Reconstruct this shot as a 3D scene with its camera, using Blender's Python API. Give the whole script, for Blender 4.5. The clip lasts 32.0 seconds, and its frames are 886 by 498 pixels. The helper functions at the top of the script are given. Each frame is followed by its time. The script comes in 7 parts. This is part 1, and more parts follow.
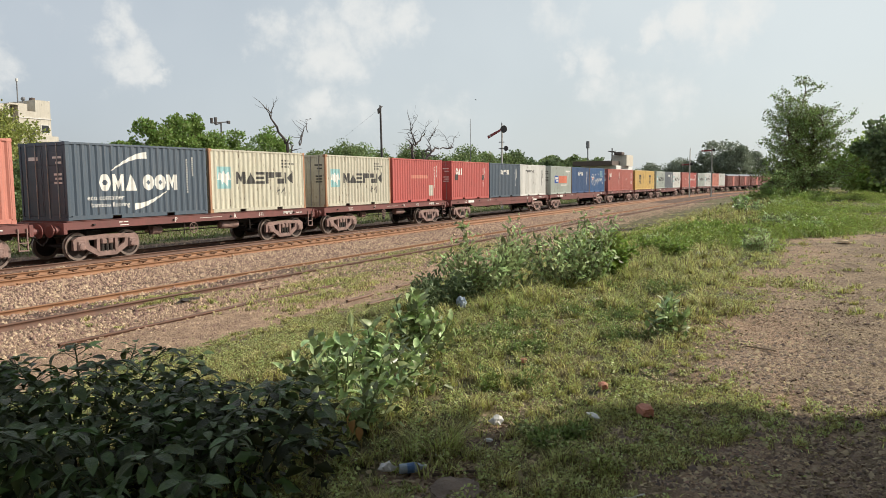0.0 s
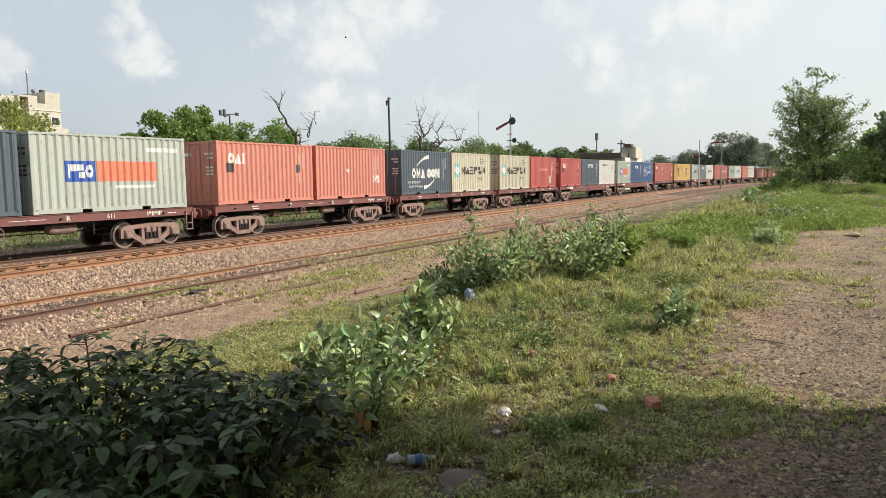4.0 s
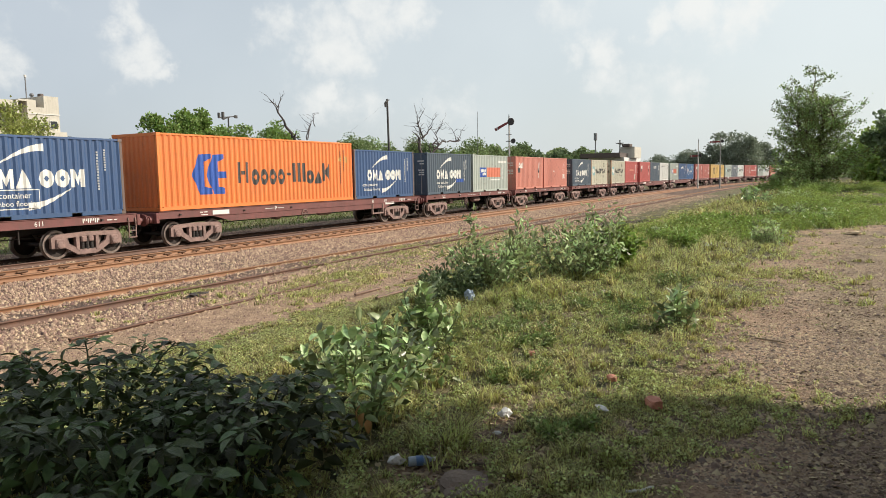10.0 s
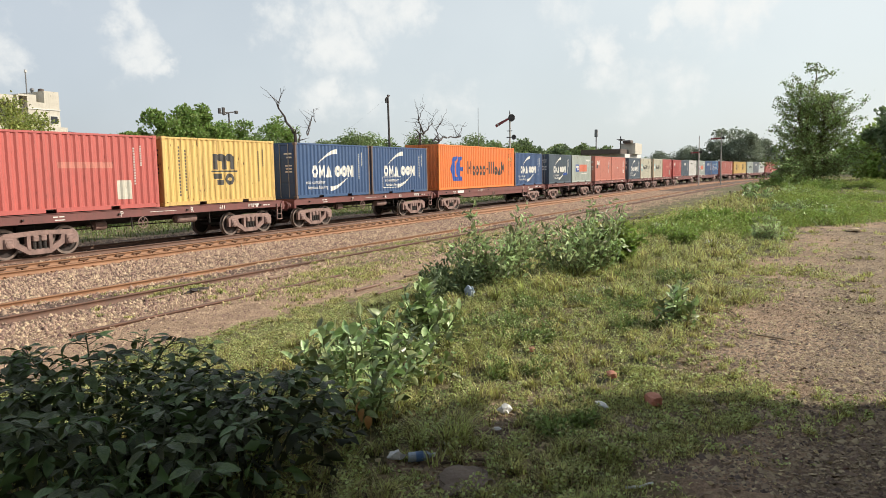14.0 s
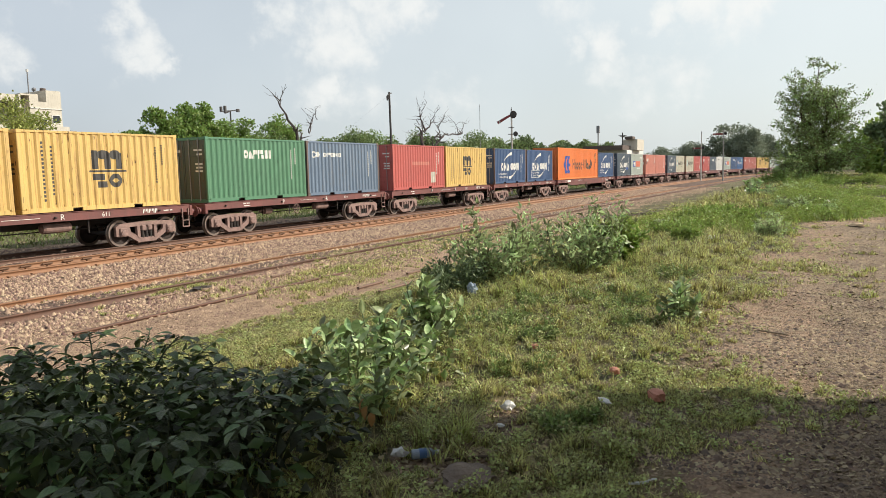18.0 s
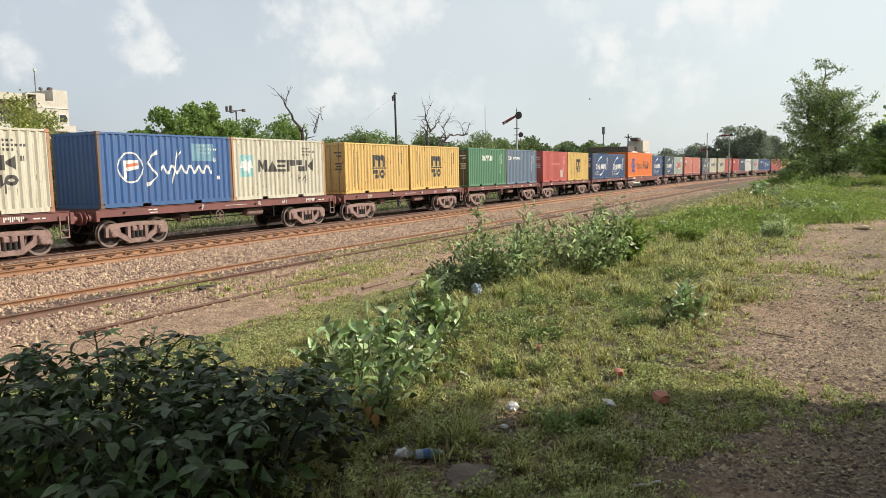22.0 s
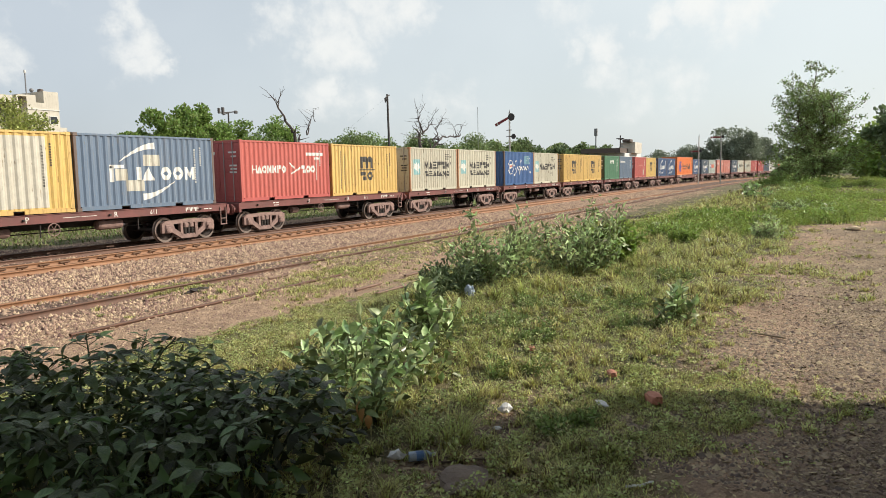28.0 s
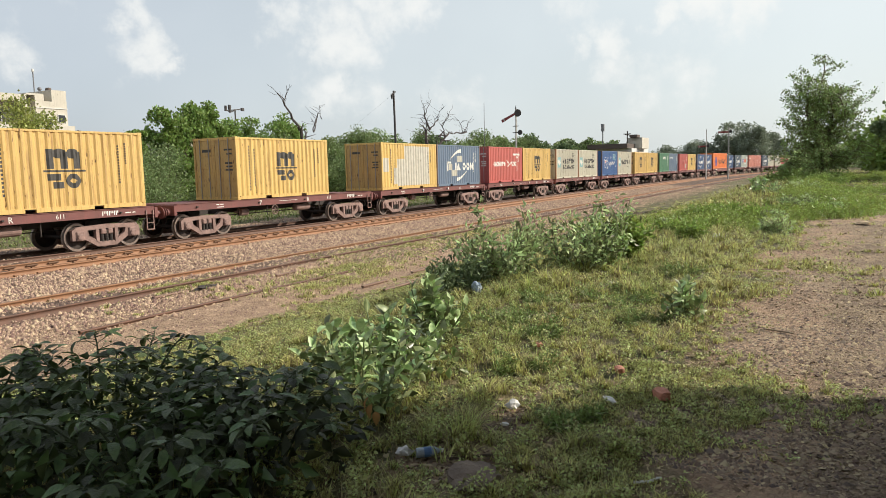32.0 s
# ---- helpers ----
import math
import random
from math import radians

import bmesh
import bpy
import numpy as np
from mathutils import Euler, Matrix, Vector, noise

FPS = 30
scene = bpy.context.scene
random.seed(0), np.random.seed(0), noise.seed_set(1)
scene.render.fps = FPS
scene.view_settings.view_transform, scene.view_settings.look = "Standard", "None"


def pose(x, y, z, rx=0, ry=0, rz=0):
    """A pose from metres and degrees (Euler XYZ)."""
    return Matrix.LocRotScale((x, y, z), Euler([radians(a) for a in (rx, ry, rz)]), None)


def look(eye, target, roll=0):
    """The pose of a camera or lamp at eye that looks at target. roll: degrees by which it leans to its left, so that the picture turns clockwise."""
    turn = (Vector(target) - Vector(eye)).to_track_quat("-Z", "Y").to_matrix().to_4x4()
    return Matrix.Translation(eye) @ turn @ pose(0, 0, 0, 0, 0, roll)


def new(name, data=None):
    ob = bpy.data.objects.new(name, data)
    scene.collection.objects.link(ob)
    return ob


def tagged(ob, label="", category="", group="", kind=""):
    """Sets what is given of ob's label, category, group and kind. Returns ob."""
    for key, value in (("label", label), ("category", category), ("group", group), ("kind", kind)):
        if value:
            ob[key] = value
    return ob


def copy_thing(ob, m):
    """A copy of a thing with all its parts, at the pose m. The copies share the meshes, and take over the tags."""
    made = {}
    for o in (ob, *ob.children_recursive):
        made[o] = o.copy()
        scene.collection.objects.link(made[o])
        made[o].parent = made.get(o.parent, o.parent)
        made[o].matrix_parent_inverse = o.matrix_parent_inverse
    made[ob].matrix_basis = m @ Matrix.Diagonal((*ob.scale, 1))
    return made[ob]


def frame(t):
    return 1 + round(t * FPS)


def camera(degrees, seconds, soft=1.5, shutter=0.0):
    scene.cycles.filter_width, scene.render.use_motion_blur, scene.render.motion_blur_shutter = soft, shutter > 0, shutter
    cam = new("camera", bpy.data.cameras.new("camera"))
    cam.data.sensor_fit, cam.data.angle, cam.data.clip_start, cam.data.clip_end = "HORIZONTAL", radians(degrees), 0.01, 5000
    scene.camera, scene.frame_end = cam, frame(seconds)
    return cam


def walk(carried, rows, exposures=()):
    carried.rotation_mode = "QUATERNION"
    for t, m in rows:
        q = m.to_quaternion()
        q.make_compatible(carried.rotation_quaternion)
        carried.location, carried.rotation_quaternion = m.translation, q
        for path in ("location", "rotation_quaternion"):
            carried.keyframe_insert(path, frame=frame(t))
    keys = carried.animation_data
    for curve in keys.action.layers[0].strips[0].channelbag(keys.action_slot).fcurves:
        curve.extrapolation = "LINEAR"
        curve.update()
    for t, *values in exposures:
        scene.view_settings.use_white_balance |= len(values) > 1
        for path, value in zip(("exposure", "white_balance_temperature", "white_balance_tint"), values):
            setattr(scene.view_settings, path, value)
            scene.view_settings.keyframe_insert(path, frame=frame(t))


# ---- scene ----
cam = camera(63.2, 32.0, soft=0.55)
EYE = (0.0, 0.0, 1.75)
# seconds and the turn of the hand-held camera
PATH = [
    (0, 84.86, 0.71, -62.41),
    (0.5, 84.83, 0.67, -62.31),
    (1, 84.61, 0.83, -62.28),
    (1.5, 84.48, 0.91, -62.13),
    (2, 84.61, 0.87, -61.85),
    (2.5, 84.47, 0.88, -61.92),
    (3, 84.24, 0.89, -62.02),
    (3.5, 84.30, 0.74, -61.79),
    (5.5, 84.13, 0.52, -61.84),
    (6, 84.28, 0.49, -61.95),
    (6.5, 84.18, 0.51, -61.84),
    (7, 84.25, 0.57, -61.83),
    (7.5, 84.29, 0.68, -61.96),
    (8, 84.27, 0.84, -61.80),
    (8.5, 84.13, 0.75, -61.62),
    (9, 84.01, 0.86, -61.64),
    (9.5, 84.05, 1.07, -61.74),
    (10, 84.33, 1.08, -61.83),
    (10.5, 84.20, 0.74, -61.68),
    (11, 84.14, 0.59, -61.71),
    (11.5, 84.25, 0.58, -61.93),
    (12, 84.08, 0.74, -61.97),
    (12.5, 83.97, 0.92, -61.96),
    (13, 84.08, 0.85, -61.88),
    (13.5, 84.19, 0.81, -61.81),
    (14, 84.02, 0.95, -61.79),
    (14.5, 83.91, 1.07, -61.80),
    (16.5, 83.92, 1.24, -61.59),
    (17, 84.09, 1.19, -61.61),
    (17.5, 83.99, 1.23, -61.52),
    (18, 83.80, 1.26, -61.64),
    (18.5, 83.90, 1.19, -61.61),
    (19, 83.85, 1.19, -61.55),
    (19.5, 84.10, 1.06, -61.34),
    (20, 83.93, 1.09, -61.33),
    (20.5, 83.85, 1.31, -61.27),
    (21, 83.79, 1.16, -61.36),
    (21.5, 83.88, 0.96, -61.26),
    (22, 83.85, 1.03, -61.24),
    (22.5, 83.91, 1.13, -61.09),
    (23, 83.89, 1.20, -61.29),
    (23.5, 83.97, 1.30, -61.20),
    (24, 83.98, 1.22, -61.24),
    (24.5, 83.83, 1.27, -61.28),
    (25, 83.64, 1.20, -61.25),
    (25.5, 83.81, 1.40, -61.24),
    (27.5, 83.78, 1.20, -61.20),
    (28, 83.97, 1.08, -61.81),
    (28.5, 83.72, 1.14, -61.52),
    (29, 83.63, 1.35, -61.53),
    (29.5, 83.67, 1.29, -61.32),
    (30, 83.83, 1.35, -61.21),
    (30.5, 83.75, 1.38, -61.27),
    (31, 83.62, 1.44, -61.39),
    (31.5, 83.74, 1.28, -61.39),
    (32, 83.70, 1.36, -61.29),
]
walk(cam, [(t, pose(*EYE, a, b, c)) for t, a, b, c in PATH], [(0, -0.02), (1, 0.02), (2.5, 0.08), (5.5, 0.14), (9, 0.14), (10, 0.08), (11, 0.12), (32, 0.13)])

# ---- sky, sun and exposure ----
SUN_DIR = Vector((0.60, -0.80, 0.0)).normalized()
SUN_EL = radians(31)
sun_vec = Vector((SUN_DIR.x * math.cos(SUN_EL), SUN_DIR.y * math.cos(SUN_EL), math.sin(SUN_EL)))
sun = new("sun", bpy.data.lights.new("sun", "SUN"))
sun.data.energy, sun.data.angle, sun.data.color = 5.0, radians(0.6), (1.0, 0.92, 0.79)
sun.matrix_world = look(sun_vec * 50, (0, 0, 0))


def node(tree, kind, **values):
    n = tree.nodes.new(kind)
    for key, value in values.items():
        if key in n.inputs:
            n.inputs[key].default_value = value
    return n


def sky_world():
    w = bpy.data.worlds.new("sky")
    scene.world = w
    w.use_nodes = True
    tree = w.node_tree
    tree.nodes.clear()
    link = tree.links.new
    sky = tree.nodes.new("ShaderNodeTexSky")
    sky.sky_type, sky.sun_disc = "NISHITA", False
    sky.sun_elevation, sky.sun_rotation = SUN_EL, math.atan2(SUN_DIR.x, SUN_DIR.y)
    sky.dust_density, sky.air_density, sky.ozone_density = 2.5, 1.0, 1.5
    co = tree.nodes.new("ShaderNodeTexCoord")
    # thin high haze
    veil = node(tree, "ShaderNodeTexNoise", Scale=2.2, Detail=4.0, Roughness=0.55)
    link(co.outputs["Generated"], veil.inputs["Vector"])
    vr = tree.nodes.new("ShaderNodeMapRange")
    vr.inputs["From Min"].default_value, vr.inputs["From Max"].default_value = 0.35, 0.75
    vr.inputs["To Min"].default_value, vr.inputs["To Max"].default_value = 0.70, 0.92
    link(veil.outputs["Fac"], vr.inputs["Value"])
    # the haze is whiter towards the sun's side
    side = tree.nodes.new("ShaderNodeVectorMath")
    side.operation = "DOT_PRODUCT"
    side.inputs[1].default_value = Vector((0.97, -0.25, 0.0))
    link(co.outputs["Generated"], side.inputs[0])
    sr = tree.nodes.new("ShaderNodeMapRange")
    sr.inputs["From Min"].default_value, sr.inputs["From Max"].default_value = 0.35, 1.0
    link(side.outputs["Value"], sr.inputs["Value"])
    tone = tree.nodes.new("ShaderNodeMixRGB")
    tone.inputs["Color1"].default_value, tone.inputs["Color2"].default_value = (6.0, 6.6, 7.15, 1), (8.1, 8.75, 8.75, 1)
    link(sr.outputs["Result"], tone.inputs["Fac"])
    hazed = tree.nodes.new("ShaderNodeMixRGB")
    link(tone.outputs["Color"], hazed.inputs["Color2"])
    # and thins out overhead
    parts_of = tree.nodes.new("ShaderNodeSeparateXYZ")
    link(co.outputs["Generated"], parts_of.inputs["Vector"])
    zen = tree.nodes.new("ShaderNodeMapRange")
    zen.inputs["From Min"].default_value, zen.inputs["From Max"].default_value = 0.30, 0.95
    zen.inputs["To Min"].default_value, zen.inputs["To Max"].default_value = 1.0, 0.55
    link(parts_of.outputs["Z"], zen.inputs["Value"])
    thin = tree.nodes.new("ShaderNodeMath")
    thin.operation = "MULTIPLY"
    link(vr.outputs["Result"], thin.inputs[0])
    link(zen.outputs["Result"], thin.inputs[1])
    link(thin.outputs[0], hazed.inputs["Fac"])
    link(sky.outputs["Color"], hazed.inputs["Color1"])
    # fair-weather clouds: heaps of soft lumps, frayed by noise: way, reach and density
    puff = node(tree, "ShaderNodeTexNoise", Scale=24.0, Detail=8.0, Roughness=0.6)
    link(co.outputs["Generated"], puff.inputs["Vector"])
    fray = node(tree, "ShaderNodeTexNoise", Scale=11.0, Detail=5.0, Roughness=0.6)
    link(co.outputs["Generated"], fray.inputs["Vector"])
    bent = tree.nodes.new("ShaderNodeVectorMath")
    bent.operation = "MULTIPLY_ADD"
    bent.inputs[1].default_value = Vector((0.13, 0.13, 0.09))
    link(fray.outputs["Color"], bent.inputs[0])
    shift = tree.nodes.new("ShaderNodeVectorMath")
    shift.operation = "SUBTRACT"
    shift.inputs[1].default_value = Vector((0.065, 0.065, 0.045))
    link(co.outputs["Generated"], bent.inputs[2])
    link(bent.outputs["Vector"], shift.inputs[0])
    total = None
    clouds = [((0.608, 0.770, 0.195), 0.029, 1.00), ((0.624, 0.762, 0.170), 0.035, 1.00), ((0.638, 0.756, 0.144), 0.028, 1.00), ((0.656, 0.742, 0.138), 0.016, 0.90), ((0.511, 0.848, 0.140), 0.028, 0.80),
              ((0.741, 0.641, 0.197), 0.029, 0.90), ((0.768, 0.613, 0.183), 0.031, 0.75), ((0.793, 0.581, 0.183), 0.047, 0.90), ((0.821, 0.527, 0.218), 0.047, 0.90), ((0.845, 0.490, 0.214), 0.035, 0.90), ((0.811, 0.558, 0.173), 0.031, 0.75),
              ((0.799, 0.589, 0.119), 0.025, 0.85), ((0.796, 0.597, 0.097), 0.047, 0.65), ((0.823, 0.560, 0.092), 0.043, 0.55), ((0.883, 0.462, 0.087), 0.047, 0.45),
              ((0.952, 0.260, 0.160), 0.031, 0.85), ((0.940, 0.306, 0.149), 0.022, 0.75), ((0.965, 0.237, 0.108), 0.046, 0.55), ((0.978, 0.182, 0.105), 0.037, 0.55), ((0.958, 0.265, 0.113), 0.031, 0.65),
              ((0.961, 0.194, 0.197), 0.024, 0.90), ((0.968, 0.155, 0.196), 0.037, 0.95), ((0.975, 0.103, 0.197), 0.043, 0.95), ((0.978, 0.116, 0.176), 0.044, 0.55), ((0.927, 0.309, 0.214), 0.039, 0.55),
              ((0.2, 0.9, 0.35), 0.25, 0.9), ((-0.6, 0.6, 0.4), 0.3, 0.9), ((0.3, -0.85, 0.45), 0.3, 0.8), ((-0.7, -0.5, 0.5), 0.3, 0.9)]
    for way, size, dense in clouds:
        d = tree.nodes.new("ShaderNodeVectorMath")
        d.operation = "DISTANCE"
        d.inputs[1].default_value = Vector(way).normalized()
        link(shift.outputs["Vector"], d.inputs[0])
        m = tree.nodes.new("ShaderNodeMapRange")
        m.interpolation_type = "SMOOTHSTEP"
        m.inputs["From Min"].default_value, m.inputs["From Max"].default_value = size * 1.85, size * 0.15
        m.inputs["To Max"].default_value = dense
        link(d.outputs["Value"], m.inputs["Value"])
        if total is None:
            total = m.outputs["Result"]
        else:
            mx = tree.nodes.new("ShaderNodeMath")
            mx.operation = "MAXIMUM"
            link(total, mx.inputs[0])
            link(m.outputs["Result"], mx.inputs[1])
            total = mx.outputs[0]
    mul = tree.nodes.new("ShaderNodeMath")
    mul.operation = "MULTIPLY_ADD"
    mul.inputs[1].default_value, mul.inputs[2].default_value = 1.5, -0.75
    link(puff.outputs["Fac"], mul.inputs[0])
    add = tree.nodes.new("ShaderNodeMath")
    add.operation = "ADD"
    link(mul.outputs[0], add.inputs[0])
    link(total, add.inputs[1])
    cr = tree.nodes.new("ShaderNodeMapRange")
    cr.interpolation_type = "SMOOTHSTEP"
    cr.inputs["From Min"].default_value, cr.inputs["From Max"].default_value = 0.20, 1.05
    cr.inputs["To Max"].default_value = 0.80
    link(add.outputs[0], cr.inputs["Value"])
    mix = tree.nodes.new("ShaderNodeMixRGB")
    mix.inputs["Color2"].default_value = (8.7, 8.75, 8.5, 1)
    link(cr.outputs["Result"], mix.inputs["Fac"])
    link(hazed.outputs["Color"], mix.inputs["Color1"])
    bg = node(tree, "ShaderNodeBackground", Strength=0.10)
    link(mix.outputs["Color"], bg.inputs["Color"])
    out = tree.nodes.new("ShaderNodeOutputWorld")
    link(bg.outputs["Background"], out.inputs["Surface"])


sky_world()


# ---- materials ----
def surface(name, colour, second=None, scale=6.0, rough=0.6, metal=0.0, bump=0.0, bump_scale=40.0, spread=0.0, island=False,
            streaks=None, transmit=0.0, mid=0.5, width=0.25, fine=0.0, sheen=0.5):
    """A Principled material: two colours mixed by noise, a second scale of grain, optional random spread, rust streaks, bump and leaf light."""
    m = bpy.data.materials.new(name)
    m.use_nodes = True
    tree = m.node_tree
    link = tree.links.new
    b = tree.nodes["Principled BSDF"]
    b.inputs["Roughness"].default_value, b.inputs["Metallic"].default_value = rough, metal
    b.inputs["Specular IOR Level"].default_value = sheen
    co = tree.nodes.new("ShaderNodeTexCoord")
    n1 = node(tree, "ShaderNodeTexNoise", Scale=scale, Detail=5.0, Roughness=0.6)
    link(co.outputs["Object"], n1.inputs["Vector"])
    r1 = tree.nodes.new("ShaderNodeMapRange")
    r1.inputs["From Min"].default_value, r1.inputs["From Max"].default_value = mid - width, mid + width
    link(n1.outputs["Fac"], r1.inputs["Value"])
    mix = tree.nodes.new("ShaderNodeMixRGB")
    mix.inputs["Color1"].default_value = (*colour, 1)
    mix.inputs["Color2"].default_value = (*(second or [c * 0.75 for c in colour]), 1)
    link(r1.outputs["Result"], mix.inputs["Fac"])
    col = mix.outputs["Color"]
    if streaks:
        mp = tree.nodes.new("ShaderNodeMapping")
        mp.inputs["Scale"].default_value = (9.0, 9.0, 0.55)
        link(co.outputs["Object"], mp.inputs["Vector"])
        n2 = node(tree, "ShaderNodeTexNoise", Scale=1.0, Detail=6.0, Roughness=0.7)
        link(mp.outputs["Vector"], n2.inputs["Vector"])
        r2 = tree.nodes.new("ShaderNodeMapRange")
        r2.inputs["From Min"].default_value, r2.inputs["From Max"].default_value = 0.50, 0.72
        r2.inputs["To Max"].default_value = streaks[1]
        link(n2.outputs["Fac"], r2.inputs["Value"])
        mx = tree.nodes.new("ShaderNodeMixRGB")
        mx.inputs["Color2"].default_value = (*streaks[0], 1)
        link(r2.outputs["Result"], mx.inputs["Fac"])
        link(col, mx.inputs["Color1"])
        col = mx.outputs["Color"]
        mp2 = tree.nodes.new("ShaderNodeMapping")
        mp2.inputs["Scale"].default_value = (14.0, 14.0, 3.0)
        link(co.outputs["Object"], mp2.inputs["Vector"])
        n4 = node(tree, "ShaderNodeTexNoise", Scale=1.0, Detail=3.0, Roughness=0.5)
        link(mp2.outputs["Vector"], n4.inputs["Vector"])
        r6 = tree.nodes.new("ShaderNodeMapRange")
        r6.inputs["From Min"].default_value, r6.inputs["From Max"].default_value = 0.655, 0.72
        r6.inputs["To Max"].default_value = min(1.0, streaks[1] * 1.6)
        link(n4.outputs["Fac"], r6.inputs["Value"])
        mx2 = tree.nodes.new("ShaderNodeMixRGB")
        mx2.inputs["Color2"].default_value = (*[c * 0.6 for c in streaks[0]], 1)
        link(r6.outputs["Result"], mx2.inputs["Fac"])
        link(col, mx2.inputs["Color1"])
        col = mx2.outputs["Color"]
    if fine:
        n3 = node(tree, "ShaderNodeTexNoise", Scale=scale * 12, Detail=4.0, Roughness=0.7)
        link(co.outputs["Object"], n3.inputs["Vector"])
        h = tree.nodes.new("ShaderNodeHueSaturation")
        r3 = tree.nodes.new("ShaderNodeMapRange")
        r3.inputs["From Min"].default_value, r3.inputs["From Max"].default_value = 0.25, 0.75
        r3.inputs["To Min"].default_value, r3.inputs["To Max"].default_value = 1 - fine, 1 + fine
        link(n3.outputs["Fac"], r3.inputs["Value"])
        link(r3.outputs["Result"], h.inputs["Value"])
        link(col, h.inputs["Color"])
        col = h.outputs["Color"]
    if spread:
        src = tree.nodes.new("ShaderNodeNewGeometry").outputs["Random Per Island"] if island else tree.nodes.new("ShaderNodeObjectInfo").outputs["Random"]
        r4 = tree.nodes.new("ShaderNodeMapRange")
        r4.inputs["To Min"].default_value, r4.inputs["To Max"].default_value = 1 - spread, 1 + spread
        link(src, r4.inputs["Value"])
        h = tree.nodes.new("ShaderNodeHueSaturation")
        link(r4.outputs["Result"], h.inputs["Value"])
        r5 = tree.nodes.new("ShaderNodeMapRange")
        r5.inputs["To Min"].default_value, r5.inputs["To Max"].default_value = 0.5 - spread * 0.05, 0.5 + spread * 0.05
        link(src, r5.inputs["Value"])
        link(r5.outputs["Result"], h.inputs["Hue"])
        link(col, h.inputs["Color"])
        col = h.outputs["Color"]
    link(col, b.inputs["Base Color"])
    if bump:
        nb = node(tree, "ShaderNodeTexNoise", Scale=bump_scale, Detail=6.0)
        link(co.outputs["Object"], nb.inputs["Vector"])
        bm = node(tree, "ShaderNodeBump", Strength=bump, Distance=0.02)
        link(nb.outputs["Fac"], bm.inputs["Height"])
        link(bm.outputs["Normal"], b.inputs["Normal"])
    if transmit:
        tr = tree.nodes.new("ShaderNodeBsdfTranslucent")
        link(col, tr.inputs["Color"])
        ms = node(tree, "ShaderNodeMixShader", Fac=transmit)
        out = tree.nodes["Material Output"]
        link(b.outputs["BSDF"], ms.inputs[1])
        link(tr.outputs["BSDF"], ms.inputs[2])
        link(ms.outputs["Shader"], out.inputs["Surface"])
    return m


RUST = (0.16, 0.06, 0.025)


def paint(name, colour, dirt=0.35, rust=RUST):
    return surface(name, colour, [c * 0.82 + 0.015 for c in colour], scale=1.3, rough=0.5, bump=0.35, bump_scale=2.2, streaks=(rust, dirt), spread=0.06, fine=0.07)


PAINT = {
    "orange": paint("orange_paint", (0.84, 0.225, 0.045), 0.10),
    "salmon": paint("faded_red_orange_paint", (0.60, 0.225, 0.165), 0.4, (0.30, 0.13, 0.10)),
    "red": paint("red_paint", (0.49, 0.105, 0.09), 0.35, (0.22, 0.06, 0.05)),
    "brick": paint("faded_red_paint", (0.44, 0.13, 0.105), 0.35),
    "yellow": paint("yellow_paint", (0.68, 0.455, 0.145), 0.8, (0.20, 0.10, 0.035)),
    # darker copy of the yellow for door ends: brown dirt plus painted-in shade
    "yellowdoor": paint("dirty_shaded_yellow_paint", (0.54, 0.355, 0.12), 0.8),
    "navy": paint("navy_blue_paint", (0.034, 0.083, 0.195), 0.10, (0.2, 0.2, 0.2)),
    "slate": paint("faded_blue_grey_paint", (0.064, 0.092, 0.124), 0.25, (0.24, 0.22, 0.2)),
    "steelblue": paint("weathered_blue_paint", (0.13, 0.185, 0.265), 0.45, (0.3, 0.3, 0.3)),
    "royal": paint("royal_blue_paint", (0.035, 0.108, 0.275), 0.25, (0.2, 0.22, 0.25)),
    "beige": paint("light_grey_beige_paint", (0.57, 0.54, 0.425), 0.75, (0.21, 0.15, 0.09)),
    "white": paint("off_white_paint", (0.66, 0.65, 0.61), 0.45, (0.30, 0.24, 0.17)),
    "grey": paint("pale_grey_green_paint", (0.42, 0.46, 0.41), 0.5, (0.25, 0.2, 0.15)),
    "dkgrey": paint("dark_grey_paint", (0.15, 0.17, 0.19), 0.2, (0.25, 0.2, 0.17)),
    # green doors' colour carries the end's shade as well as grime
    "greendoor": paint("grimy_shaded_green_paint", (0.075, 0.095, 0.065), 0.7),
    "green": paint("green_paint", (0.085, 0.225, 0.125), 0.35, (0.03, 0.10, 0.06)),
    "rustpost": paint("rusty_frame_paint", (0.42, 0.22, 0.12), 0.5),
    "brownpost": paint("brown_frame_paint", (0.15, 0.105, 0.085), 0.4),
    "brown": paint("oxide_brown_paint", (0.23, 0.085, 0.07), 0.3),
}
M_DULL = surface("dull_pale_grey_steel", (0.38, 0.38, 0.36), (0.25, 0.24, 0.22), scale=3, rough=0.6, streaks=((0.2, 0.12, 0.08), 0.4))
M_WHITE = surface("white_marking_paint", (0.80, 0.79, 0.74), (0.66, 0.64, 0.58), scale=5, rough=0.55)
M_BLACK = surface("dark_marking_paint", (0.035, 0.033, 0.03), (0.07, 0.065, 0.06), scale=5, rough=0.55)
M_BLUE = surface("blue_marking_paint", (0.03, 0.10, 0.42), scale=5, rough=0.5)
M_SKYBLUE = surface("light_blue_marking_paint", (0.30, 0.54, 0.55), scale=5, rough=0.5)
M_REDMARK = surface("red_marking_paint", (0.74, 0.22, 0.13), scale=5, rough=0.5)
M_PATCH = surface("grey_patch_paint", (0.60, 0.57, 0.48), scale=4, rough=0.6, streaks=((0.35, 0.27, 0.16), 0.4))
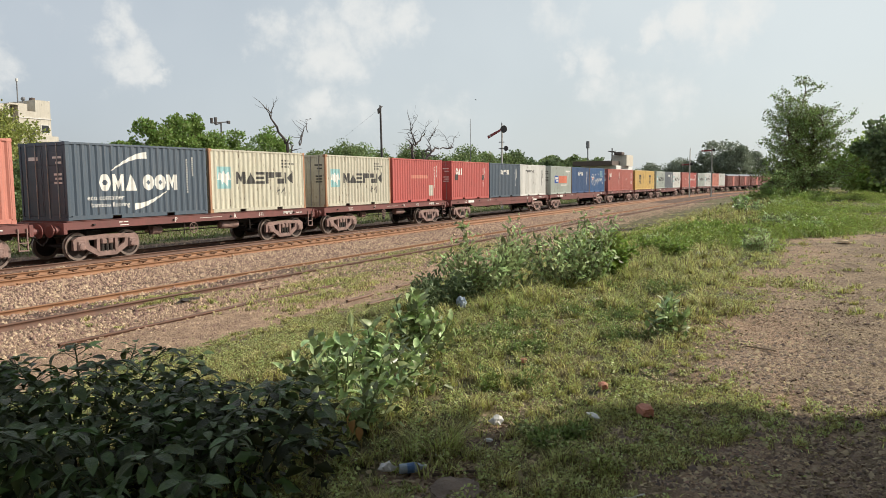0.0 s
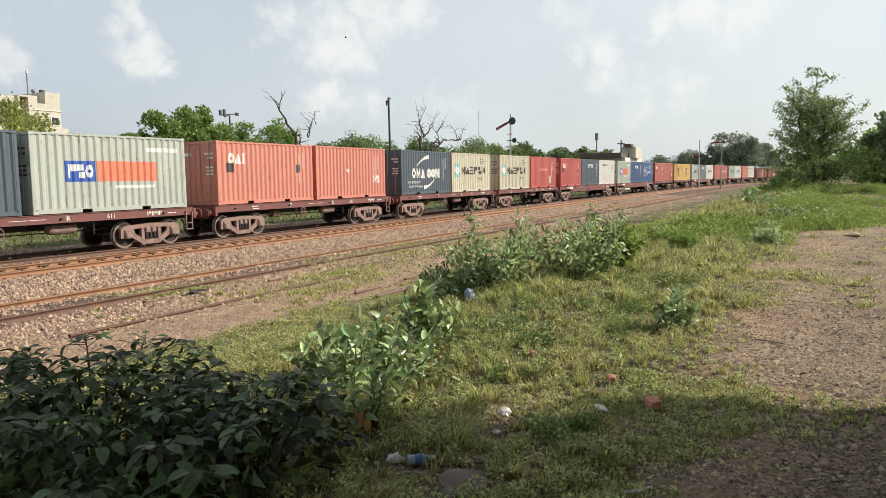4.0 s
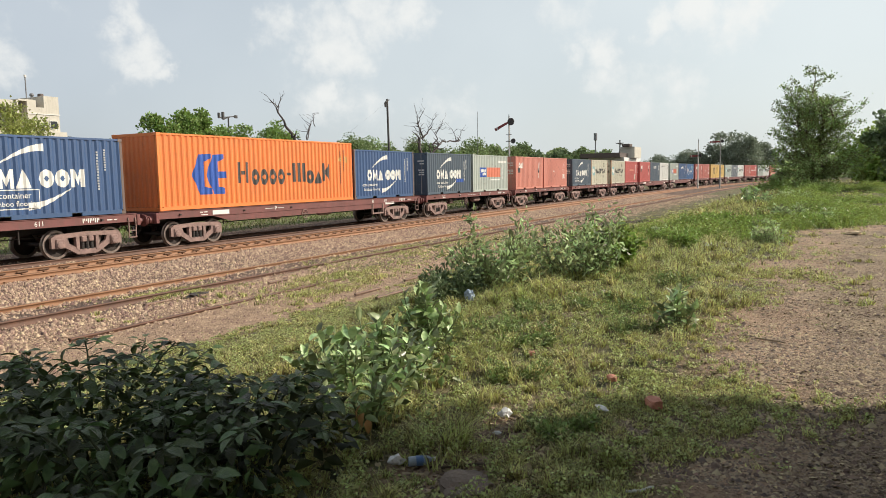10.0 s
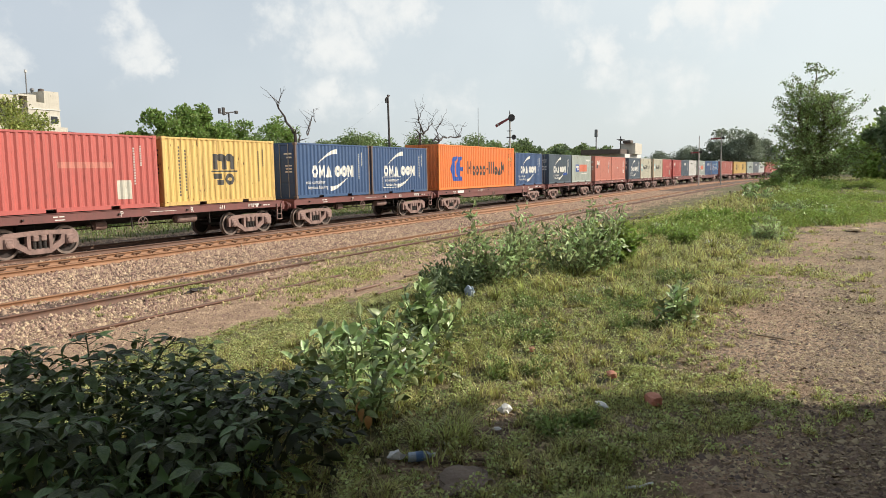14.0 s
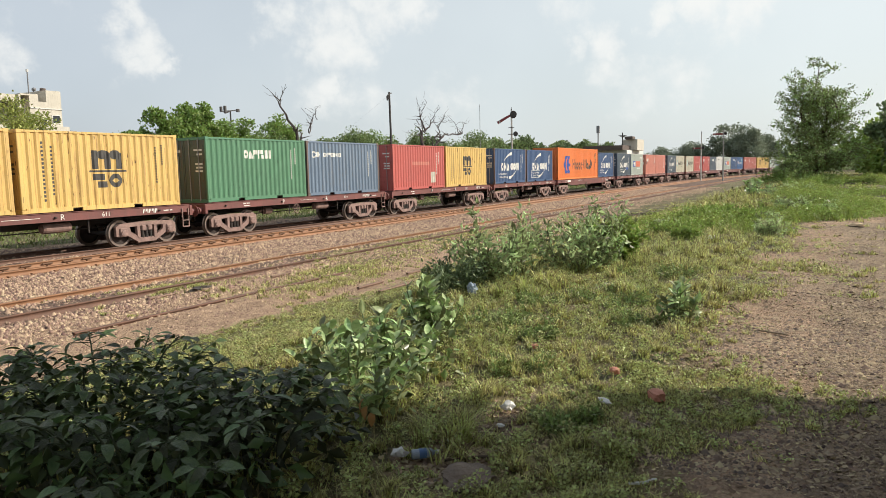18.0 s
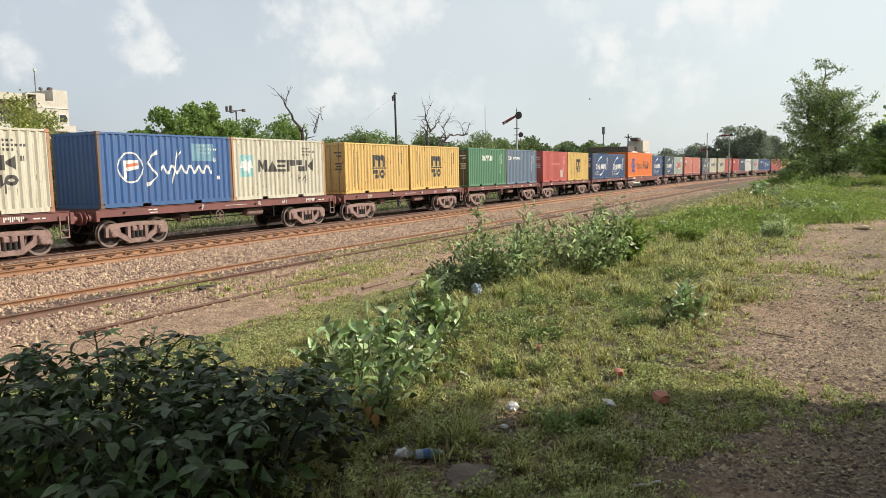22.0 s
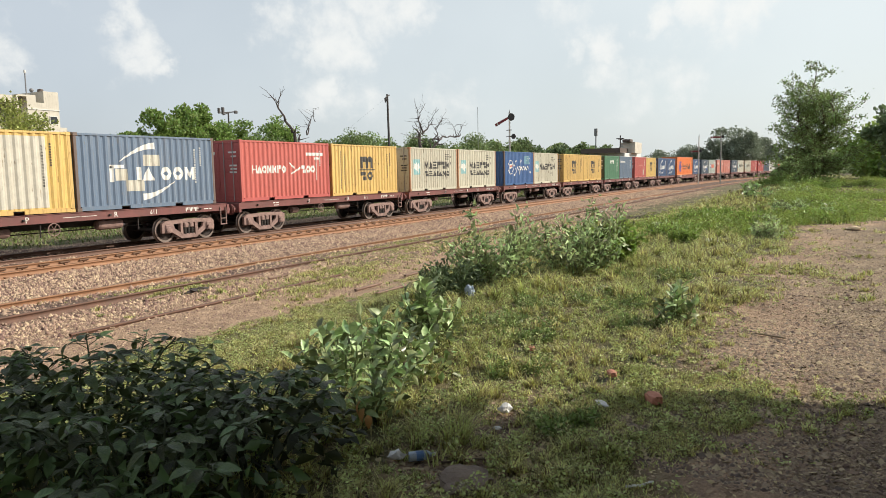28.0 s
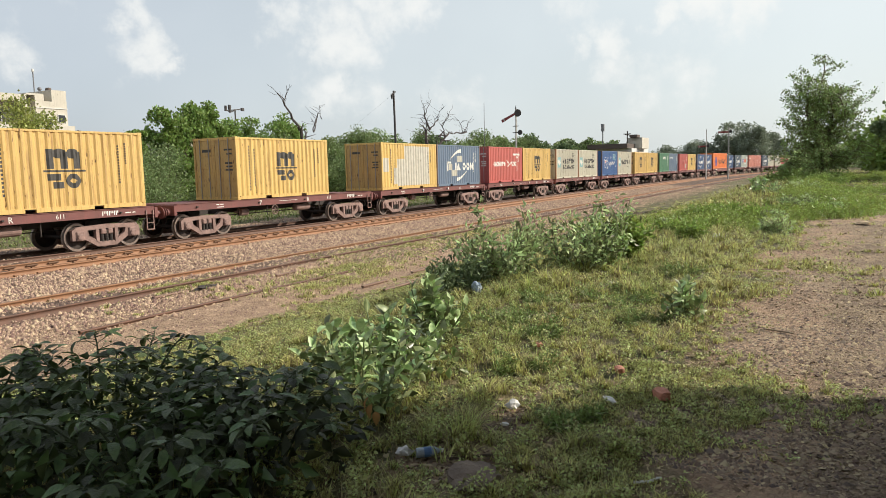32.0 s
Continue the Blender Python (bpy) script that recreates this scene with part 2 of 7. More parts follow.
M_TEAL = surface("pale_teal_patch_paint", (0.17, 0.33, 0.42), scale=4, rough=0.6)
M_WAGON = surface("oxide_red_wagon_paint", (0.20, 0.066, 0.058), (0.13, 0.05, 0.045), scale=2.0, rough=0.6, bump=0.08, bump_scale=14, streaks=((0.10, 0.06, 0.045), 0.5), fine=0.1)
M_BOGIE = surface("dusty_rusted_cast_steel", (0.33, 0.215, 0.185), (0.16, 0.10, 0.085), scale=5, rough=0.75, bump=0.15, bump_scale=30, fine=0.15)
M_UNDER = surface("grimy_dark_steel", (0.028, 0.024, 0.022), (0.05, 0.038, 0.032), scale=4, rough=0.8, bump=0.1)
# wheel colour taken near black, for the shade behind the side frames
M_WHEEL = surface("worn_wheel_steel_with_shade", (0.06, 0.042, 0.036), (0.03, 0.022, 0.019), scale=6, rough=0.6, metal=0.1, fine=0.1)
M_TYRE = surface("polished_wheel_rim", (0.34, 0.28, 0.25), (0.22, 0.16, 0.13), scale=6, rough=0.4, metal=0.5)
M_RAIL = surface("rusty_rail_steel", (0.32, 0.165, 0.085), (0.22, 0.11, 0.058), scale=3, rough=0.7, metal=0.1, fine=0.15, bump=0.1)
M_RAILDK = surface("dark_rusty_rail_steel", (0.17, 0.085, 0.055), (0.10, 0.06, 0.045), scale=3, rough=0.75, fine=0.15, bump=0.1)
M_RAILDUST = surface("dusty_old_rail", (0.30, 0.20, 0.15), (0.19, 0.12, 0.09), scale=3, rough=0.9, fine=0.15, bump=0.1)
M_RAILSHADE = surface("dark_rail_shade_dash", (0.16, 0.085, 0.045), (0.10, 0.055, 0.035), scale=6, rough=0.8)
M_RUSTSLEEPER = surface("rusted_steel_sleeper", (0.36, 0.20, 0.115), (0.26, 0.15, 0.09), scale=5, rough=0.85, bump=0.2, spread=0.1, fine=0.15)
M_SLEEPER = surface("weathered_timber_sleeper", (0.24, 0.16, 0.11), (0.15, 0.10, 0.075), scale=5, rough=0.9, bump=0.3, spread=0.15, fine=0.15)
M_STONE = surface("pinkish_ballast_stone", (0.58, 0.40, 0.29), (0.23, 0.145, 0.10), scale=9, rough=0.9, spread=0.6, island=True)
M_PEBBLE = surface("brown_grey_gravel", (0.34, 0.255, 0.185), (0.20, 0.145, 0.105), scale=2, rough=0.95, spread=0.4, island=True)
M_RUBBLE = surface("trodden_brown_rubble", (0.40, 0.30, 0.20), (0.20, 0.145, 0.10), scale=5, rough=0.95, spread=0.6, island=True)
M_CLOD = surface("dark_clods", (0.17, 0.125, 0.10), (0.10, 0.075, 0.06), scale=12, rough=0.95, spread=0.4, island=True)
M_DRYLEAF = surface("brown_dead_leaves", (0.38, 0.28, 0.19), (0.13, 0.09, 0.062), scale=6, rough=0.9, spread=0.6, island=True)
M_STRAW = surface("dry_leaf_litter", (0.46, 0.36, 0.22), (0.30, 0.21, 0.13), scale=6, rough=0.9, spread=0.5, island=True)
M_WEED = surface("small_green_weed_leaves", (0.33, 0.375, 0.125), (0.47, 0.47, 0.205), scale=0.8, rough=0.45, spread=0.75, island=True, transmit=0.4)
M_BRICK = surface("broken_red_brick", (0.52, 0.24, 0.17), (0.42, 0.17, 0.11), scale=20, rough=0.9, bump=0.4, fine=0.15)
M_LITTER = surface("white_crumpled_paper", (0.75, 0.74, 0.72), (0.6, 0.6, 0.6), scale=20, rough=0.7)
M_PLASTIC = surface("clear_bluish_plastic", (0.38, 0.45, 0.52), (0.27, 0.33, 0.42), scale=20, rough=0.2)
M_LABEL = surface("blue_bottle_label", (0.10, 0.20, 0.42), scale=20, rough=0.4)
M_ROCK = surface("flat_brown_rock", (0.22, 0.165, 0.125), (0.12, 0.09, 0.07), scale=6, rough=0.9, bump=0.5, fine=0.15)
M_TWIG = surface("dry_twig", (0.36, 0.28, 0.19), (0.25, 0.18, 0.12), scale=20, rough=0.9)
M_BARK = surface("brown_bark", (0.14, 0.10, 0.075), (0.08, 0.06, 0.045), scale=8, rough=0.95, bump=0.5)
M_DEADBARK = surface("grey_dead_bark", (0.11, 0.09, 0.085), (0.07, 0.055, 0.05), scale=8, rough=0.95, bump=0.3)
M_STEM = surface("pale_green_stem", (0.20, 0.25, 0.11), (0.13, 0.16, 0.07), scale=10, rough=0.7)
M_CONCRETE = surface("cream_rendered_wall", (0.60, 0.56, 0.48), (0.50, 0.46, 0.38), scale=0.8, rough=0.9, streaks=((0.3, 0.27, 0.22), 0.4), fine=0.06)
M_WALLWHITE = surface("white_rendered_wall", (0.72, 0.70, 0.66), (0.6, 0.58, 0.54), scale=0.9, rough=0.9)
M_ROOFDK = surface("dark_brown_roof_edge", (0.13, 0.10, 0.085), scale=2, rough=0.9)
M_GLASS = surface("dark_window_pane", (0.03, 0.035, 0.04), rough=0.08)
M_MAST = surface("thin_grey_mast", (0.22, 0.22, 0.23), scale=4, rough=0.6)
M_POLE = surface("dark_painted_iron_pole", (0.045, 0.042, 0.045), (0.07, 0.06, 0.055), scale=4, rough=0.7)
M_POLEWH = surface("white_painted_signal_post", (0.62, 0.60, 0.57), (0.45, 0.42, 0.38), scale=3, rough=0.7)
M_SIGRED = surface("red_signal_arm", (0.27, 0.045, 0.045), (0.20, 0.04, 0.04), scale=3, rough=0.5)
M_LOCO = surface("dark_green_grey_locomotive_paint", (0.10, 0.12, 0.11), scale=2, rough=0.5)
M_GRASS = surface("fresh_grass_blades", (0.405, 0.42, 0.135), (0.53, 0.465, 0.205), scale=1.1, width=0.16, rough=0.5, spread=0.75, island=True, transmit=0.38)
M_RANKGRASS = surface("rank_green_grass", (0.15, 0.215, 0.055), (0.23, 0.25, 0.09), scale=0.4, rough=0.6, spread=0.4, island=True, transmit=0.25)
M_LUSHGRASS = surface("lush_light_green_grass", (0.31, 0.39, 0.09), (0.21, 0.30, 0.065), scale=0.4, rough=0.5, spread=0.35, island=True, transmit=0.4)
M_DRYGRASS = surface("dry_grass_blades", (0.50, 0.43, 0.22), (0.34, 0.28, 0.13), scale=0.9, rough=0.8, spread=0.35, island=True, transmit=0.2)


def leafy(name, colour, second, spread=0.35, transmit=0.4, rough=0.45, scale=0.5):
    return surface(name, colour, second, scale=scale, rough=rough, spread=spread, island=True, transmit=transmit)


M_LEAF_A = leafy("bright_green_tree_leaves", (0.28, 0.385, 0.11), (0.17, 0.26, 0.06))
M_LEAF_YOUNG = leafy("fine_dull_green_leaves", (0.30, 0.385, 0.13), (0.16, 0.235, 0.065), 0.7, 0.25)
M_LEAF_B = leafy("olive_green_acacia_leaves", (0.25, 0.32, 0.13), (0.15, 0.21, 0.08))
M_LEAF_C = leafy("dark_green_far_leaves", (0.19, 0.25, 0.12), (0.115, 0.165, 0.075), 0.3, 0.3)
# green paled towards grey, so that distance haze sits in the leaf colour
M_LEAF_FAR = leafy("hazed_grey_green_leaves", (0.28, 0.32, 0.235), (0.19, 0.23, 0.16), 0.25, 0.3)
M_STEMDK = surface("dark_green_stem", (0.07, 0.09, 0.045), (0.05, 0.06, 0.03), scale=10, rough=0.8)
M_LEAF_D = leafy("yellow_green_leaves", (0.32, 0.42, 0.10), (0.20, 0.30, 0.065))
M_LEAF_E = leafy("yellow_olive_leaves", (0.42, 0.44, 0.13), (0.28, 0.31, 0.085))
M_LEAF_WEED = leafy("dark_green_weed_leaves", (0.29, 0.37, 0.12), (0.19, 0.26, 0.08), 0.5, 0.25)
M_LUSHWEED = leafy("lush_weed_leaves", (0.36, 0.42, 0.10), (0.22, 0.29, 0.06), 0.45, 0.25, 0.7)
M_LEAF_SHRUB = leafy("green_shrub_leaves", (0.52, 0.58, 0.30), (0.20, 0.29, 0.10), 0.7)
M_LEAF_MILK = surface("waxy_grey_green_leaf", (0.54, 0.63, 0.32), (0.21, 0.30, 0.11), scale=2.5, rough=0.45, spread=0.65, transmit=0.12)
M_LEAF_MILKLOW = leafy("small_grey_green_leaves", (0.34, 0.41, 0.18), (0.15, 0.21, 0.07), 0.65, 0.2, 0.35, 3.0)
M_LEAF_DARK = surface("dark_green_leaf", (0.108, 0.148, 0.048), (0.050, 0.078, 0.026), scale=3, rough=0.40, spread=0.65, transmit=0.25, sheen=0.5, bump=0.5, bump_scale=9)
M_LEAF_RED = surface("withered_red_leaf", (0.42, 0.17, 0.06), (0.34, 0.24, 0.07), scale=9, rough=0.7)


def ground_material():
    """Earth, sand, gravel, ballast bed and turf, mixed by the sheet's own cover layers and by noise."""
    m = bpy.data.materials.new("earth_sand_and_turf")
    m.use_nodes = True
    tree = m.node_tree
    link = tree.links.new
    b = tree.nodes["Principled BSDF"]
    b.inputs["Roughness"].default_value = 0.95
    co = tree.nodes.new("ShaderNodeTexCoord")

    def two(c1, c2, scale, detail=6.0):
        n = node(tree, "ShaderNodeTexNoise", Scale=scale, Detail=detail, Roughness=0.65)
        link(co.outputs["Object"], n.inputs["Vector"])
        r = tree.nodes.new("ShaderNodeMapRange")
        r.inputs["From Min"].default_value, r.inputs["From Max"].default_value = 0.38, 0.62
        link(n.outputs["Fac"], r.inputs["Value"])
        x = tree.nodes.new("ShaderNodeMixRGB")
        x.inputs["Color1"].default_value, x.inputs["Color2"].default_value = (*c1, 1), (*c2, 1)
        link(r.outputs["Result"], x.inputs["Fac"])
        return x.outputs["Color"]

    col = two((0.47, 0.32, 0.205), (0.30, 0.20, 0.13), 2.5)
    # ballast and turf beds are coloured darker, for shade between stones and blades
    for layer, c1, c2, scale in (("path", (0.38, 0.28, 0.175), (0.19, 0.135, 0.088), 1.3), ("ballast", (0.19, 0.125, 0.09), (0.095, 0.062, 0.048), 14.0), ("turf", (0.085, 0.09, 0.035), (0.19, 0.15, 0.075), 1.6)):
        at = tree.nodes.new("ShaderNodeAttribute")
        at.attribute_name = layer
        n = node(tree, "ShaderNodeTexNoise", Scale=2.2, Detail=7.0, Roughness=0.7)
        link(co.outputs["Object"], n.inputs["Vector"])
        a = tree.nodes.new("ShaderNodeMath")
        a.operation = "ADD"
        link(at.outputs["Fac"], a.inputs[0])
        link(n.outputs["Fac"], a.inputs[1])
        r = tree.nodes.new("ShaderNodeMapRange")
        r.inputs["From Min"].default_value, r.inputs["From Max"].default_value = 0.62, 0.90
        link(a.outputs[0], r.inputs["Value"])
        x = tree.nodes.new("ShaderNodeMixRGB")
        link(r.outputs["Result"], x.inputs["Fac"])
        link(col, x.inputs["Color1"])
        link(two(c1, c2, scale), x.inputs["Color2"])
        col = x.outputs["Color"]
    n = node(tree, "ShaderNodeTexNoise", Scale=45.0, Detail=5.0, Roughness=0.7)
    link(co.outputs["Object"], n.inputs["Vector"])
    r = tree.nodes.new("ShaderNodeMapRange")
    r.inputs["From Min"].default_value, r.inputs["From Max"].default_value = 0.3, 0.7
    r.inputs["To Min"].default_value, r.inputs["To Max"].default_value = 0.7, 1.3
    link(n.outputs["Fac"], r.inputs["Value"])
    h = tree.nodes.new("ShaderNodeHueSaturation")
    link(r.outputs["Result"], h.inputs["Value"])
    link(col, h.inputs["Color"])
    link(h.outputs["Color"], b.inputs["Base Color"])
    wide = node(tree, "ShaderNodeTexNoise", Scale=9.0, Detail=4.0, Roughness=0.6)
    link(co.outputs["Object"], wide.inputs["Vector"])
    bp = node(tree, "ShaderNodeBump", Strength=0.9, Distance=0.10)
    link(wide.outputs["Fac"], bp.inputs["Height"])
    bf = node(tree, "ShaderNodeBump", Strength=0.8, Distance=0.035)
    link(n.outputs["Fac"], bf.inputs["Height"])
    link(bp.outputs["Normal"], bf.inputs["Normal"])
    link(bf.outputs["Normal"], b.inputs["Normal"])
    return m


M_GROUND = ground_material()


# ---- mesh helpers ----
def part(name, bm, material, parent=None, label="", matrix=None):
    """Links a bmesh, or a mesh that is shared, as one object, under parent if there is one."""
    if isinstance(bm, bpy.types.Mesh):
        me = bm
    else:
        me = bpy.data.meshes.new(name)
        bm.to_mesh(me)
        bm.free()
        if material:
            me.materials.append(material)
    ob = new(name, me)
    if parent:
        ob.parent = parent
    if matrix:
        ob.matrix_local = matrix
    if label:
        ob["label"] = label
    return ob


def mesh_of(bm, material, name="piece", smooth=False):
    me = bpy.data.meshes.new(name)
    bm.to_mesh(me)
    bm.free()
    me.materials.append(material)
    if smooth:
        for p in me.polygons:
            p.use_smooth = True
    return me


def raw_mesh(name, verts, faces, material, smooth=False):
    me = bpy.data.meshes.new(name)
    verts, faces = np.asarray(verts, float), np.asarray(faces, int)
    k = faces.shape[1]
    me.vertices.add(len(verts))
    me.vertices.foreach_set("co", verts.ravel())
    me.loops.add(faces.size)
    me.loops.foreach_set("vertex_index", faces.ravel())
    me.polygons.add(len(faces))
    me.polygons.foreach_set("loop_start", np.arange(0, faces.size, k))
    me.polygons.foreach_set("loop_total", np.full(len(faces), k))
    me.update(calc_edges=True)
    me.materials.append(material)
    if smooth:
        me.polygons.foreach_set("use_smooth", np.ones(len(faces), bool))
    return me


def box(bm, x0, x1, y0, y1, z0, z1, bevel=0.0):
    r = bmesh.ops.create_cube(bm, size=1, matrix=Matrix.LocRotScale(((x0 + x1) / 2, (y0 + y1) / 2, (z0 + z1) / 2), None, (x1 - x0, y1 - y0, z1 - z0)))
    if bevel:
        edges = list({e for v in r["verts"] for e in v.link_edges})
        bmesh.ops.bevel(bm, geom=edges, offset=bevel, segments=1, affect="EDGES")
    return bm


def boxes(*rows, bevel=0.0):
    bm = bmesh.new()
    for r in rows:
        box(bm, *r, bevel=bevel)
    return bm


def rod(bm, a, b, r0, r1=None, sides=8):
    """A tapered round bar from a to b."""
    a, b = Vector(a), Vector(b)
    d = b - a
    m = Matrix.Translation((a + b) / 2) @ d.to_track_quat("Z", "Y").to_matrix().to_4x4()
    bmesh.ops.create_cone(bm, cap_ends=True, segments=sides, radius1=r0, radius2=r0 if r1 is None else r1, depth=d.length, matrix=m)
    return bm


def rods(*rows, sides=8):
    bm = bmesh.new()
    for r in rows:
        rod(bm, *r, sides=sides)
    return bm


def lathe(bm, profile, centre, axis="y", sides=24):
    """A turned body: profile of (radius, place along the axis)."""
    rings = []
    for r, h in profile:
        ring = []
        for i in range(sides):
            a = 2 * math.pi * i / sides
            p = {"y": (r * math.cos(a), h, r * math.sin(a)), "x": (h, r * math.cos(a), r * math.sin(a)), "z": (r * math.cos(a), r * math.sin(a), h)}[axis]
            ring.append(bm.verts.new(Vector(centre) + Vector(p)))
        rings.append(ring)
    for p, q in zip(rings, rings[1:]):
        for i in range(sides):
            bm.faces.new((p[i], p[(i + 1) % sides], q[(i + 1) % sides], q[i]))
    for ring in (rings[0], rings[-1]):
        bm.faces.new(ring)
    bmesh.ops.recalc_face_normals(bm, faces=bm.faces)
    return bm


def prism(bm, outline, y0, y1):
    """A plate with an outline in x and z, from y0 to y1."""
    a = [bm.verts.new((x, y0, z)) for x, z in outline]
    b = [bm.verts.new((x, y1, z)) for x, z in outline]
    n = len(outline)
    bm.faces.new(a)
    bm.faces.new(b[::-1])
    for i in range(n):
        bm.faces.new((a[i], b[i], b[(i + 1) % n], a[(i + 1) % n]))
    bmesh.ops.recalc_face_normals(bm, faces=bm.faces)
    return bm


def thing(name, label, category, at=None, group="", kind=""):
    ob = new(name)
    if at:
        ob.matrix_basis = at
    return tagged(ob, label, category, group, kind)


# ---- the line of the tracks ----
RAIL_Z = -0.65          # top of the rails
TRAIN_Y = 22.875        # centre of the train's track
BEND_X, BEND_R = 105.0, 700.0


def on_line(s, off=0.0):
    """The place and heading at s metres along the line, off metres to its far side."""
    if s <= BEND_X:
        return s, TRAIN_Y + off, 0.0
    a = (s - BEND_X) / BEND_R
    return BEND_X + (BEND_R + off) * math.sin(a), TRAIN_Y - BEND_R + (BEND_R + off) * math.cos(a), -a


def ramp(a, b, x):
    t = np.clip((x - a) / (b - a), 0, 1)
    return t * t * (3 - 2 * t)


LATTICE = np.random.default_rng(77).uniform(-1, 1, (256, 256))


def rough(x, y, k):
    """Smooth noise from -1 to 1 over arrays of places; k picks the pattern."""
    x, y = np.asarray(x, float) + 31.7 * k, np.asarray(y, float) + 17.3 * k
    i, j = np.floor(x).astype(int), np.floor(y).astype(int)
    u, v = x - i, y - j
    u, v = u * u * (3 - 2 * u), v * v * (3 - 2 * v)
    g = lambda a, b: LATTICE[a & 255, b & 255]
    return (g(i, j) * (1 - u) + g(i + 1, j) * u) * (1 - v) + (g(i, j + 1) * (1 - u) + g(i + 1, j + 1) * u) * v


def across(x, y):
    """How far a place lies from the viewer's side, square to the line of the tracks."""
    bend = BEND_R - np.sqrt(np.maximum(BEND_R ** 2 - np.clip(x - BEND_X, 0, 650) ** 2, 0))
    return y + bend


def heights(x, y):
    """Height of the bare ground: level by the path, falling to the tracks."""
    x, y = np.asarray(x, float), np.asarray(y, float)
    e = across(x, y)
    z = -0.88 * ramp(3.2, 10.0, e)
    z = z + 0.66 * ramp(20, 44, x) * (1 - ramp(2.0, 8, e))
    z = z + 0.025 * rough(x * 0.9, y * 0.9, 1) * ramp(1.5, 3, np.abs(x)) + 0.05 * rough(x * 0.2, y * 0.2, 2) * ramp(1, 5, np.abs(x))
    bed = ramp(16.6, 17.8, e) * (1 - ramp(25.2, 26.6, e))
    return z + bed * 0.06


def ground_z(x, y):
    return float(heights(x, y))


# ---- ground ----
def spaced(lo, hi, first, grow):
    out, step = [0.0], first
    while out[-1] < hi:
        out.append(out[-1] + step)
        step *= grow
    neg, step = [0.0], first * 2
    while neg[-1] > lo:
        neg.append(neg[-1] - step)
        step *= grow * 1.05
    return np.array(sorted(set(neg[1:] + out)))


PATH_EDGE = ((-50, 1.2), (2, 1.1), (3.7, 0.88), (4.2, 0.82), (4.8, 0.65), (5.6, 0.34), (6.1, 0.25), (6.5, 0.50), (7.4, 0.80), (7.9, 0.46), (9.0, 0.70), (10.9, 0.78), (14, 0.55), (17, 0.2), (20, 0.25), (22.5, 0.6), (24, -0.6), (26, -2.6), (30, -3.4), (400, -40))


def path_edge(x):
    """How far the bare gravel of the path reaches towards the tracks."""
    return np.interp(x, [p[0] for p in PATH_EDGE], [p[1] for p in PATH_EDGE])


GREEN_PATCHES = ((21.5, 13.3, 3.0, 1.0), (16.3, 11.7, 2.2, 0.6), (26.0, 13.2, 3.0, 1.1), (14.0, 10.6, 1.6, 0.5), (12.0, 13.6, 1.2, 0.5))


def cover(x, y):
    """Shares of path, ballast and turf at places, from -0.5 to 0.5."""
    e = across(x, y)
    n = rough(x * 0.5, y * 0.5, 3) * 0.4 + rough(x * 1.7, y * 1.7, 4) * 0.3
    path = (path_edge(x) - y) * 1.1 + n * 0.6
    ballast = np.minimum(e - 12.6 + n, 27.8 - e)
    near = np.minimum(y - path_edge(x) + 0.15 + 0.40 * (1 - ramp(4.4, 5.4, x)), (9.3 + 0.6 * ramp(12, 25, x) + 3.0 * ramp(25, 60, x)) - e) + n * 1.3
    # thin, trodden turf by the path
    near = near - 0.25 * (1 - ramp(1.2, 2.6, y - path_edge(x))) * (rough(x * 0.9, y * 0.9, 8) > -0.1)
    # a tongue of turf reaching into the path
    near = near + 0.9 * np.exp(-((x - 4.9) ** 2 / 1.0 + (y - 1.05) ** 2 / 0.22))
    # a bare littered patch
    near = near - 1.5 * np.exp(-((x - 4.05) ** 2 / 0.45 + (y - 1.95) ** 2 / 0.07))
    for px, py, r in ((4.58, 1.98, 0.26), (5.05, 1.42, 0.22), (5.33, 1.08, 0.14), (5.9, 1.57, 0.16), (3.6, 2.2, 0.3), (3.86, 2.05, 0.2)):
        near = near - 1.6 * np.exp(-((x - px) ** 2 + (y - py) ** 2) / r ** 2)
    far = (e - 27.4) * 0.9 + n
    strip = np.where(x > 9, (0.35 + 1.45 * ramp(12, 20, x) - np.abs(e - 11.6 - 0.9 * ramp(14, 20, x))) + n * 1.8, -1)
    # worn patches of grass among the old rails
    for px, pe, a, b in GREEN_PATCHES:
        strip = np.maximum(strip, 1.3 * np.exp(-((x - px) ** 2 / a ** 2 + (e - pe) ** 2 / b ** 2)) - 0.35 + 0.8 * n)
    turf = np.maximum(np.maximum(near, far), strip)
    return [np.clip(v, -1, 1) * 0.5 for v in (path, ballast, turf)]


def ground():
    xs = spaced(-2500, 3500, 0.15, 1.02)
    ys = spaced(-2500, 3500, 0.15, 1.024)
    X, Y = [a.ravel() for a in np.meshgrid(xs, ys)]
    near = (np.abs(X) < 900) & (np.abs(Y) < 600)
    Z = np.where(near, heights(X, Y), np.where(Y > 0, -0.85, 0.0))
    nx, ny = len(xs), len(ys)
    idx = np.arange(nx * ny).reshape(ny, nx)
    faces = np.stack([idx[:-1, :-1], idx[:-1, 1:], idx[1:, 1:], idx[1:, :-1]], -1).reshape(-1, 4)
    me = raw_mesh("ground", np.stack([X, Y, Z], 1), faces, M_GROUND, True)
    for name, values in zip(("path", "ballast", "turf"), cover(X, Y)):
        me.attributes.new(name, "FLOAT", "POINT").data.foreach_set("value", np.ascontiguousarray(values))
    return tagged(part("ground", me, None), "sandy earth with turf, gravel path and ballast bed", "ground", kind="structure")


ground()


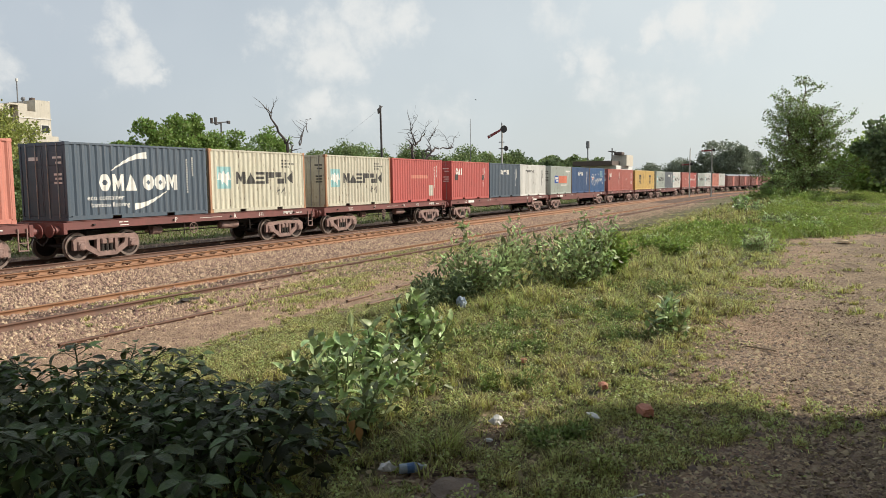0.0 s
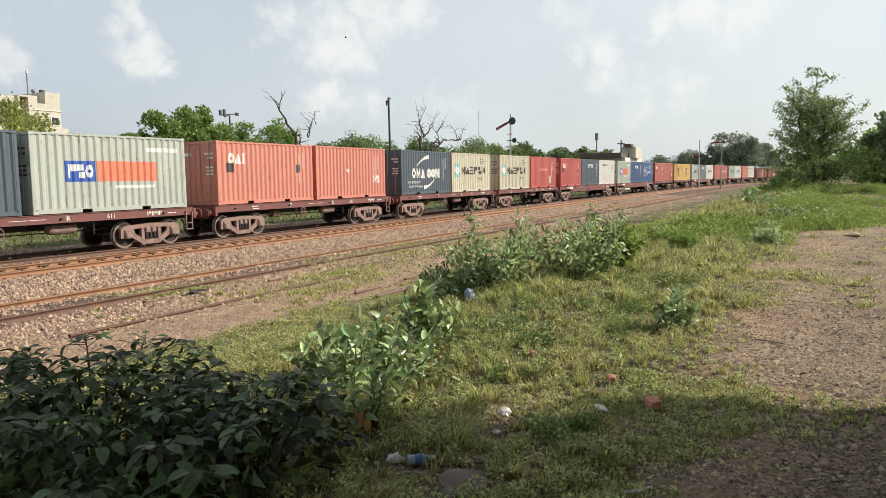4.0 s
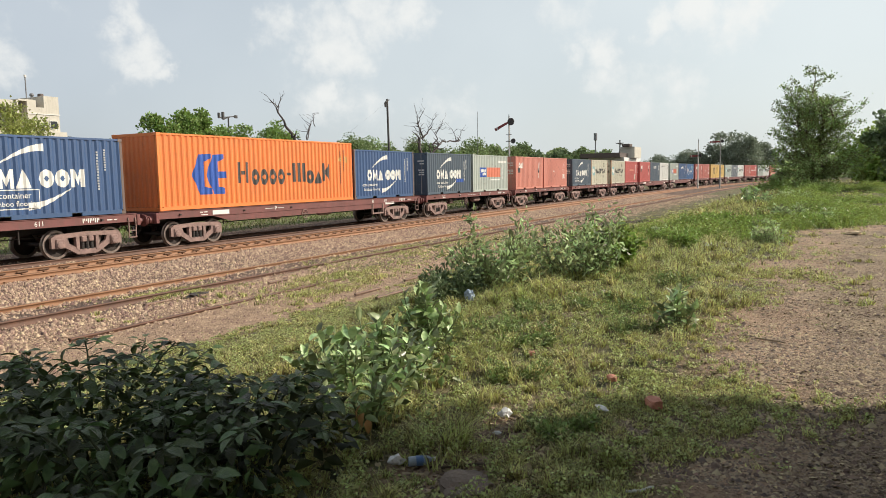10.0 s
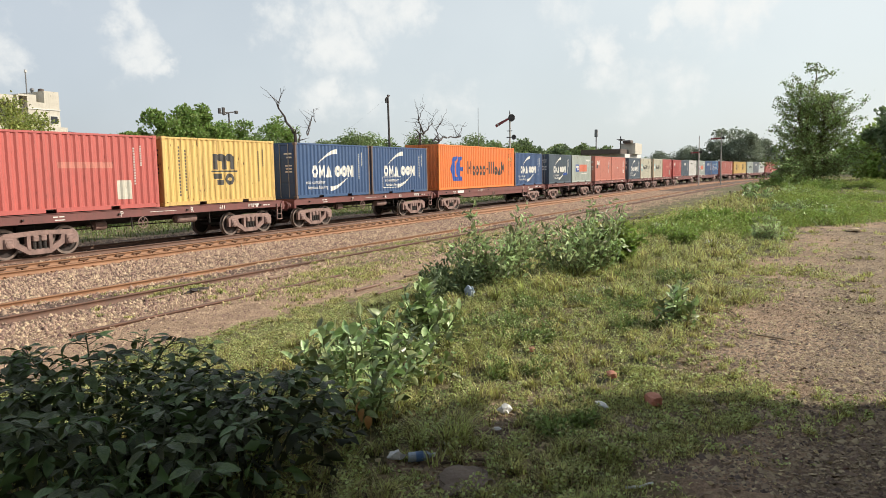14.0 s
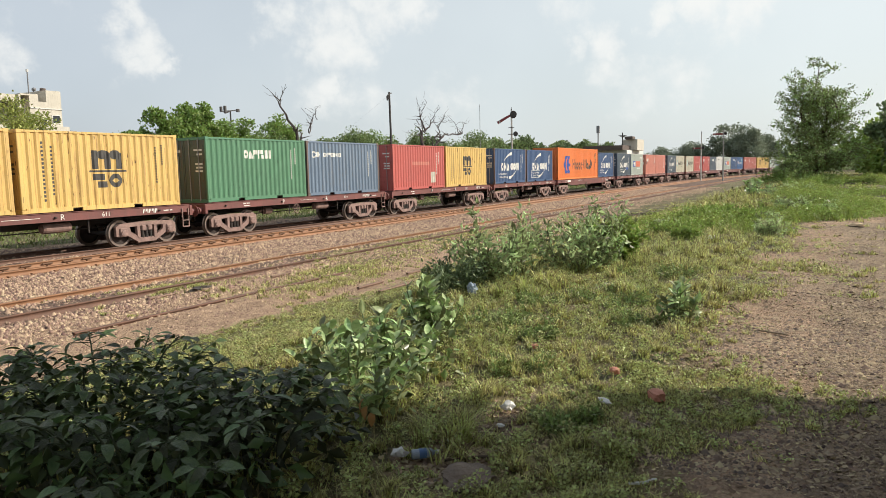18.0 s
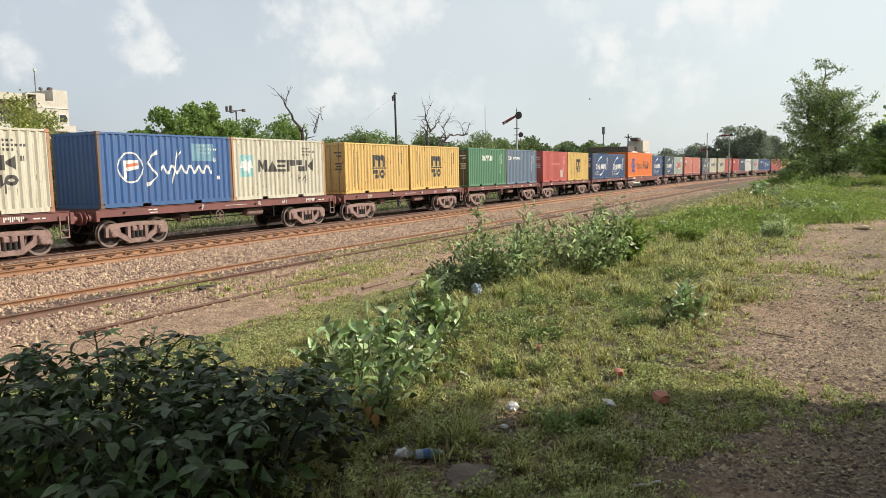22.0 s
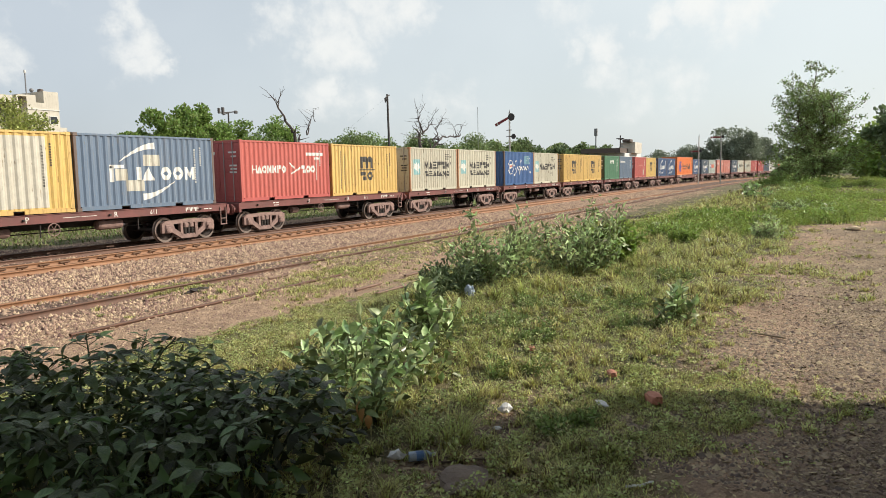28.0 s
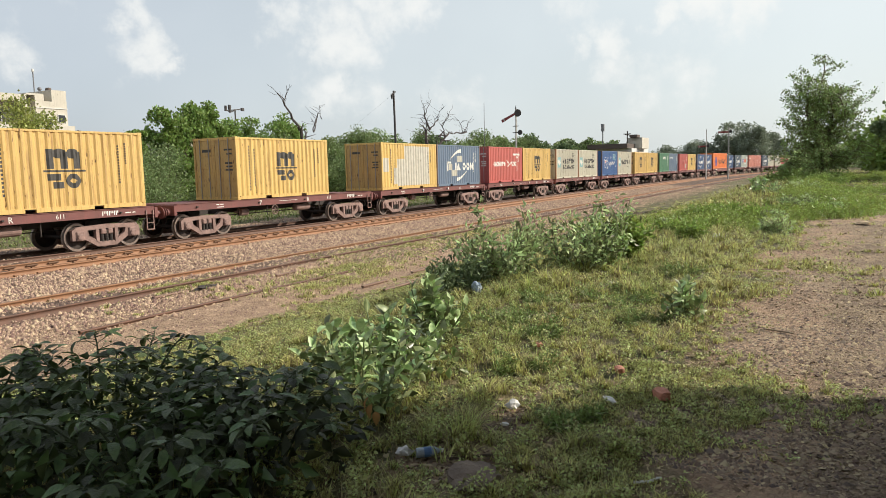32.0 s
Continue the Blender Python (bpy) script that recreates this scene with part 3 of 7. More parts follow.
# ---- tracks ----
RAIL_PROFILE = [(-0.07, 0), (0.07, 0), (0.07, 0.018), (0.012, 0.035), (0.012, 0.115), (0.036, 0.125), (0.036, 0.155), (-0.036, 0.155), (-0.036, 0.125), (-0.012, 0.115), (-0.012, 0.035), (-0.07, 0.018)]


def rail(off, top, material, parent, s0=-40.0, s1=420.0, sink=0.0):
    steps = [s0, *[s for s in [*np.arange(0, BEND_X, 5.0), *np.arange(BEND_X, 500, 7.0)] if s0 < s < s1], s1]
    verts, faces, n = [], [], len(RAIL_PROFILE)
    for s in steps:
        x, y, a = on_line(s, off)
        for u, h in RAIL_PROFILE:
            verts.append((x - u * math.sin(a), y + u * math.cos(a), top - 0.155 - sink + h))
    for i in range(len(steps) - 1):
        for k in range(n):
            faces.append((i * n + k, i * n + (k + 1) % n, (i + 1) * n + (k + 1) % n, (i + 1) * n + k))
    return part("rail", raw_mesh("rail", verts, faces, material), None, parent)


def track(label, near, far, top, material, half, spacing, first, last, sleeper_sink, wide=0.125, timber=None, second=None):
    t = thing("railway_track", label, "railway track", kind="structure")
    rail(near - TRAIN_Y, top, material, t)
    rail(far - TRAIN_Y, top, second or material, t)
    mid = (near + far) / 2 - TRAIN_Y
    me = mesh_of(boxes((-wide, wide, -half, half, -0.16, 0), bevel=0.012), timber or M_SLEEPER, "sleeper")
    clip = mesh_of(boxes((-0.05, 0.05, -0.13, 0.13, 0, 0.035), bevel=0.008), material, "clip")
    # dark boxes added below the far rail's head, standing for dashes of shade
    shade_dash = mesh_of(boxes((-0.17, 0.17, -0.062, 0, 0.05, 0.105), bevel=0.02), M_RAILSHADE, "shade_dash")
    for i in range(int((last - first) / spacing)):
        x, y, a = on_line(first + i * spacing, mid)
        sl = part("sleeper", me, None, t, matrix=Matrix.Translation((x, y, top - 0.155 - sleeper_sink)) @ Matrix.Rotation(a + random.uniform(-0.012, 0.012), 4, "Z"))
        if i < 60 and sleeper_sink == 0:
            for off in (near, far):
                part("rail_clip", clip, None, sl, matrix=Matrix.Translation((0, off - TRAIN_Y - mid, 0.002)))
            part("rail_anchor", shade_dash, None, sl, matrix=Matrix.Translation((0, far - TRAIN_Y - mid - 0.015, 0.0)) @ Matrix.Rotation(-0.03, 4, "Y"))
    return t


track("rusty rails on timber sleepers under the train", TRAIN_Y - 0.874, TRAIN_Y + 0.874, RAIL_Z, M_RAILDK, 1.35, 0.65, 2, 122, 0.01)
track("orange rusty rails on steel sleepers in ballast", 19.15, 20.5, RAIL_Z, M_RAIL, 0.80, 0.65, 2, 130, 0.0, 0.21, M_RUSTSLEEPER)
track("old narrow rusty rails half sunk in earth", 13.5, 15.0, RAIL_Z - 0.115, M_RAILDK, 0.95, 0.7, 4, 60, 0.06, second=M_RAIL)
# a single old rail lying in the sand
old = thing("loose_rail", "old rusty rail half buried in sand", "rail", kind="structure")
rail(11.2 - TRAIN_Y, -0.79, M_RAILDK, old, 7.5, 15.4, 0.035)
for off, s0, s1 in ((12.9, 10.4, 11.7), (12.45, 13.8, 14.5), (9.4, 15.4, 17.2), (9.3, 13.1, 14.1), (8.2, 12.3, 13.5)):
    bit = thing("loose_rail", "short stretch of buried rusty rail in earth", "rail", kind="structure")
    rail(off - TRAIN_Y, float(heights(s0, off)) + 0.07, M_RAILDUST, bit, s0, s1)


def stones(name, label, n, place, size, material, seed, category="stones", flat=1.0):
    """Broken stones, each a skewed lump bedded in the ground, in one mesh."""
    rng = np.random.default_rng(seed)
    P = place(rng, n)
    S = size * np.clip(rng.lognormal(0, 0.45, (n, 1, 1)), 0.4, 3.2) * rng.uniform(0.55, 1.25, (n, 5, 1))
    base = np.array([(1, 0, -0.3), (0, 1, -0.3), (-1, 0, -0.3), (0, -1, -0.3), (0.12, 0, 0.8 * flat)])
    a = rng.uniform(0, 6.28, n)
    R = np.zeros((n, 3, 3))
    R[:, 0, 0], R[:, 0, 1], R[:, 1, 0], R[:, 1, 1], R[:, 2, 2] = np.cos(a), -np.sin(a), np.sin(a), np.cos(a), 1
    V = np.einsum("nij,nkj->nki", R, base[None] * S) + P[:, None]
    F = np.array([(0, 1, 4), (1, 2, 4), (2, 3, 4), (3, 0, 4)])
    faces = (F[None] + 5 * np.arange(n)[:, None, None]).reshape(-1, 3)
    return tagged(part(name, raw_mesh(name, V.reshape(-1, 3), faces, material), None), label, category, kind="stuff")


def ballast_place(rng, n):
    s = 4 + 86 * rng.random(n) ** 1.6
    e = np.where(rng.random(n) < 0.55, rng.uniform(12.6, 27.4, n), rng.uniform(14.8, 19.4, n))
    e = np.where(rng.random(n) < 0.10, 10.6 + 2.6 * rng.random(n) ** 0.6, e)
    e = np.where((e > 19.1) & (e < 20.55), e - 2.2, e)
    return np.stack([s, e, heights(s, e) + rng.uniform(-0.005, 0.035, n)], 1)


def gravel_place(rng, n):
    x = 3.0 + 27 * rng.random(n) ** 1.9
    y = path_edge(x) + 0.5 - np.abs(rng.normal(0, 1, n)) * 0.24 * x
    y = np.where(rng.random(n) < 0.10, path_edge(x) + rng.uniform(0, 1.4, n), y)
    bare = rough(x * 0.7, y * 0.7, 33) > 0.1
    x = np.where(bare, x + 0.8, x)
    return np.stack([x, y, heights(x, y) + 0.002], 1)


def sand_place(rng, n):
    x, y = rng.uniform(4, 40, n), rng.uniform(9.2, 13.6, n)
    return np.stack([x, y, heights(x, y) + 0.005], 1)


stones("ballast_stones", "pinkish grey crushed ballast stones", 140000, ballast_place, 0.027, M_STONE, 3)
stones("gravel", "brown grey gravel strewn over the path", 36000, gravel_place, 0.013, M_PEBBLE, 4, flat=0.4)
stones("dark_gravel", "dark gravel bits and clods on the path", 8000, gravel_place, 0.020, M_CLOD, 14, flat=0.45)
stones("coarse_gravel", "larger pale stones on the path", 900, gravel_place, 0.019, M_STONE, 15, flat=0.4)
stones("rubble", "brown rubble and hard clods trodden into the path", 11000, gravel_place, 0.021, M_RUBBLE, 16, flat=0.55)
stones("scattered_stones", "small stones scattered on the sand", 20000, sand_place, 0.016, M_STONE, 5)


# ---- the train ----
CW, CH = 2.438, 2.591
DECK = 1.35
COEF = (159.612, 16.353, -1.203, 0.792)


def advance(t):
    u = t / 32.0
    return sum(c * u ** (k + 1) for k, c in enumerate(COEF))


def corrugation(x0, x1, pitch=0.278, deep=0.038):
    """Breaks of a corrugated panel: place along it and depth behind its outer face."""
    n = max(1, round((x1 - x0) / pitch))
    p = (x1 - x0) / n
    out = [(x0, 0.0)]
    for i in range(n):
        b = x0 + i * p
        out += [(b + 0.14 * p, 0.0), (b + 0.38 * p, deep), (b + 0.62 * p, deep), (b + 0.86 * p, 0.0)]
    return out + [(x1, 0.0)]


def corrugated(breaks, z0, z1, place):
    """A folded sheet with an outer and an inner skin."""
    bm = bmesh.new()
    rows = [[bm.verts.new(place(u, d + back, z)) for u, d in breaks] for back, z in ((0.0, z0), (0.0, z1), (0.005, z1), (0.005, z0))]
    for a, b in ((0, 1), (1, 2), (2, 3), (3, 0)):
        for k in range(len(breaks) - 1):
            bm.faces.new((rows[a][k], rows[a][k + 1], rows[b][k + 1], rows[b][k]))
    bmesh.ops.recalc_face_normals(bm, faces=bm.faces)
    return bm


SIDE_OUT = CW / 2 - 0.012


def shape_mesh(spans, length, material):
    """Flat paint that follows the corrugated side: spans of (u0, u1, low(u), high(u)), u from the panel's left end in metres."""
    breaks = corrugation(-length / 2 + 0.11, length / 2 - 0.11)
    bx, bd = [b[0] for b in breaks], [b[1] for b in breaks]
    bm = bmesh.new()
    for u0, u1, low, high in spans:
        a, b = u0 - length / 2, u1 - length / 2
        us = sorted({a, b, *[x for x in bx if a < x < b], *np.linspace(a, b, max(2, int((b - a) / 0.12)))})
        rows = []
        for x in us:
            y = -SIDE_OUT + float(np.interp(x, bx, bd)) - 0.004
            lo, hi = low(x + length / 2), high(x + length / 2)
            rows.append((bm.verts.new((x, y, lo)), bm.verts.new((x, y, max(hi, lo + 0.001)))))
        for p, q in zip(rows, rows[1:]):
            bm.faces.new((p[0], q[0], q[1], p[1]))
    return mesh_of(bm, material, "marking")


def bar(u0, u1, v0, v1):
    return (u0, u1, lambda u: v0, lambda u: v1)


def slant(u0, u1, a0, a1, b0, b1):
    """A four-sided patch: low edge from a0 to a1, high edge from b0 to b1."""
    f = lambda u: (u - u0) / (u1 - u0)
    return (u0, u1, lambda u: a0 + (a1 - a0) * f(u), lambda u: b0 + (b1 - b0) * f(u))


def crescent(u0, u1, v0, v1, thick, up=True):
    def mid(u):
        f = (u - u0) / (u1 - u0)
        return v0 + (v1 - v0) * (math.sin(f * math.pi / 2) if up else 1 - math.cos(f * math.pi / 2))
    def w(u):
        f = (u - u0) / (u1 - u0)
        return thick * (0.12 + 0.88 * (f if up else 1 - f)) / 2
    return (u0, u1, lambda u: mid(u) - w(u), lambda u: mid(u) + w(u))


def disc(u, v, r, k=1.0):
    h = lambda x: math.sqrt(max(r * r - (x - u) ** 2, 0)) * k
    return (u - r, u + r, lambda x: v - h(x), lambda x: v + h(x))


def ring(u, v, r, w, k=1.0):
    h = lambda x: math.sqrt(max(r * r - (x - u) ** 2, 0)) * k
    i = lambda x: math.sqrt(max((r - w) ** 2 - (x - u) ** 2, 0)) * k
    return [(u - r, u + r, lambda x: v + i(x), lambda x: v + h(x)), (u - r, u + r, lambda x: v - h(x), lambda x: v - i(x))]


def block(kind, a, b, v0, v1):
    """One plain shape of a painted name: bars, wedge, ring, steps or post."""
    w, h, c = b - a, v1 - v0, (v0 + v1) / 2
    if kind == "m":
        return [bar(a, a + 0.28 * w, v0, v1), slant(a + 0.28 * w, (a + b) / 2, v0 + 0.55 * h, v0 + 0.1 * h, v1, v0 + 0.55 * h), slant((a + b) / 2, b - 0.28 * w, v0 + 0.1 * h, v0 + 0.55 * h, v0 + 0.55 * h, v1), bar(b - 0.28 * w, b, v0, v1)]
    if kind == "a":
        return [slant(a, (a + b) / 2, v0, v0, v0 + 0.1 * h, v1), slant((a + b) / 2, b, v0, v0, v1, v0 + 0.1 * h)]
    if kind == "o":
        return ring((a + b) / 2, c, w / 2, 0.33 * w, h / w)
    if kind == "e":
        return [bar(a, b, v0, v0 + 0.22 * h), bar(a, b - 0.1 * w, c - 0.11 * h, c + 0.11 * h), bar(a, b, v1 - 0.22 * h, v1)]
    if kind == "k":
        return [bar(a, a + 0.28 * w, v0, v1), slant(a + 0.36 * w, b, c - 0.08 * h, v0, c + 0.08 * h, v1)]
    if kind == "r":
        return [bar(a, a + 0.28 * w, v0, v1), bar(a + 0.36 * w, b, c, v1)]
    if kind == "s":
        return [bar(a, b - 0.2 * w, c + 0.05 * h, v1), bar(a + 0.28 * w, b, v0, c - 0.05 * h)]
    if kind == "h":
        return [bar(a, a + 0.26 * w, v0, v1), bar(a + 0.3 * w, b - 0.3 * w, c - 0.1 * h, c + 0.08 * h), bar(b - 0.26 * w, b, v0, v1)]
    return [bar(a + 0.12 * w, b - 0.12 * w, v0, v1)]


def blocks(u0, u1, v0, v1, kinds):
    """A row of plain shapes, standing for a painted name; a space leaves a gap. Low kinds (o, a) may sit under tall ones."""
    w = (u1 - u0) / sum({" ": 0.4, "i": 0.5}.get(k, 1.0) for k in kinds)
    out, u = [], u0
    for k in kinds:
        step = w * {" ": 0.4, "i": 0.5}.get(k, 1.0)
        if k != " ":
            out.append(block(k, u, u + step * 0.91, v0, v1))
        u += step
    return out


def column(u, v0, v1, n, w=0.10):
    step = (v1 - v0) / n
    return [bar(u - w / 2, u + w / 2, v0 + i * step, v0 + (i + 0.62) * step) for i in range(n)]


def texts(lines, length, material):
    """Readable words, laid on the outer faces of a side: (text, u, v, height)."""
    bm = bmesh.new()
    for text, u, v, size in lines:
        cu = bpy.data.curves.new("words", "FONT")
        cu.body, cu.size, cu.resolution_u = text, size, 2
        ob = bpy.data.objects.new("words", cu)
        me = bpy.data.meshes.new_from_object(ob)
        me.transform(Matrix.Translation((u - length / 2, -SIDE_OUT - 0.006, v)) @ Matrix.Rotation(radians(90), 4, "X"))
        bm.from_mesh(me)
        bpy.data.objects.remove(ob)
        bpy.data.curves.remove(cu)
        bpy.data.meshes.remove(me)
    return mesh_of(bm, material, "words")


def star_spans(u, v, r, q, n):
    """A pointed star as upright slices."""
    pts = [(u + (r if k % 2 == 0 else q) * math.sin(k * math.pi / n), v + (r if k % 2 == 0 else q) * math.cos(k * math.pi / n)) for k in range(2 * n)]
    def cross(x):
        ys = []
        for (x0, y0), (x1, y1) in zip(pts, pts[1:] + pts[:1]):
            if (x0 <= x < x1) or (x1 <= x < x0):
                ys.append(y0 + (y1 - y0) * (x - x0) / (x1 - x0))
        return ys or [v]
    return [(u - r * 0.97, u + r * 0.97, lambda x: min(cross(x)), lambda x: max(cross(x)))]


MARKS = {}


def marks(style):
    """The painted marks of a container's near side: (part name, mesh, label)."""
    if style in MARKS:
        return MARKS[style]
    L, H, out = 6.058, CH, []
    if style in ("arcs", "arcs_box", "arcs_worn", "arcs_old"):
        n0, n1 = (1.2, 4.6) if style != "arcs_worn" else (1.25, 5.15)
        if style != "arcs_worn":
            out += names(n0, n1, 0.96, 1.54, "oma oom", L, M_WHITE, "white block of a painted name")
        else:
            out += names(2.35, 5.1, 0.98, 1.46, "ia oom", L, M_WHITE, "white block of a painted name")
            out.append(("name_block", shape_mesh([bar(1.3, 1.45, 0.95, 1.5), bar(1.3, 1.9, 1.42, 1.54)], L, M_WHITE), "white block of a painted name"))
        out.append(("upper_arc", shape_mesh([crescent(1.7, 3.2, 1.66, 2.22, 0.24)], L, M_WHITE), "white crescent"))
        out.append(("lower_arc", shape_mesh([crescent(2.6, 4.05, 0.40, 0.92, 0.24, False)], L, M_WHITE), "white crescent"))
        if style != "arcs_worn":
            u = 0.72 if style == "arcs" else 1.25
            out.append(("lettering", texts([("eco container", u, 0.66, 0.26), ("bamboo flooring", u + 0.14, 0.42, 0.23)], L, M_WHITE), "small white words"))
        if style == "arcs_box":
            out.append(("frame_line", shape_mesh([bar(1.1, 3.0, 0.90, 0.93), bar(1.1, 3.0, 0.32, 0.35), bar(1.1, 1.13, 0.35, 0.90), bar(2.97, 3.0, 0.35, 0.90)], L, M_WHITE), "thin white frame"))
        if style == "arcs_old":
            out.append(("blue_smear", shape_mesh([bar(3.9, 5.0, 0.72, 0.95)], L, M_BLUE), "blue paint patch"))
        if style == "arcs_worn":
            for p in (bar(1.95, 2.7, 0.62, 1.0), bar(1.5, 2.0, 1.0, 1.40), bar(2.7, 3.4, 1.5, 1.9)):
                out.append(("grey_patch", shape_mesh([p], L, M_PATCH), "worn grey patch"))
    elif style in ("star", "star2"):
        out.append(("blue_square", shape_mesh([bar(0.42, 1.20, 0.98, 1.88)], L, M_SKYBLUE), "faded light blue square"))
        s = star_spans(0.81, 1.43, 0.40, 0.15, 7)
        sq = shape_mesh(s, L, M_WHITE)
        for v in sq.vertices:
            v.co.y -= 0.003
        out.append(("white_star", sq, "white star"))
        out.append(("black_scrawl", shape_mesh([slant(4.05, 4.25, 0.78, 0.86, 0.84, 0.92), bar(4.12, 4.17, 0.66, 1.0), slant(4.35, 4.62, 0.70, 0.98, 0.76, 1.04), bar(4.55, 4.60, 0.62, 1.0)], L, M_BLACK), "small black scrawl"))
        if style == "star":
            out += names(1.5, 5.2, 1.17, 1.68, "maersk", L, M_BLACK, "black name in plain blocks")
        else:
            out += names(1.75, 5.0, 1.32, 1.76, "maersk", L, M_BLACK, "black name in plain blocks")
            out += names(1.80, 5.05, 0.86, 1.18, "seaiamo", L, M_BLACK, "black name in plain blocks")
    elif style == "emblem":
        out.append(("emblem_top", shape_mesh([bar(2.50, 2.74, 1.36, 1.98), bar(2.95, 3.19, 1.36, 1.90), bar(3.40, 3.64, 1.36, 1.90), disc(2.93, 1.84, 0.25, 0.62), disc(3.38, 1.84, 0.25, 0.62)], L, M_BLACK), "black emblem"))
        out.append(("emblem_line", shape_mesh([bar(2.36, 3.82, 1.26, 1.32)], L, M_BLACK), "black line"))
        out += names(2.5, 3.68, 0.74, 1.20, "so", L, M_BLACK, "black blocks")
        out.append(("letter_column", shape_mesh(column(0.80, 0.36, 2.28, 15, 0.075) + column(1.10, 0.55, 2.15, 13, 0.06), L, M_BLACK), "columns of small black marks"))
    elif style == "patched":
        out.append(("grey_patch", shape_mesh([bar(1.62, 5.2, 0.2, 2.42), bar(1.2, 1.62, 0.3, 1.2), bar(0.15, 0.75, 1.0, 1.75)], L, M_PATCH), "large pale grey patch over yellow paint"))
        q = shape_mesh([bar(1.63, 2.35, 1.7, 2.41)], L, PAINT["yellow"])
        for v in q.vertices:
            v.co.y -= 0.003
        out.append(("yellow_patch", q, "patch of yellow paint"))
        out.append(("letter_column", shape_mesh(column(0.95, 0.36, 2.28, 13) + column(1.30, 0.55, 2.15, 11), L, M_BLACK), "columns of small black marks"))
    elif style == "flag":
        out.append(("blue_block", shape_mesh([bar(1.15, 2.25, 1.02, 1.70)], L, M_BLUE), "blue block"))
        out.append(("red_block", shape_mesh([bar(2.29, 4.75, 1.02, 1.70)], L, M_REDMARK), "red block"))
        out.append(("white_blocks", shape_mesh(sum(blocks(1.25, 2.2, 1.14, 1.58, "rso"), []), L, M_WHITE), "white marks"))
        out.append(("small_bar", shape_mesh([bar(3.0, 4.6, 0.78, 0.88), bar(4.3, 5.7, 2.05, 2.2)], L, M_WHITE), "small white bars"))
        for v in out[-2][1].vertices:
            v.co.y -= 0.003
    elif style == "script":
        out.append(("badge_ring", shape_mesh(ring(1.28, 1.38, 0.52, 0.055, 1.05), L, M_WHITE), "white ring"))
        out.append(("badge_flag", shape_mesh([slant(0.98, 1.62, 1.22, 1.34, 1.62, 1.64), slant(0.98, 1.12, 0.94, 0.98, 1.22, 1.22)], L, M_WHITE), "white flag"))
        fl = shape_mesh([slant(1.12, 1.60, 1.38, 1.45, 1.50, 1.55)], L, M_REDMARK)
        for v in fl.vertices:
            v.co.y -= 0.003
        out.append(("flag_stripe", fl, "red stripe"))
        def wavy(u0, u1, v, amp, k, w):
            f = lambda u: v + amp * math.sin((u - u0) * k)
            return (u0, u1, lambda u: f(u) - w * (1 + 0.9 * abs(math.cos((u - u0) * k))), lambda u: f(u) + w * (1 + 0.9 * abs(math.cos((u - u0) * k))))
        big = lambda u0, u1, v0, v1, w: slant(u0, u1, v0 - w, v1 - w, v0 + w, v1 + w)
        wave = [wavy(2.55, 5.0, 1.30, 0.13, 15.0, 0.045), crescent(1.95, 2.45, 1.50, 1.92, 0.16), big(1.98, 2.40, 1.55, 1.10, 0.06), crescent(1.92, 2.42, 0.78, 1.12, 0.16, False), big(3.05, 3.35, 0.85, 1.95, 0.10), crescent(3.3, 3.5, 1.7, 1.95, 0.10)]
        out.append(("script_stroke", shape_mesh(wave, L, M_WHITE), "white looping strokes"))
        out.append(("teal_patch", shape_mesh([bar(4.0, 5.1, 1.62, 2.28)], L, M_TEAL), "pale teal patch"))
        out.append(("small_bar", shape_mesh([bar(5.25, 5.38, 0.90, 1.04)], L, M_WHITE), "small pale label"))
    elif style == "badge":
        out += names(0.62, 1.62, 1.66, 2.12, "oai", L, M_WHITE, "white name in plain blocks")
        out.append(("dark_square", shape_mesh([bar(0.55, 0.95, 1.32, 1.70)], L, M_BLACK), "dark square patch"))
        out.append(("dark_square", shape_mesh([bar(4.85, 5.15, 1.30, 1.66)], L, M_BLACK), "dark square patch"))
    elif style == "gull":
        out += names(0.7, 2.9, 1.18, 1.52, "haomkro", L, M_WHITE, "white block of a painted name") + names(3.95, 5.0, 1.18, 1.52, "soo", L, M_WHITE, "white block of a painted name")
        out.append(("bird_wings", shape_mesh([slant(3.1, 3.45, 1.60, 1.36, 1.66, 1.48), slant(3.2, 3.9, 1.10, 1.36, 1.16, 1.48)], L, M_WHITE), "white winged mark"))
        out.append(("small_bar", shape_mesh([bar(4.3, 5.6, 1.98, 2.12), bar(4.95, 5.35, 1.80, 1.90)], L, M_WHITE), "small white bars"))
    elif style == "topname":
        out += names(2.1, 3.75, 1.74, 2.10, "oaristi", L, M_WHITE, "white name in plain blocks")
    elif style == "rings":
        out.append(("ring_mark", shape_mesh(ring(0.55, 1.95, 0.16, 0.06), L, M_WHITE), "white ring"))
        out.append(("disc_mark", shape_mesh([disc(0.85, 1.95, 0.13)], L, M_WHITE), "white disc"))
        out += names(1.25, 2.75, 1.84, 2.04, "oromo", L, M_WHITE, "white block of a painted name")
    elif style == "worn_red":
        out.append(("grey_patch", shape_mesh([bar(4.3, 4.9, 0.35, 1.0)], L, M_PATCH), "pale worn patch"))
        out.append(("faded_band", shape_mesh([bar(2.2, 4.2, 1.42, 1.62)], L, PAINT["salmon"]), "faded band"))
    elif style == "plain":
        out.append(("scrape_mark", shape_mesh([slant(2.5, 2.72, 1.40, 1.2, 1.46, 1.5)], L, M_WHITE), "scraped mark"))
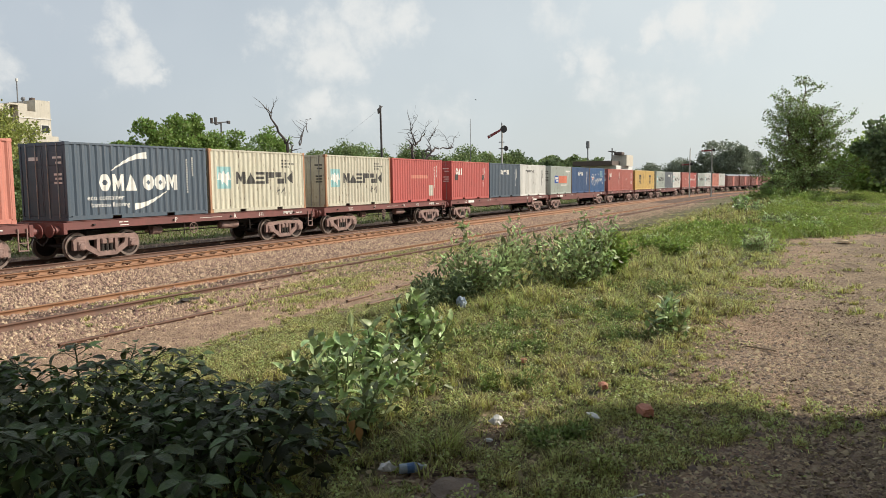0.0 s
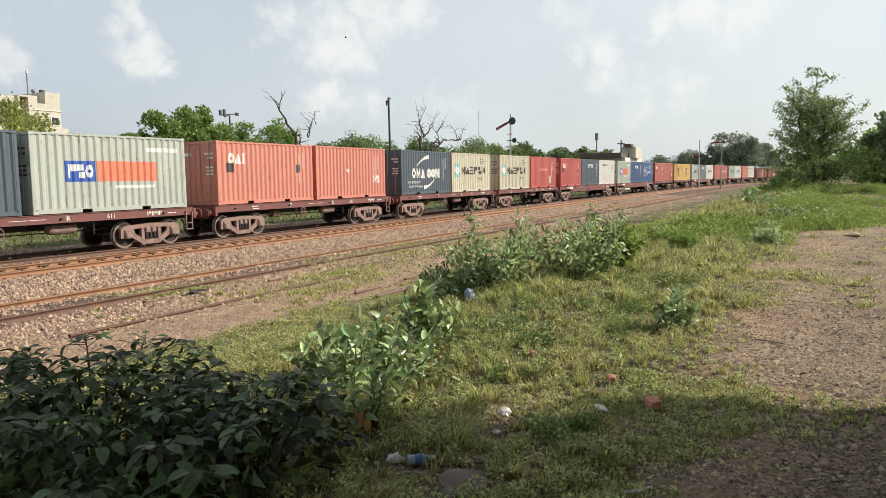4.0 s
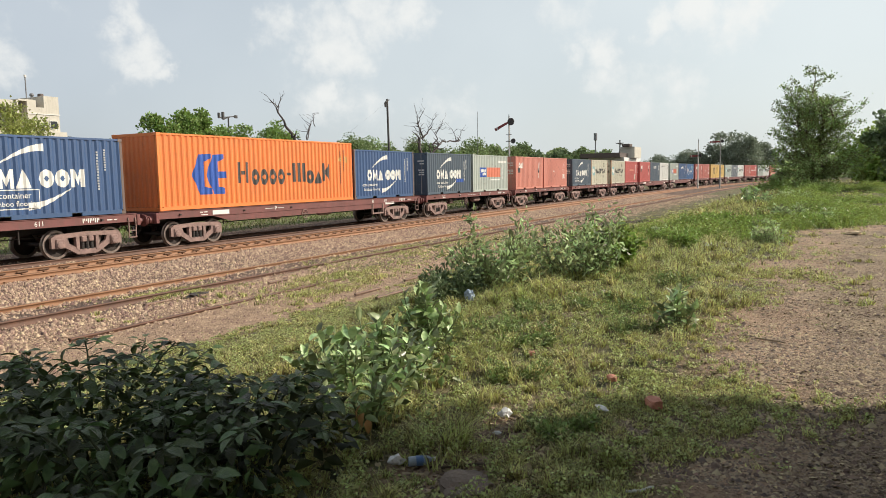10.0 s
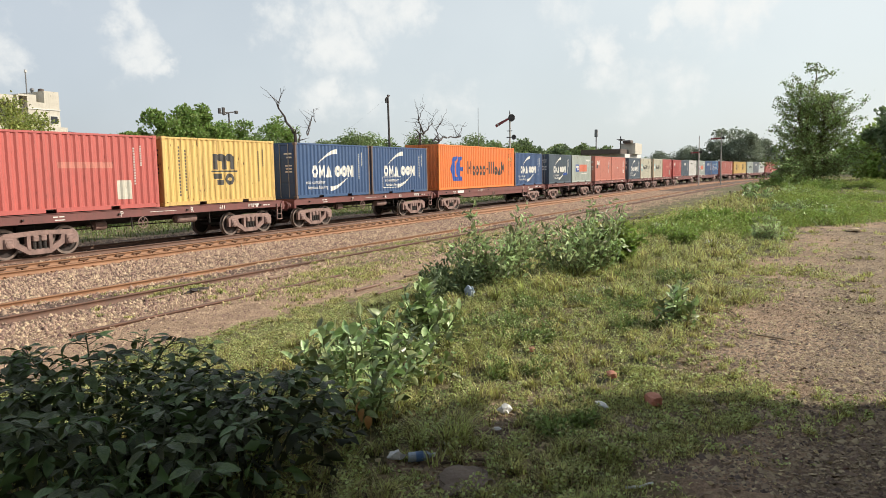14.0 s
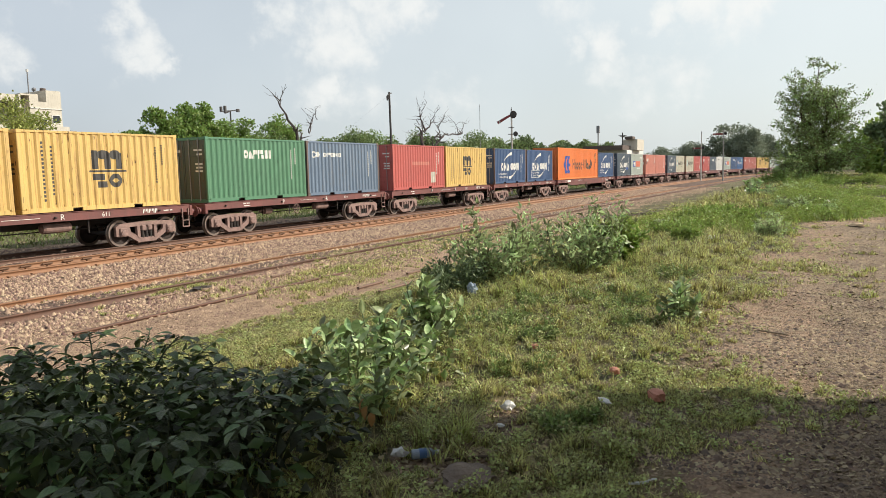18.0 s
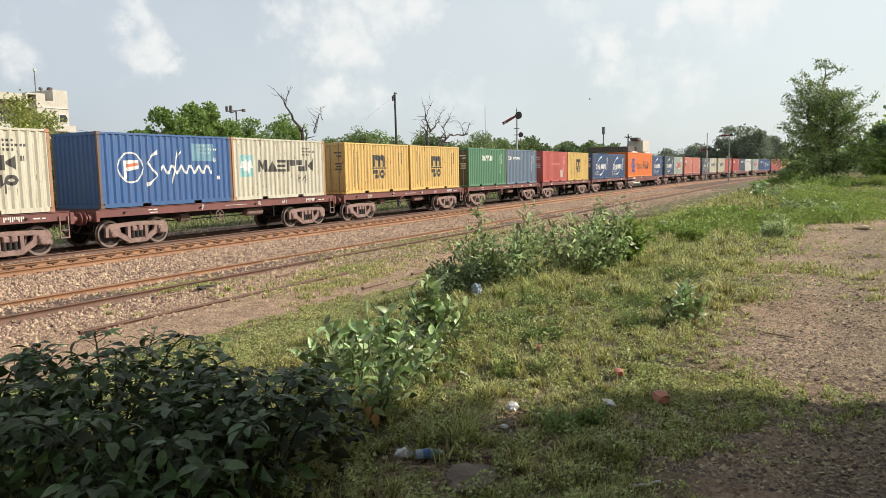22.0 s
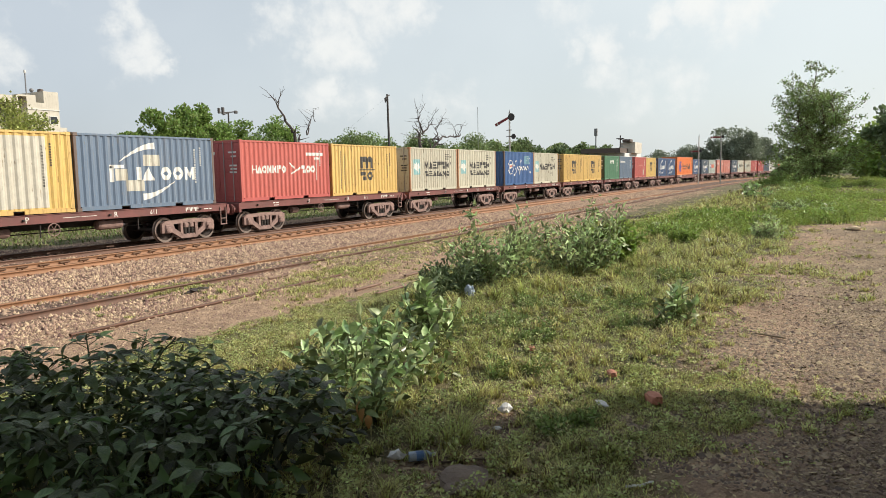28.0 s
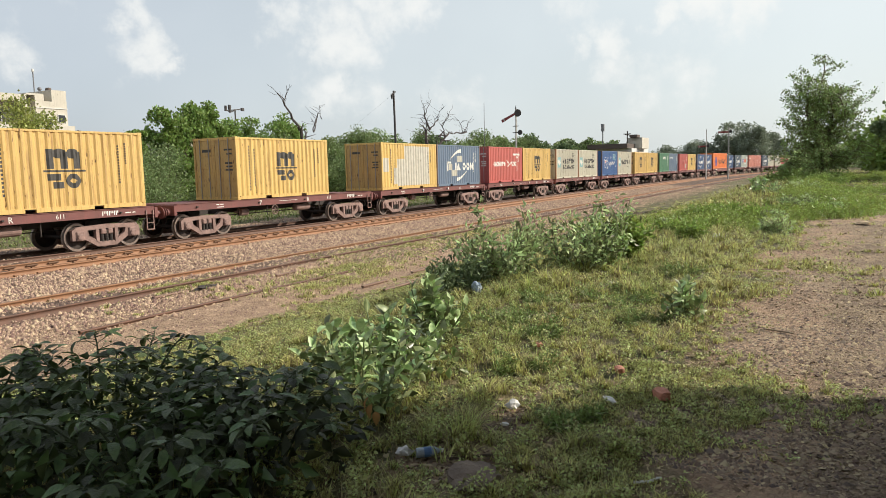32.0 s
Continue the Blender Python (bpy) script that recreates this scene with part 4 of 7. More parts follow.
        out.append(("chalk_marks", shape_mesh(sum(blocks(4.95, 5.5, 0.75, 1.15, "ks"), []), L, M_WHITE), "white scrawled marks"))
    elif style == "small_name":
        out += names(1.2, 3.2, 1.95, 2.15, "raomse", L, M_BLACK, "black name in plain blocks")
    elif style == "long":
        L, H = 12.192, 2.896
        u = 1.62
        e = []
        for q in (u, u + 0.72):
            e += [slant(q, q + 0.36, 1.28, 0.60, 1.36, 2.10), slant(q + 0.36, q + 0.62, 0.56, 0.56, 2.12, 2.14), slant(q + 0.62, q + 0.98, 0.56, 0.56, 0.86, 0.80), slant(q + 0.62, q + 0.98, 1.84, 1.98, 2.14, 2.16)]
        e += [bar(u + 1.36, u + 1.78, 1.20, 1.46)]
        out.append(("emblem", shape_mesh(e, L, M_BLUE), "blue angular emblem"))
        out += names(4.05, 4.75, 0.98, 1.85, "h", L, M_BLACK, "dark block of a painted name") + names(4.85, 7.05, 0.88, 1.56, "oooo", L, M_BLACK, "dark block of a painted name") + names(7.5, 8.5, 0.98, 1.85, "iii", L, M_BLACK, "dark block of a painted name") + names(8.5, 9.75, 0.88, 1.52, "oa", L, M_BLACK, "dark block of a painted name") + names(9.75, 10.35, 0.98, 1.85, "k", L, M_BLACK, "dark block of a painted name")
        out.append(("name_dash", shape_mesh([bar(7.1, 7.4, 1.28, 1.40)], L, M_BLACK), "dark dash"))
        out.append(("yellow_label", shape_mesh([slant(11.0, 11.25, 1.95, 1.95, 2.0, 2.22), bar(11.55, 11.75, 1.9, 2.2)], L, PAINT["yellow"]), "yellow labels"))
    if style in ("star", "star2", "script"):
        # three short rows of small bars and a mark below
        code = [bar(L - 1.62 + k * 0.13, L - 1.55 + k * 0.13, v, v + 0.075) for v, n in ((H - 0.42, 4), (H - 0.56, 7), (H - 0.70, 4)) for k in range(n)]
        code += [bar(L - 0.98, L - 0.92, H - 1.0, H - 0.84), bar(L - 0.88, L - 0.84, H - 1.0, H - 0.84)]
    else:
        code = column(L - 1.0, 0.85, H - 0.42, 14, 0.05) + column(L - 0.72, 1.5, H - 0.35, 9, 0.05)
    out.append(("code_column", shape_mesh(code, L, M_BLACK if style in ("star", "star2", "emblem", "patched", "long", "small_name") else M_WHITE), "columns of small painted bars"))
    MARKS[style] = out
    return out


def names(u0, u1, v0, v1, kinds, length, material, label):
    """One part for each shape of a painted name."""
    return [("name_block", shape_mesh(spans, length, material), label) for spans in blocks(u0, u1, v0, v1, kinds)]


CONTAINERS = {}
SHADES = {"orange": "bright orange", "salmon": "faded red-orange", "red": "red", "brick": "faded brick-red", "yellow": "yellow", "navy": "navy blue", "slate": "faded blue-grey", "steelblue": "weathered blue", "royal": "royal blue", "beige": "rust-streaked light grey", "white": "off-white", "grey": "pale grey-green", "dkgrey": "dark grey", "green": "green"}


def container(colour, style, length=6.058, high=CH, doors_dark=False):
    """A corrugated steel shipping container on its frame; its doors face backwards along the train."""
    key = (colour, length)
    mat = PAINT[colour]
    frame_mat = PAINT.get({"beige": "rustpost", "navy": "brownpost", "royal": "brownpost", "steelblue": "brownpost"}.get(colour, colour))
    if key not in CONTAINERS:
        c = thing("shipping_container", "", "container")
        CONTAINERS[key] = c
        h, w = length / 2, CW / 2
        # some boxes are loaded with their plain front wall backwards
        turn = Matrix.Rotation(math.pi if colour in ("royal", "orange") else 0, 4, "Z")
        br = corrugation(-h + 0.11, h - 0.11)
        part("side_panel", corrugated(br, 0.16, high - 0.09, lambda u, d, z: (u, -SIDE_OUT + d, z)), mat, c)
        part("side_panel", corrugated(br, 0.16, high - 0.09, lambda u, d, z: (u, SIDE_OUT - d, z)), mat, c)
        be = corrugation(-w + 0.11, w - 0.11, 0.25, 0.045)
        part("front_wall", corrugated(be, 0.14, high - 0.09, lambda u, d, z: (h - 0.015 - d, u, z)), mat, c, matrix=turn)
        part("roof", corrugated(corrugation(-h + 0.06, h - 0.06, 0.42, 0.02), -w + 0.06, w - 0.06, lambda u, d, v: (u, v, high - 0.012 - d)), mat, c)
        part("floor", boxes((-h + 0.1, h - 0.1, -w + 0.07, w - 0.07, 0.10, 0.16)), M_UNDER, c)
        for sy in (-1, 1):
            y0, y1 = sorted((sy * (w - 0.006), sy * (w - 0.07)))
            part("top_rail", boxes((-h + 0.16, h - 0.16, y0, y1, high - 0.09, high - 0.015), bevel=0.01), mat, c)
            rows = [(-h + 0.16, -1.35 if length < 8 else -1.6, y0, y1, 0.02, 0.16), (-0.99 if length < 8 else -1.6, 0.99 if length < 8 else 1.6, y0, y1, 0.02, 0.16), (1.35 if length < 8 else 1.6, h - 0.16, y0, y1, 0.02, 0.16)]
            rows += [(-1.35, 1.35, y0 + 0.004, y1 - 0.004, 0.125, 0.16)]
            part("bottom_rail", boxes(*rows), mat, c)
            for sx in (-1, 1):
                x0, x1 = sorted((sx * h, sx * (h - 0.13)))
                ya, yb = sorted((sy * w, sy * (w - 0.10)))
                part("corner_post", boxes((x0 + 0.008, x1 - 0.008, ya + 0.005, yb - 0.005, 0.118, high - 0.118), bevel=0.012), frame_mat, c)
                xa, xb = sorted((sx * h, sx * (h - 0.178)))
                yc, yd = sorted((sy * w, sy * (w - 0.162)))
                for z0, z1 in ((0, 0.118), (high - 0.118, high)):
                    part("corner_casting", boxes((xa, xb, yc, yd, z0, z1), bevel=0.012), frame_mat, c)
        for x0, x1 in ((-h + 0.01, -h + 0.12), (h - 0.11, h - 0.01)):
            part("end_header", boxes((x0, x1, -w + 0.16, w - 0.16, high - 0.12, high - 0.01)), mat, c)
            part("end_sill", boxes((x0, x1, -w + 0.16, w - 0.16, 0.0, 0.13)), mat, c)
        for sy in (-1, 1):
            y0, y1 = sorted((sy * 0.008, sy * (w - 0.11)))
            rows = [(-h + 0.035, -h + 0.075, y0, y1, 0.135, high - 0.125)]
            rows += [(-h + 0.018, -h + 0.035, y0 + 0.06, y1 - 0.06, 0.22 + k * (high - 0.45) / 4, 0.22 + (k + 0.84) * (high - 0.45) / 4) for k in range(4)]
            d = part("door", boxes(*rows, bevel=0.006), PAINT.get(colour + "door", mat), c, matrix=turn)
            for f in (0.28, 0.74):
                y = y0 + (y1 - y0) * f
                part("lock_rod", rods(((-h - 0.005, y, 0.06), (-h - 0.005, y, high - 0.06), 0.019)), M_DULL, d)
            part("door_mark", boxes(*[(-h + 0.012, -h + 0.017, y0 + 0.12, y0 + 0.12 + 0.5 * q, z, z + 0.07) for z, q in ((high - 0.55, 0.9), (high - 0.72, 0.6), (high - 1.1, 0.8), (high - 1.24, 0.7), (high - 1.38, 0.8))] if sy < 0 else [(-h + 0.012, -h + 0.017, y0 + 0.2, y0 + 0.7, high - 0.6, high - 0.48)]), M_WHITE if colour not in ("yellow", "beige", "white", "grey") else M_BLACK, d, "small painted bars on a door")["kind"] = "stuff"
    made = copy_thing(CONTAINERS[key], Matrix.Identity(4))
    for name, me, label in marks(style):
        ob = part(name, me, None, made, label)
        if name in ("code_column", "letter_column", "lettering", "script_stroke", "black_scrawl"):
            ob["kind"] = "stuff"
    size = "long" if length > 8 else "short"
    made["label"] = f"{SHADES[colour]} corrugated steel {size} shipping container on a flat wagon"
    made["group"] = "containers on the train"
    return made


WHEEL_R = 0.46


def wheelset_mesh():
    bm = bmesh.new()
    for s in (-1, 1):
        prof = [(0.08, 0.0), (0.10, -0.03), (0.36, -0.012), (0.385, -0.05), (WHEEL_R, -0.05), (WHEEL_R - 0.004, 0.05), (WHEEL_R + 0.026, 0.062), (WHEEL_R + 0.026, 0.085), (0.38, 0.085), (0.37, 0.03), (0.12, 0.06), (0.08, 0.06)]
        lathe(bm, [(r, (0.855 - v) * s) for r, v in prof], (0, 0, 0), "y", 28)
        for k in range(5):
            a = k * 2 * math.pi / 5
            lathe(bm, [(0.03, s * 0.872), (0.03, s * 0.884)], (0.25 * math.cos(a), 0, 0.25 * math.sin(a)), "y", 6)
    rod(bm, (0, -1.02, 0), (0, 1.02, 0), 0.075, sides=12)
    for f in bm.faces:
        c = f.calc_center_median()
        f.material_index = 1 if math.hypot(c.x, c.z) > 0.39 else 0
    me = mesh_of(bm, M_WHEEL, "wheelset")
    me.materials.append(M_TYRE)
    return me


WHEELSET = wheelset_mesh()


def bogie(wagon, x):
    """A three-piece cast bogie with two wheelsets."""
    b = part("bogie", boxes((-0.22, 0.22, -0.98, 0.98, 0.42, 0.66), (-0.30, 0.30, -0.4, 0.4, 0.60, 0.98), bevel=0.03), M_UNDER, wagon, matrix=Matrix.Translation((x, 0, 0)))
    for s in (-1, 1):
        y = s * 1.02
        bm = bmesh.new()
        # top chord, sloping lower arms and axle boxes of the side frame
        for sx in (-1, 1):
            prism(bm, [(0, 0.84), (sx * 1.10, 0.80), (sx * 1.28, 0.70), (sx * 1.28, 0.36), (sx * 1.14, 0.36), (sx * 1.12, 0.60), (sx * 0.86, 0.66), (0, 0.70)], y - 0.06, y + 0.06)
            prism(bm, [(0, 0.10), (sx * 0.36, 0.10), (sx * 0.84, 0.38), (sx * 0.90, 0.68), (sx * 0.74, 0.68), (sx * 0.68, 0.50), (sx * 0.30, 0.27), (0, 0.27)], y - 0.055, y + 0.055)
            prism(bm, [(sx * 0.30, 0.22), (sx * 0.42, 0.30), (sx * 0.42, 0.70), (sx * 0.30, 0.70)], y - 0.07, y + 0.07)
            box(bm, sx * 1.0 - 0.15, sx * 1.0 + 0.15, y - 0.11, y + 0.11, 0.34, 0.66, 0.03)
        fr = part("side_frame", bm, M_BOGIE, b)
        for sx in (-1, 1):
            lb = bmesh.new()
            lathe(lb, [(0.12, s * 1.12), (0.12, s * 1.155), (0.07, s * 1.17)], (sx, 0, 0.47), "y", 14)
            for k in range(3):
                a = k * 2.1 + 0.5
                lathe(lb, [(0.022, s * 1.15), (0.022, s * 1.172)], (sx + 0.085 * math.cos(a), 0, 0.47 + 0.085 * math.sin(a)), "y", 6)
            part("axle_box", lb, M_BOGIE, b)
        for k in (-0.17, 0.0, 0.17):
            sp = bmesh.new()
            rod(sp, (k, y, 0.25), (k, y, 0.62), 0.062, sides=8)
            for j in range(5):
                lathe(sp, [(0.075, -0.016), (0.075, 0.016)], (k, y, 0.28 + j * 0.075), "z", 10)
            part("coil_spring", sp, M_UNDER, b)
        part("bolster_end", boxes((-0.23, -0.02, y - 0.09, y + 0.09, 0.50, 0.69), (0.02, 0.23, y - 0.09, y + 0.09, 0.50, 0.69), bevel=0.03), M_BOGIE, b)
    for sx in (-1, 1):
        part("wheelset", WHEELSET, None, b, matrix=Matrix.Translation((sx * 1.0, 0, WHEEL_R)))
        part("brake_beam", boxes((sx * 0.48 - 0.05, sx * 0.48 + 0.05, -0.8, 0.8, 0.35, 0.45)), M_UNDER, b)
    return b


def side_words(text, size):
    cu = bpy.data.curves.new("words", "FONT")
    cu.body, cu.size, cu.resolution_u = text, size, 2
    ob = bpy.data.objects.new("words", cu)
    me = bpy.data.meshes.new_from_object(ob)
    me.transform(Matrix.Rotation(radians(90), 4, "X"))
    me.materials.clear()
    me.materials.append(M_WHITE)
    bpy.data.objects.remove(ob)
    bpy.data.curves.remove(cu)
    return me


WORD_P, WORD_R, WORD_611 = side_words("P", 0.27), side_words("R", 0.27), side_words("611", 0.22)


def flat_wagon(length, bogies, label):
    """A flat container wagon. Its origin lies on the rail top below the rear end of its rear container."""
    w = thing("flat_wagon", label, "flat wagon", group="wagons of the train")
    x0, x1 = -0.07, length
    for s in (-1, 1):
        bm = bmesh.new()
        y0, y1 = sorted((s * 1.21, s * 1.19))
        box(bm, x0, x1, y0, y1, 1.06, 1.34, 0.006)
        for z in (1.06, 1.325):
            a, b = sorted((s * 1.235, s * 1.08))
            box(bm, x0, x1, a, b, z, z + 0.018)
        mid = [(x0 + 2.6, 1.07), (x0 + 3.6, 0.80), (x1 - 3.6, 0.80), (x1 - 2.6, 1.07)]
        if length > 15:
            prism(bm, mid, s * 1.195, s * 1.205)
        part("side_sill", bm, M_WAGON, w)
    part("centre_sill", boxes((x0 - 0.1, x1 + 0.1, -0.22, 0.22, 0.80, 1.30)), M_UNDER, w)
    n = int(length / 1.55)
    for i in range(n + 1):
        x = x0 + 0.1 + (x1 - x0 - 0.2) * i / n
        part("cross_beam", boxes((x - 0.08, x + 0.08, -1.18, 1.18, 1.12, 1.32)), M_WAGON, w)
    part("deck_plate", boxes((x0 + 0.01, x0 + 2.3, -1.18, 1.18, 1.322, 1.336)), M_WAGON, w)
    part("deck_plate", boxes((x1 - 2.3, x1 - 0.01, -1.18, 1.18, 1.322, 1.336)), M_WAGON, w)
    for x, s in ((x0, -1), (x1, 1)):
        part("headstock", boxes((min(x, x + s * 0.14), max(x, x + s * 0.14), -1.24, 1.24, 0.92, 1.30), bevel=0.012), M_WAGON, w)
        for y in (-0.98, 0.98):
            bf = bmesh.new()
            lathe(bf, [(0.13, 0), (0.13, s * 0.16), (0.09, s * 0.16), (0.09, s * 0.30), (0.215, s * 0.30), (0.225, s * 0.33), (0.15, s * 0.345)], (x + s * 0.14, y, 1.06), "x", 18)
            part("buffer", bf, M_WAGON, w)
        cp = boxes((min(x, x + s * 0.52), max(x, x + s * 0.52), -0.09, 0.09, 0.92, 1.10), (min(x + s * 0.40, x + s * 0.60), max(x + s * 0.40, x + s * 0.60), -0.16, 0.16, 0.86, 1.16), bevel=0.02)
        part("coupler", cp, M_UNDER, w)
        hose = bmesh.new()
        pts = [Vector((x + s * (0.12 + 0.1 * k), -0.45, 0.86 - 0.30 * math.sin(k * 0.62))) for k in range(6)]
        for a, b in zip(pts, pts[1:]):
            rod(hose, a, b, 0.025, sides=6)
        part("brake_hose", hose, M_UNDER, w)
    for b in bogies:
        bogie(w, b)
    # step ladder by the leading end
    x = length - 0.22
    part("step_ladder", boxes((x - 0.16, x - 0.13, -1.26, -1.22, 0.50, 1.2), (x + 0.13, x + 0.16, -1.26, -1.22, 0.50, 1.2), (x - 0.16, x + 0.16, -1.27, -1.21, 0.50, 0.54), (x - 0.16, x + 0.16, -1.26, -1.22, 0.74, 0.77)), M_BOGIE, w)
    # hand-brake wheel, air reservoir and cylinder
    c = 5.25 if length < 15 else 8.25
    hw = bmesh.new()
    for i in range(20):
        a, b = i * math.pi / 10, (i + 1) * math.pi / 10
        rod(hw, (0.2 * math.cos(a), 0, 0.2 * math.sin(a)), (0.2 * math.cos(b), 0, 0.2 * math.sin(b)), 0.017, sides=6)
    for i in range(3):
        a = i * math.pi / 3
        rod(hw, (0.2 * math.cos(a), 0, 0.2 * math.sin(a)), (-0.2 * math.cos(a), 0, -0.2 * math.sin(a)), 0.013, sides=6)
    rod(hw, (0, 0, 0), (0, 0.5, 0.05), 0.02, sides=6)
    part("hand_brake_wheel", hw, M_BOGIE, w, matrix=Matrix.Translation((c, -1.24, 0.84)))
    tank = bmesh.new()
    lathe(tank, [(0.05, -0.52), (0.15, -0.48), (0.17, -0.4), (0.17, 0.4), (0.15, 0.48), (0.05, 0.52)], (c + (2.3 if length < 15 else 2.0), -0.80, 0.84), "x", 16)
    part("air_reservoir", tank, M_BOGIE, w)
    cyl = bmesh.new()
    lathe(cyl, [(0.04, -0.45), (0.04, -0.2), (0.16, -0.2), (0.16, 0.2), (0.13, 0.26)], (c - 1.4, -0.7, 0.82), "x", 14)
    part("brake_cylinder", cyl, M_BOGIE, w)
    part("brake_rigging", rods(((3.0, -0.5, 0.72), (length - 3.0, -0.5, 0.72), 0.02), ((3.3, -1.0, 1.06), (3.7, -0.6, 0.66), 0.02), ((c - 0.4, -1.15, 1.06), (c - 0.4, -1.15, 0.62), 0.02), ((length - 4.2, -1.1, 1.06), (length - 4.2, -1.1, 0.60), 0.025)), M_UNDER, w)
    part("letter_mark", WORD_P, None, w, "white letter", Matrix.Translation((4.35 if length < 15 else 6.2, -1.2145, 1.10)))
    part("letter_mark", WORD_R, None, w, "white letter", Matrix.Translation((length - 5.25 if length < 15 else length - 4.9, -1.2145, 1.10)))
    part("class_number", WORD_611, None, w, "white figures", Matrix.Translation((length - 3.75, -1.2145, 1.12)))["kind"] = "stuff"
    nb = [(length - 2.1 + k * 0.13 + q, length - 2.065 + k * 0.13 + q, -1.2150, -1.2125, 1.12 + 0.07 * ((k + j) % 2), 1.27) for k in range(5) for j, q in enumerate((0, 0.06))]
    part("number_bars", boxes(*nb), M_WHITE, w, "white painted bars")["kind"] = "stuff"
    part("load_bars", boxes((1.9, 2.05, -1.2150, -1.2125, 1.21, 1.245), (2.1, 2.28, -1.2150, -1.2125, 1.21, 1.245), (1.95, 2.3, -1.2150, -1.2125, 1.11, 1.14), (length - 1.2, length - 0.98, -1.2150, -1.2125, 1.16, 1.195), (length - 0.92, length - 0.8, -1.2150, -1.2125, 1.16, 1.195), (5.6, 6.2, -1.2150, -1.2125, 1.19, 1.205), (6.25, 6.8, -1.2150, -1.2125, 1.19, 1.205)), M_WHITE, w, "small white bars")["kind"] = "stuff"
    if length > 15:
        part("white_plate", boxes((2.55, 3.45, -1.217, -1.2125, 1.10, 1.27)), M_WHITE, w, "white plate")
        part("white_plate", boxes((length - 3.6, length - 2.7, -1.217, -1.2125, 0.98, 1.10)), M_WHITE, w, "white plate")
        part("side_bracket", boxes((13.9, 14.0, -1.25, -1.15, 0.55, 1.06), (14.9, 15.0, -1.25, -1.15, 0.55, 1.06), (13.9, 15.0, -1.25, -1.15, 0.50, 0.58), bevel=0.01), M_BOGIE, w)
    for k in range(4):
        x = (0.9, 4.3, 7.3, length - 1.4)[k]
        part("lashing_hook", boxes((x - 0.04, x + 0.04, -1.275, -1.21, 1.16, 1.22), bevel=0.01), M_UNDER, w)
    return w


SHORT = flat_wagon(12.72, (1.5, 10.85), "oxide-red forty-foot flat wagon carrying containers")
LONG = flat_wagon(18.84, (1.84, 16.64), "oxide-red sixty-foot flat wagon carrying containers")
TEMPLATES = [SHORT, LONG]

# rear end of each wagon's rear container at the start, the wagon and what stands on it: (colour, marks, place on the wagon)
A, B, C = 0.0, 6.2, 12.35
CONSIST = [
    (157.3, SHORT, [("salmon", "small_name", A), ("white", "small_name", B)]),
    (143.5, SHORT, [("grey", "star", A), ("white", "star", B)]),
    (129.8, SHORT, [("brick", "plain", A), ("red", "gull", B)]),
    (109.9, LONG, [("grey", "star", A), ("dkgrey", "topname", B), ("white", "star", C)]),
    (96.1, SHORT, [("yellow", "emblem", A), ("yellow", "emblem", B)]),
    (82.4, SHORT, [("brick", "badge", A), ("brick", "plain", B)]),
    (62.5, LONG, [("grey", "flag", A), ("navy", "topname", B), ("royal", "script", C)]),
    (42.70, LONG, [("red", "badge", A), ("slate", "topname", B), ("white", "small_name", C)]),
    (28.96, SHORT, [("beige", "star", A), ("red", "worn_red", 6.3)]),
    (15.11, SHORT, [("slate", "arcs", A), ("beige", "star", 6.19)]),
    (1.04, SHORT, [("salmon", "badge", A), ("salmon", "plain", 6.31)]),
    (-13.02, SHORT, [("slate", "arcs_old", A), ("grey", "flag", 6.4)]),
    (-33.04, LONG, [("orange", "long", A), ("navy", "arcs", 12.36)]),
    (-46.80, SHORT, [("navy", "arcs", A), ("navy", "arcs_box", 6.25)]),
    (-60.56, SHORT, [("red", "worn_red", A), ("yellow", "emblem", 6.28)]),
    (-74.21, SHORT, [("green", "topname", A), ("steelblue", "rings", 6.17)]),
    (-87.92, SHORT, [("yellow", "emblem", A), ("yellow", "emblem", 6.26)]),
    (-101.63, SHORT, [("royal", "script", A), ("beige", "star", 6.07)]),
    (-115.49, SHORT, [("beige", "star2", A), ("beige", "star2", B)]),
    (-129.25, SHORT, [("red", "gull", A), ("yellow", "emblem", 6.27)]),
    (-142.87, SHORT, [("yellow", "patched", A), ("steelblue", "arcs_worn", 6.13)]),
    (-156.70, SHORT, [("yellow", "emblem", 3.1)]),
    (-170.50, SHORT, [("yellow", "emblem", 6.34)]),
]
MOVING = []      # thing, place along the line at the start, height over the rail
ROLLING = []     # wheelsets that turn


def make_train():
    for s0, kind, load in CONSIST:
        w = copy_thing(kind, Matrix.Identity(4))
        MOVING.append((w, s0, 0.0))
        if s0 < 100:
            ROLLING.extend(o for o in w.children_recursive if o.name.startswith("wheelset"))
        for colour, style, at in load:
            long = style == "long"
            c = container(colour, style, 12.192 if long else 6.058, 2.896 if long else CH)
            MOVING.append((c, s0 + at + (12.192 if long else 6.058) / 2, DECK))
    for t in TEMPLATES + list(CONTAINERS.values()):
        for o in [*t.children_recursive, t]:
            bpy.data.objects.remove(o)


make_train()


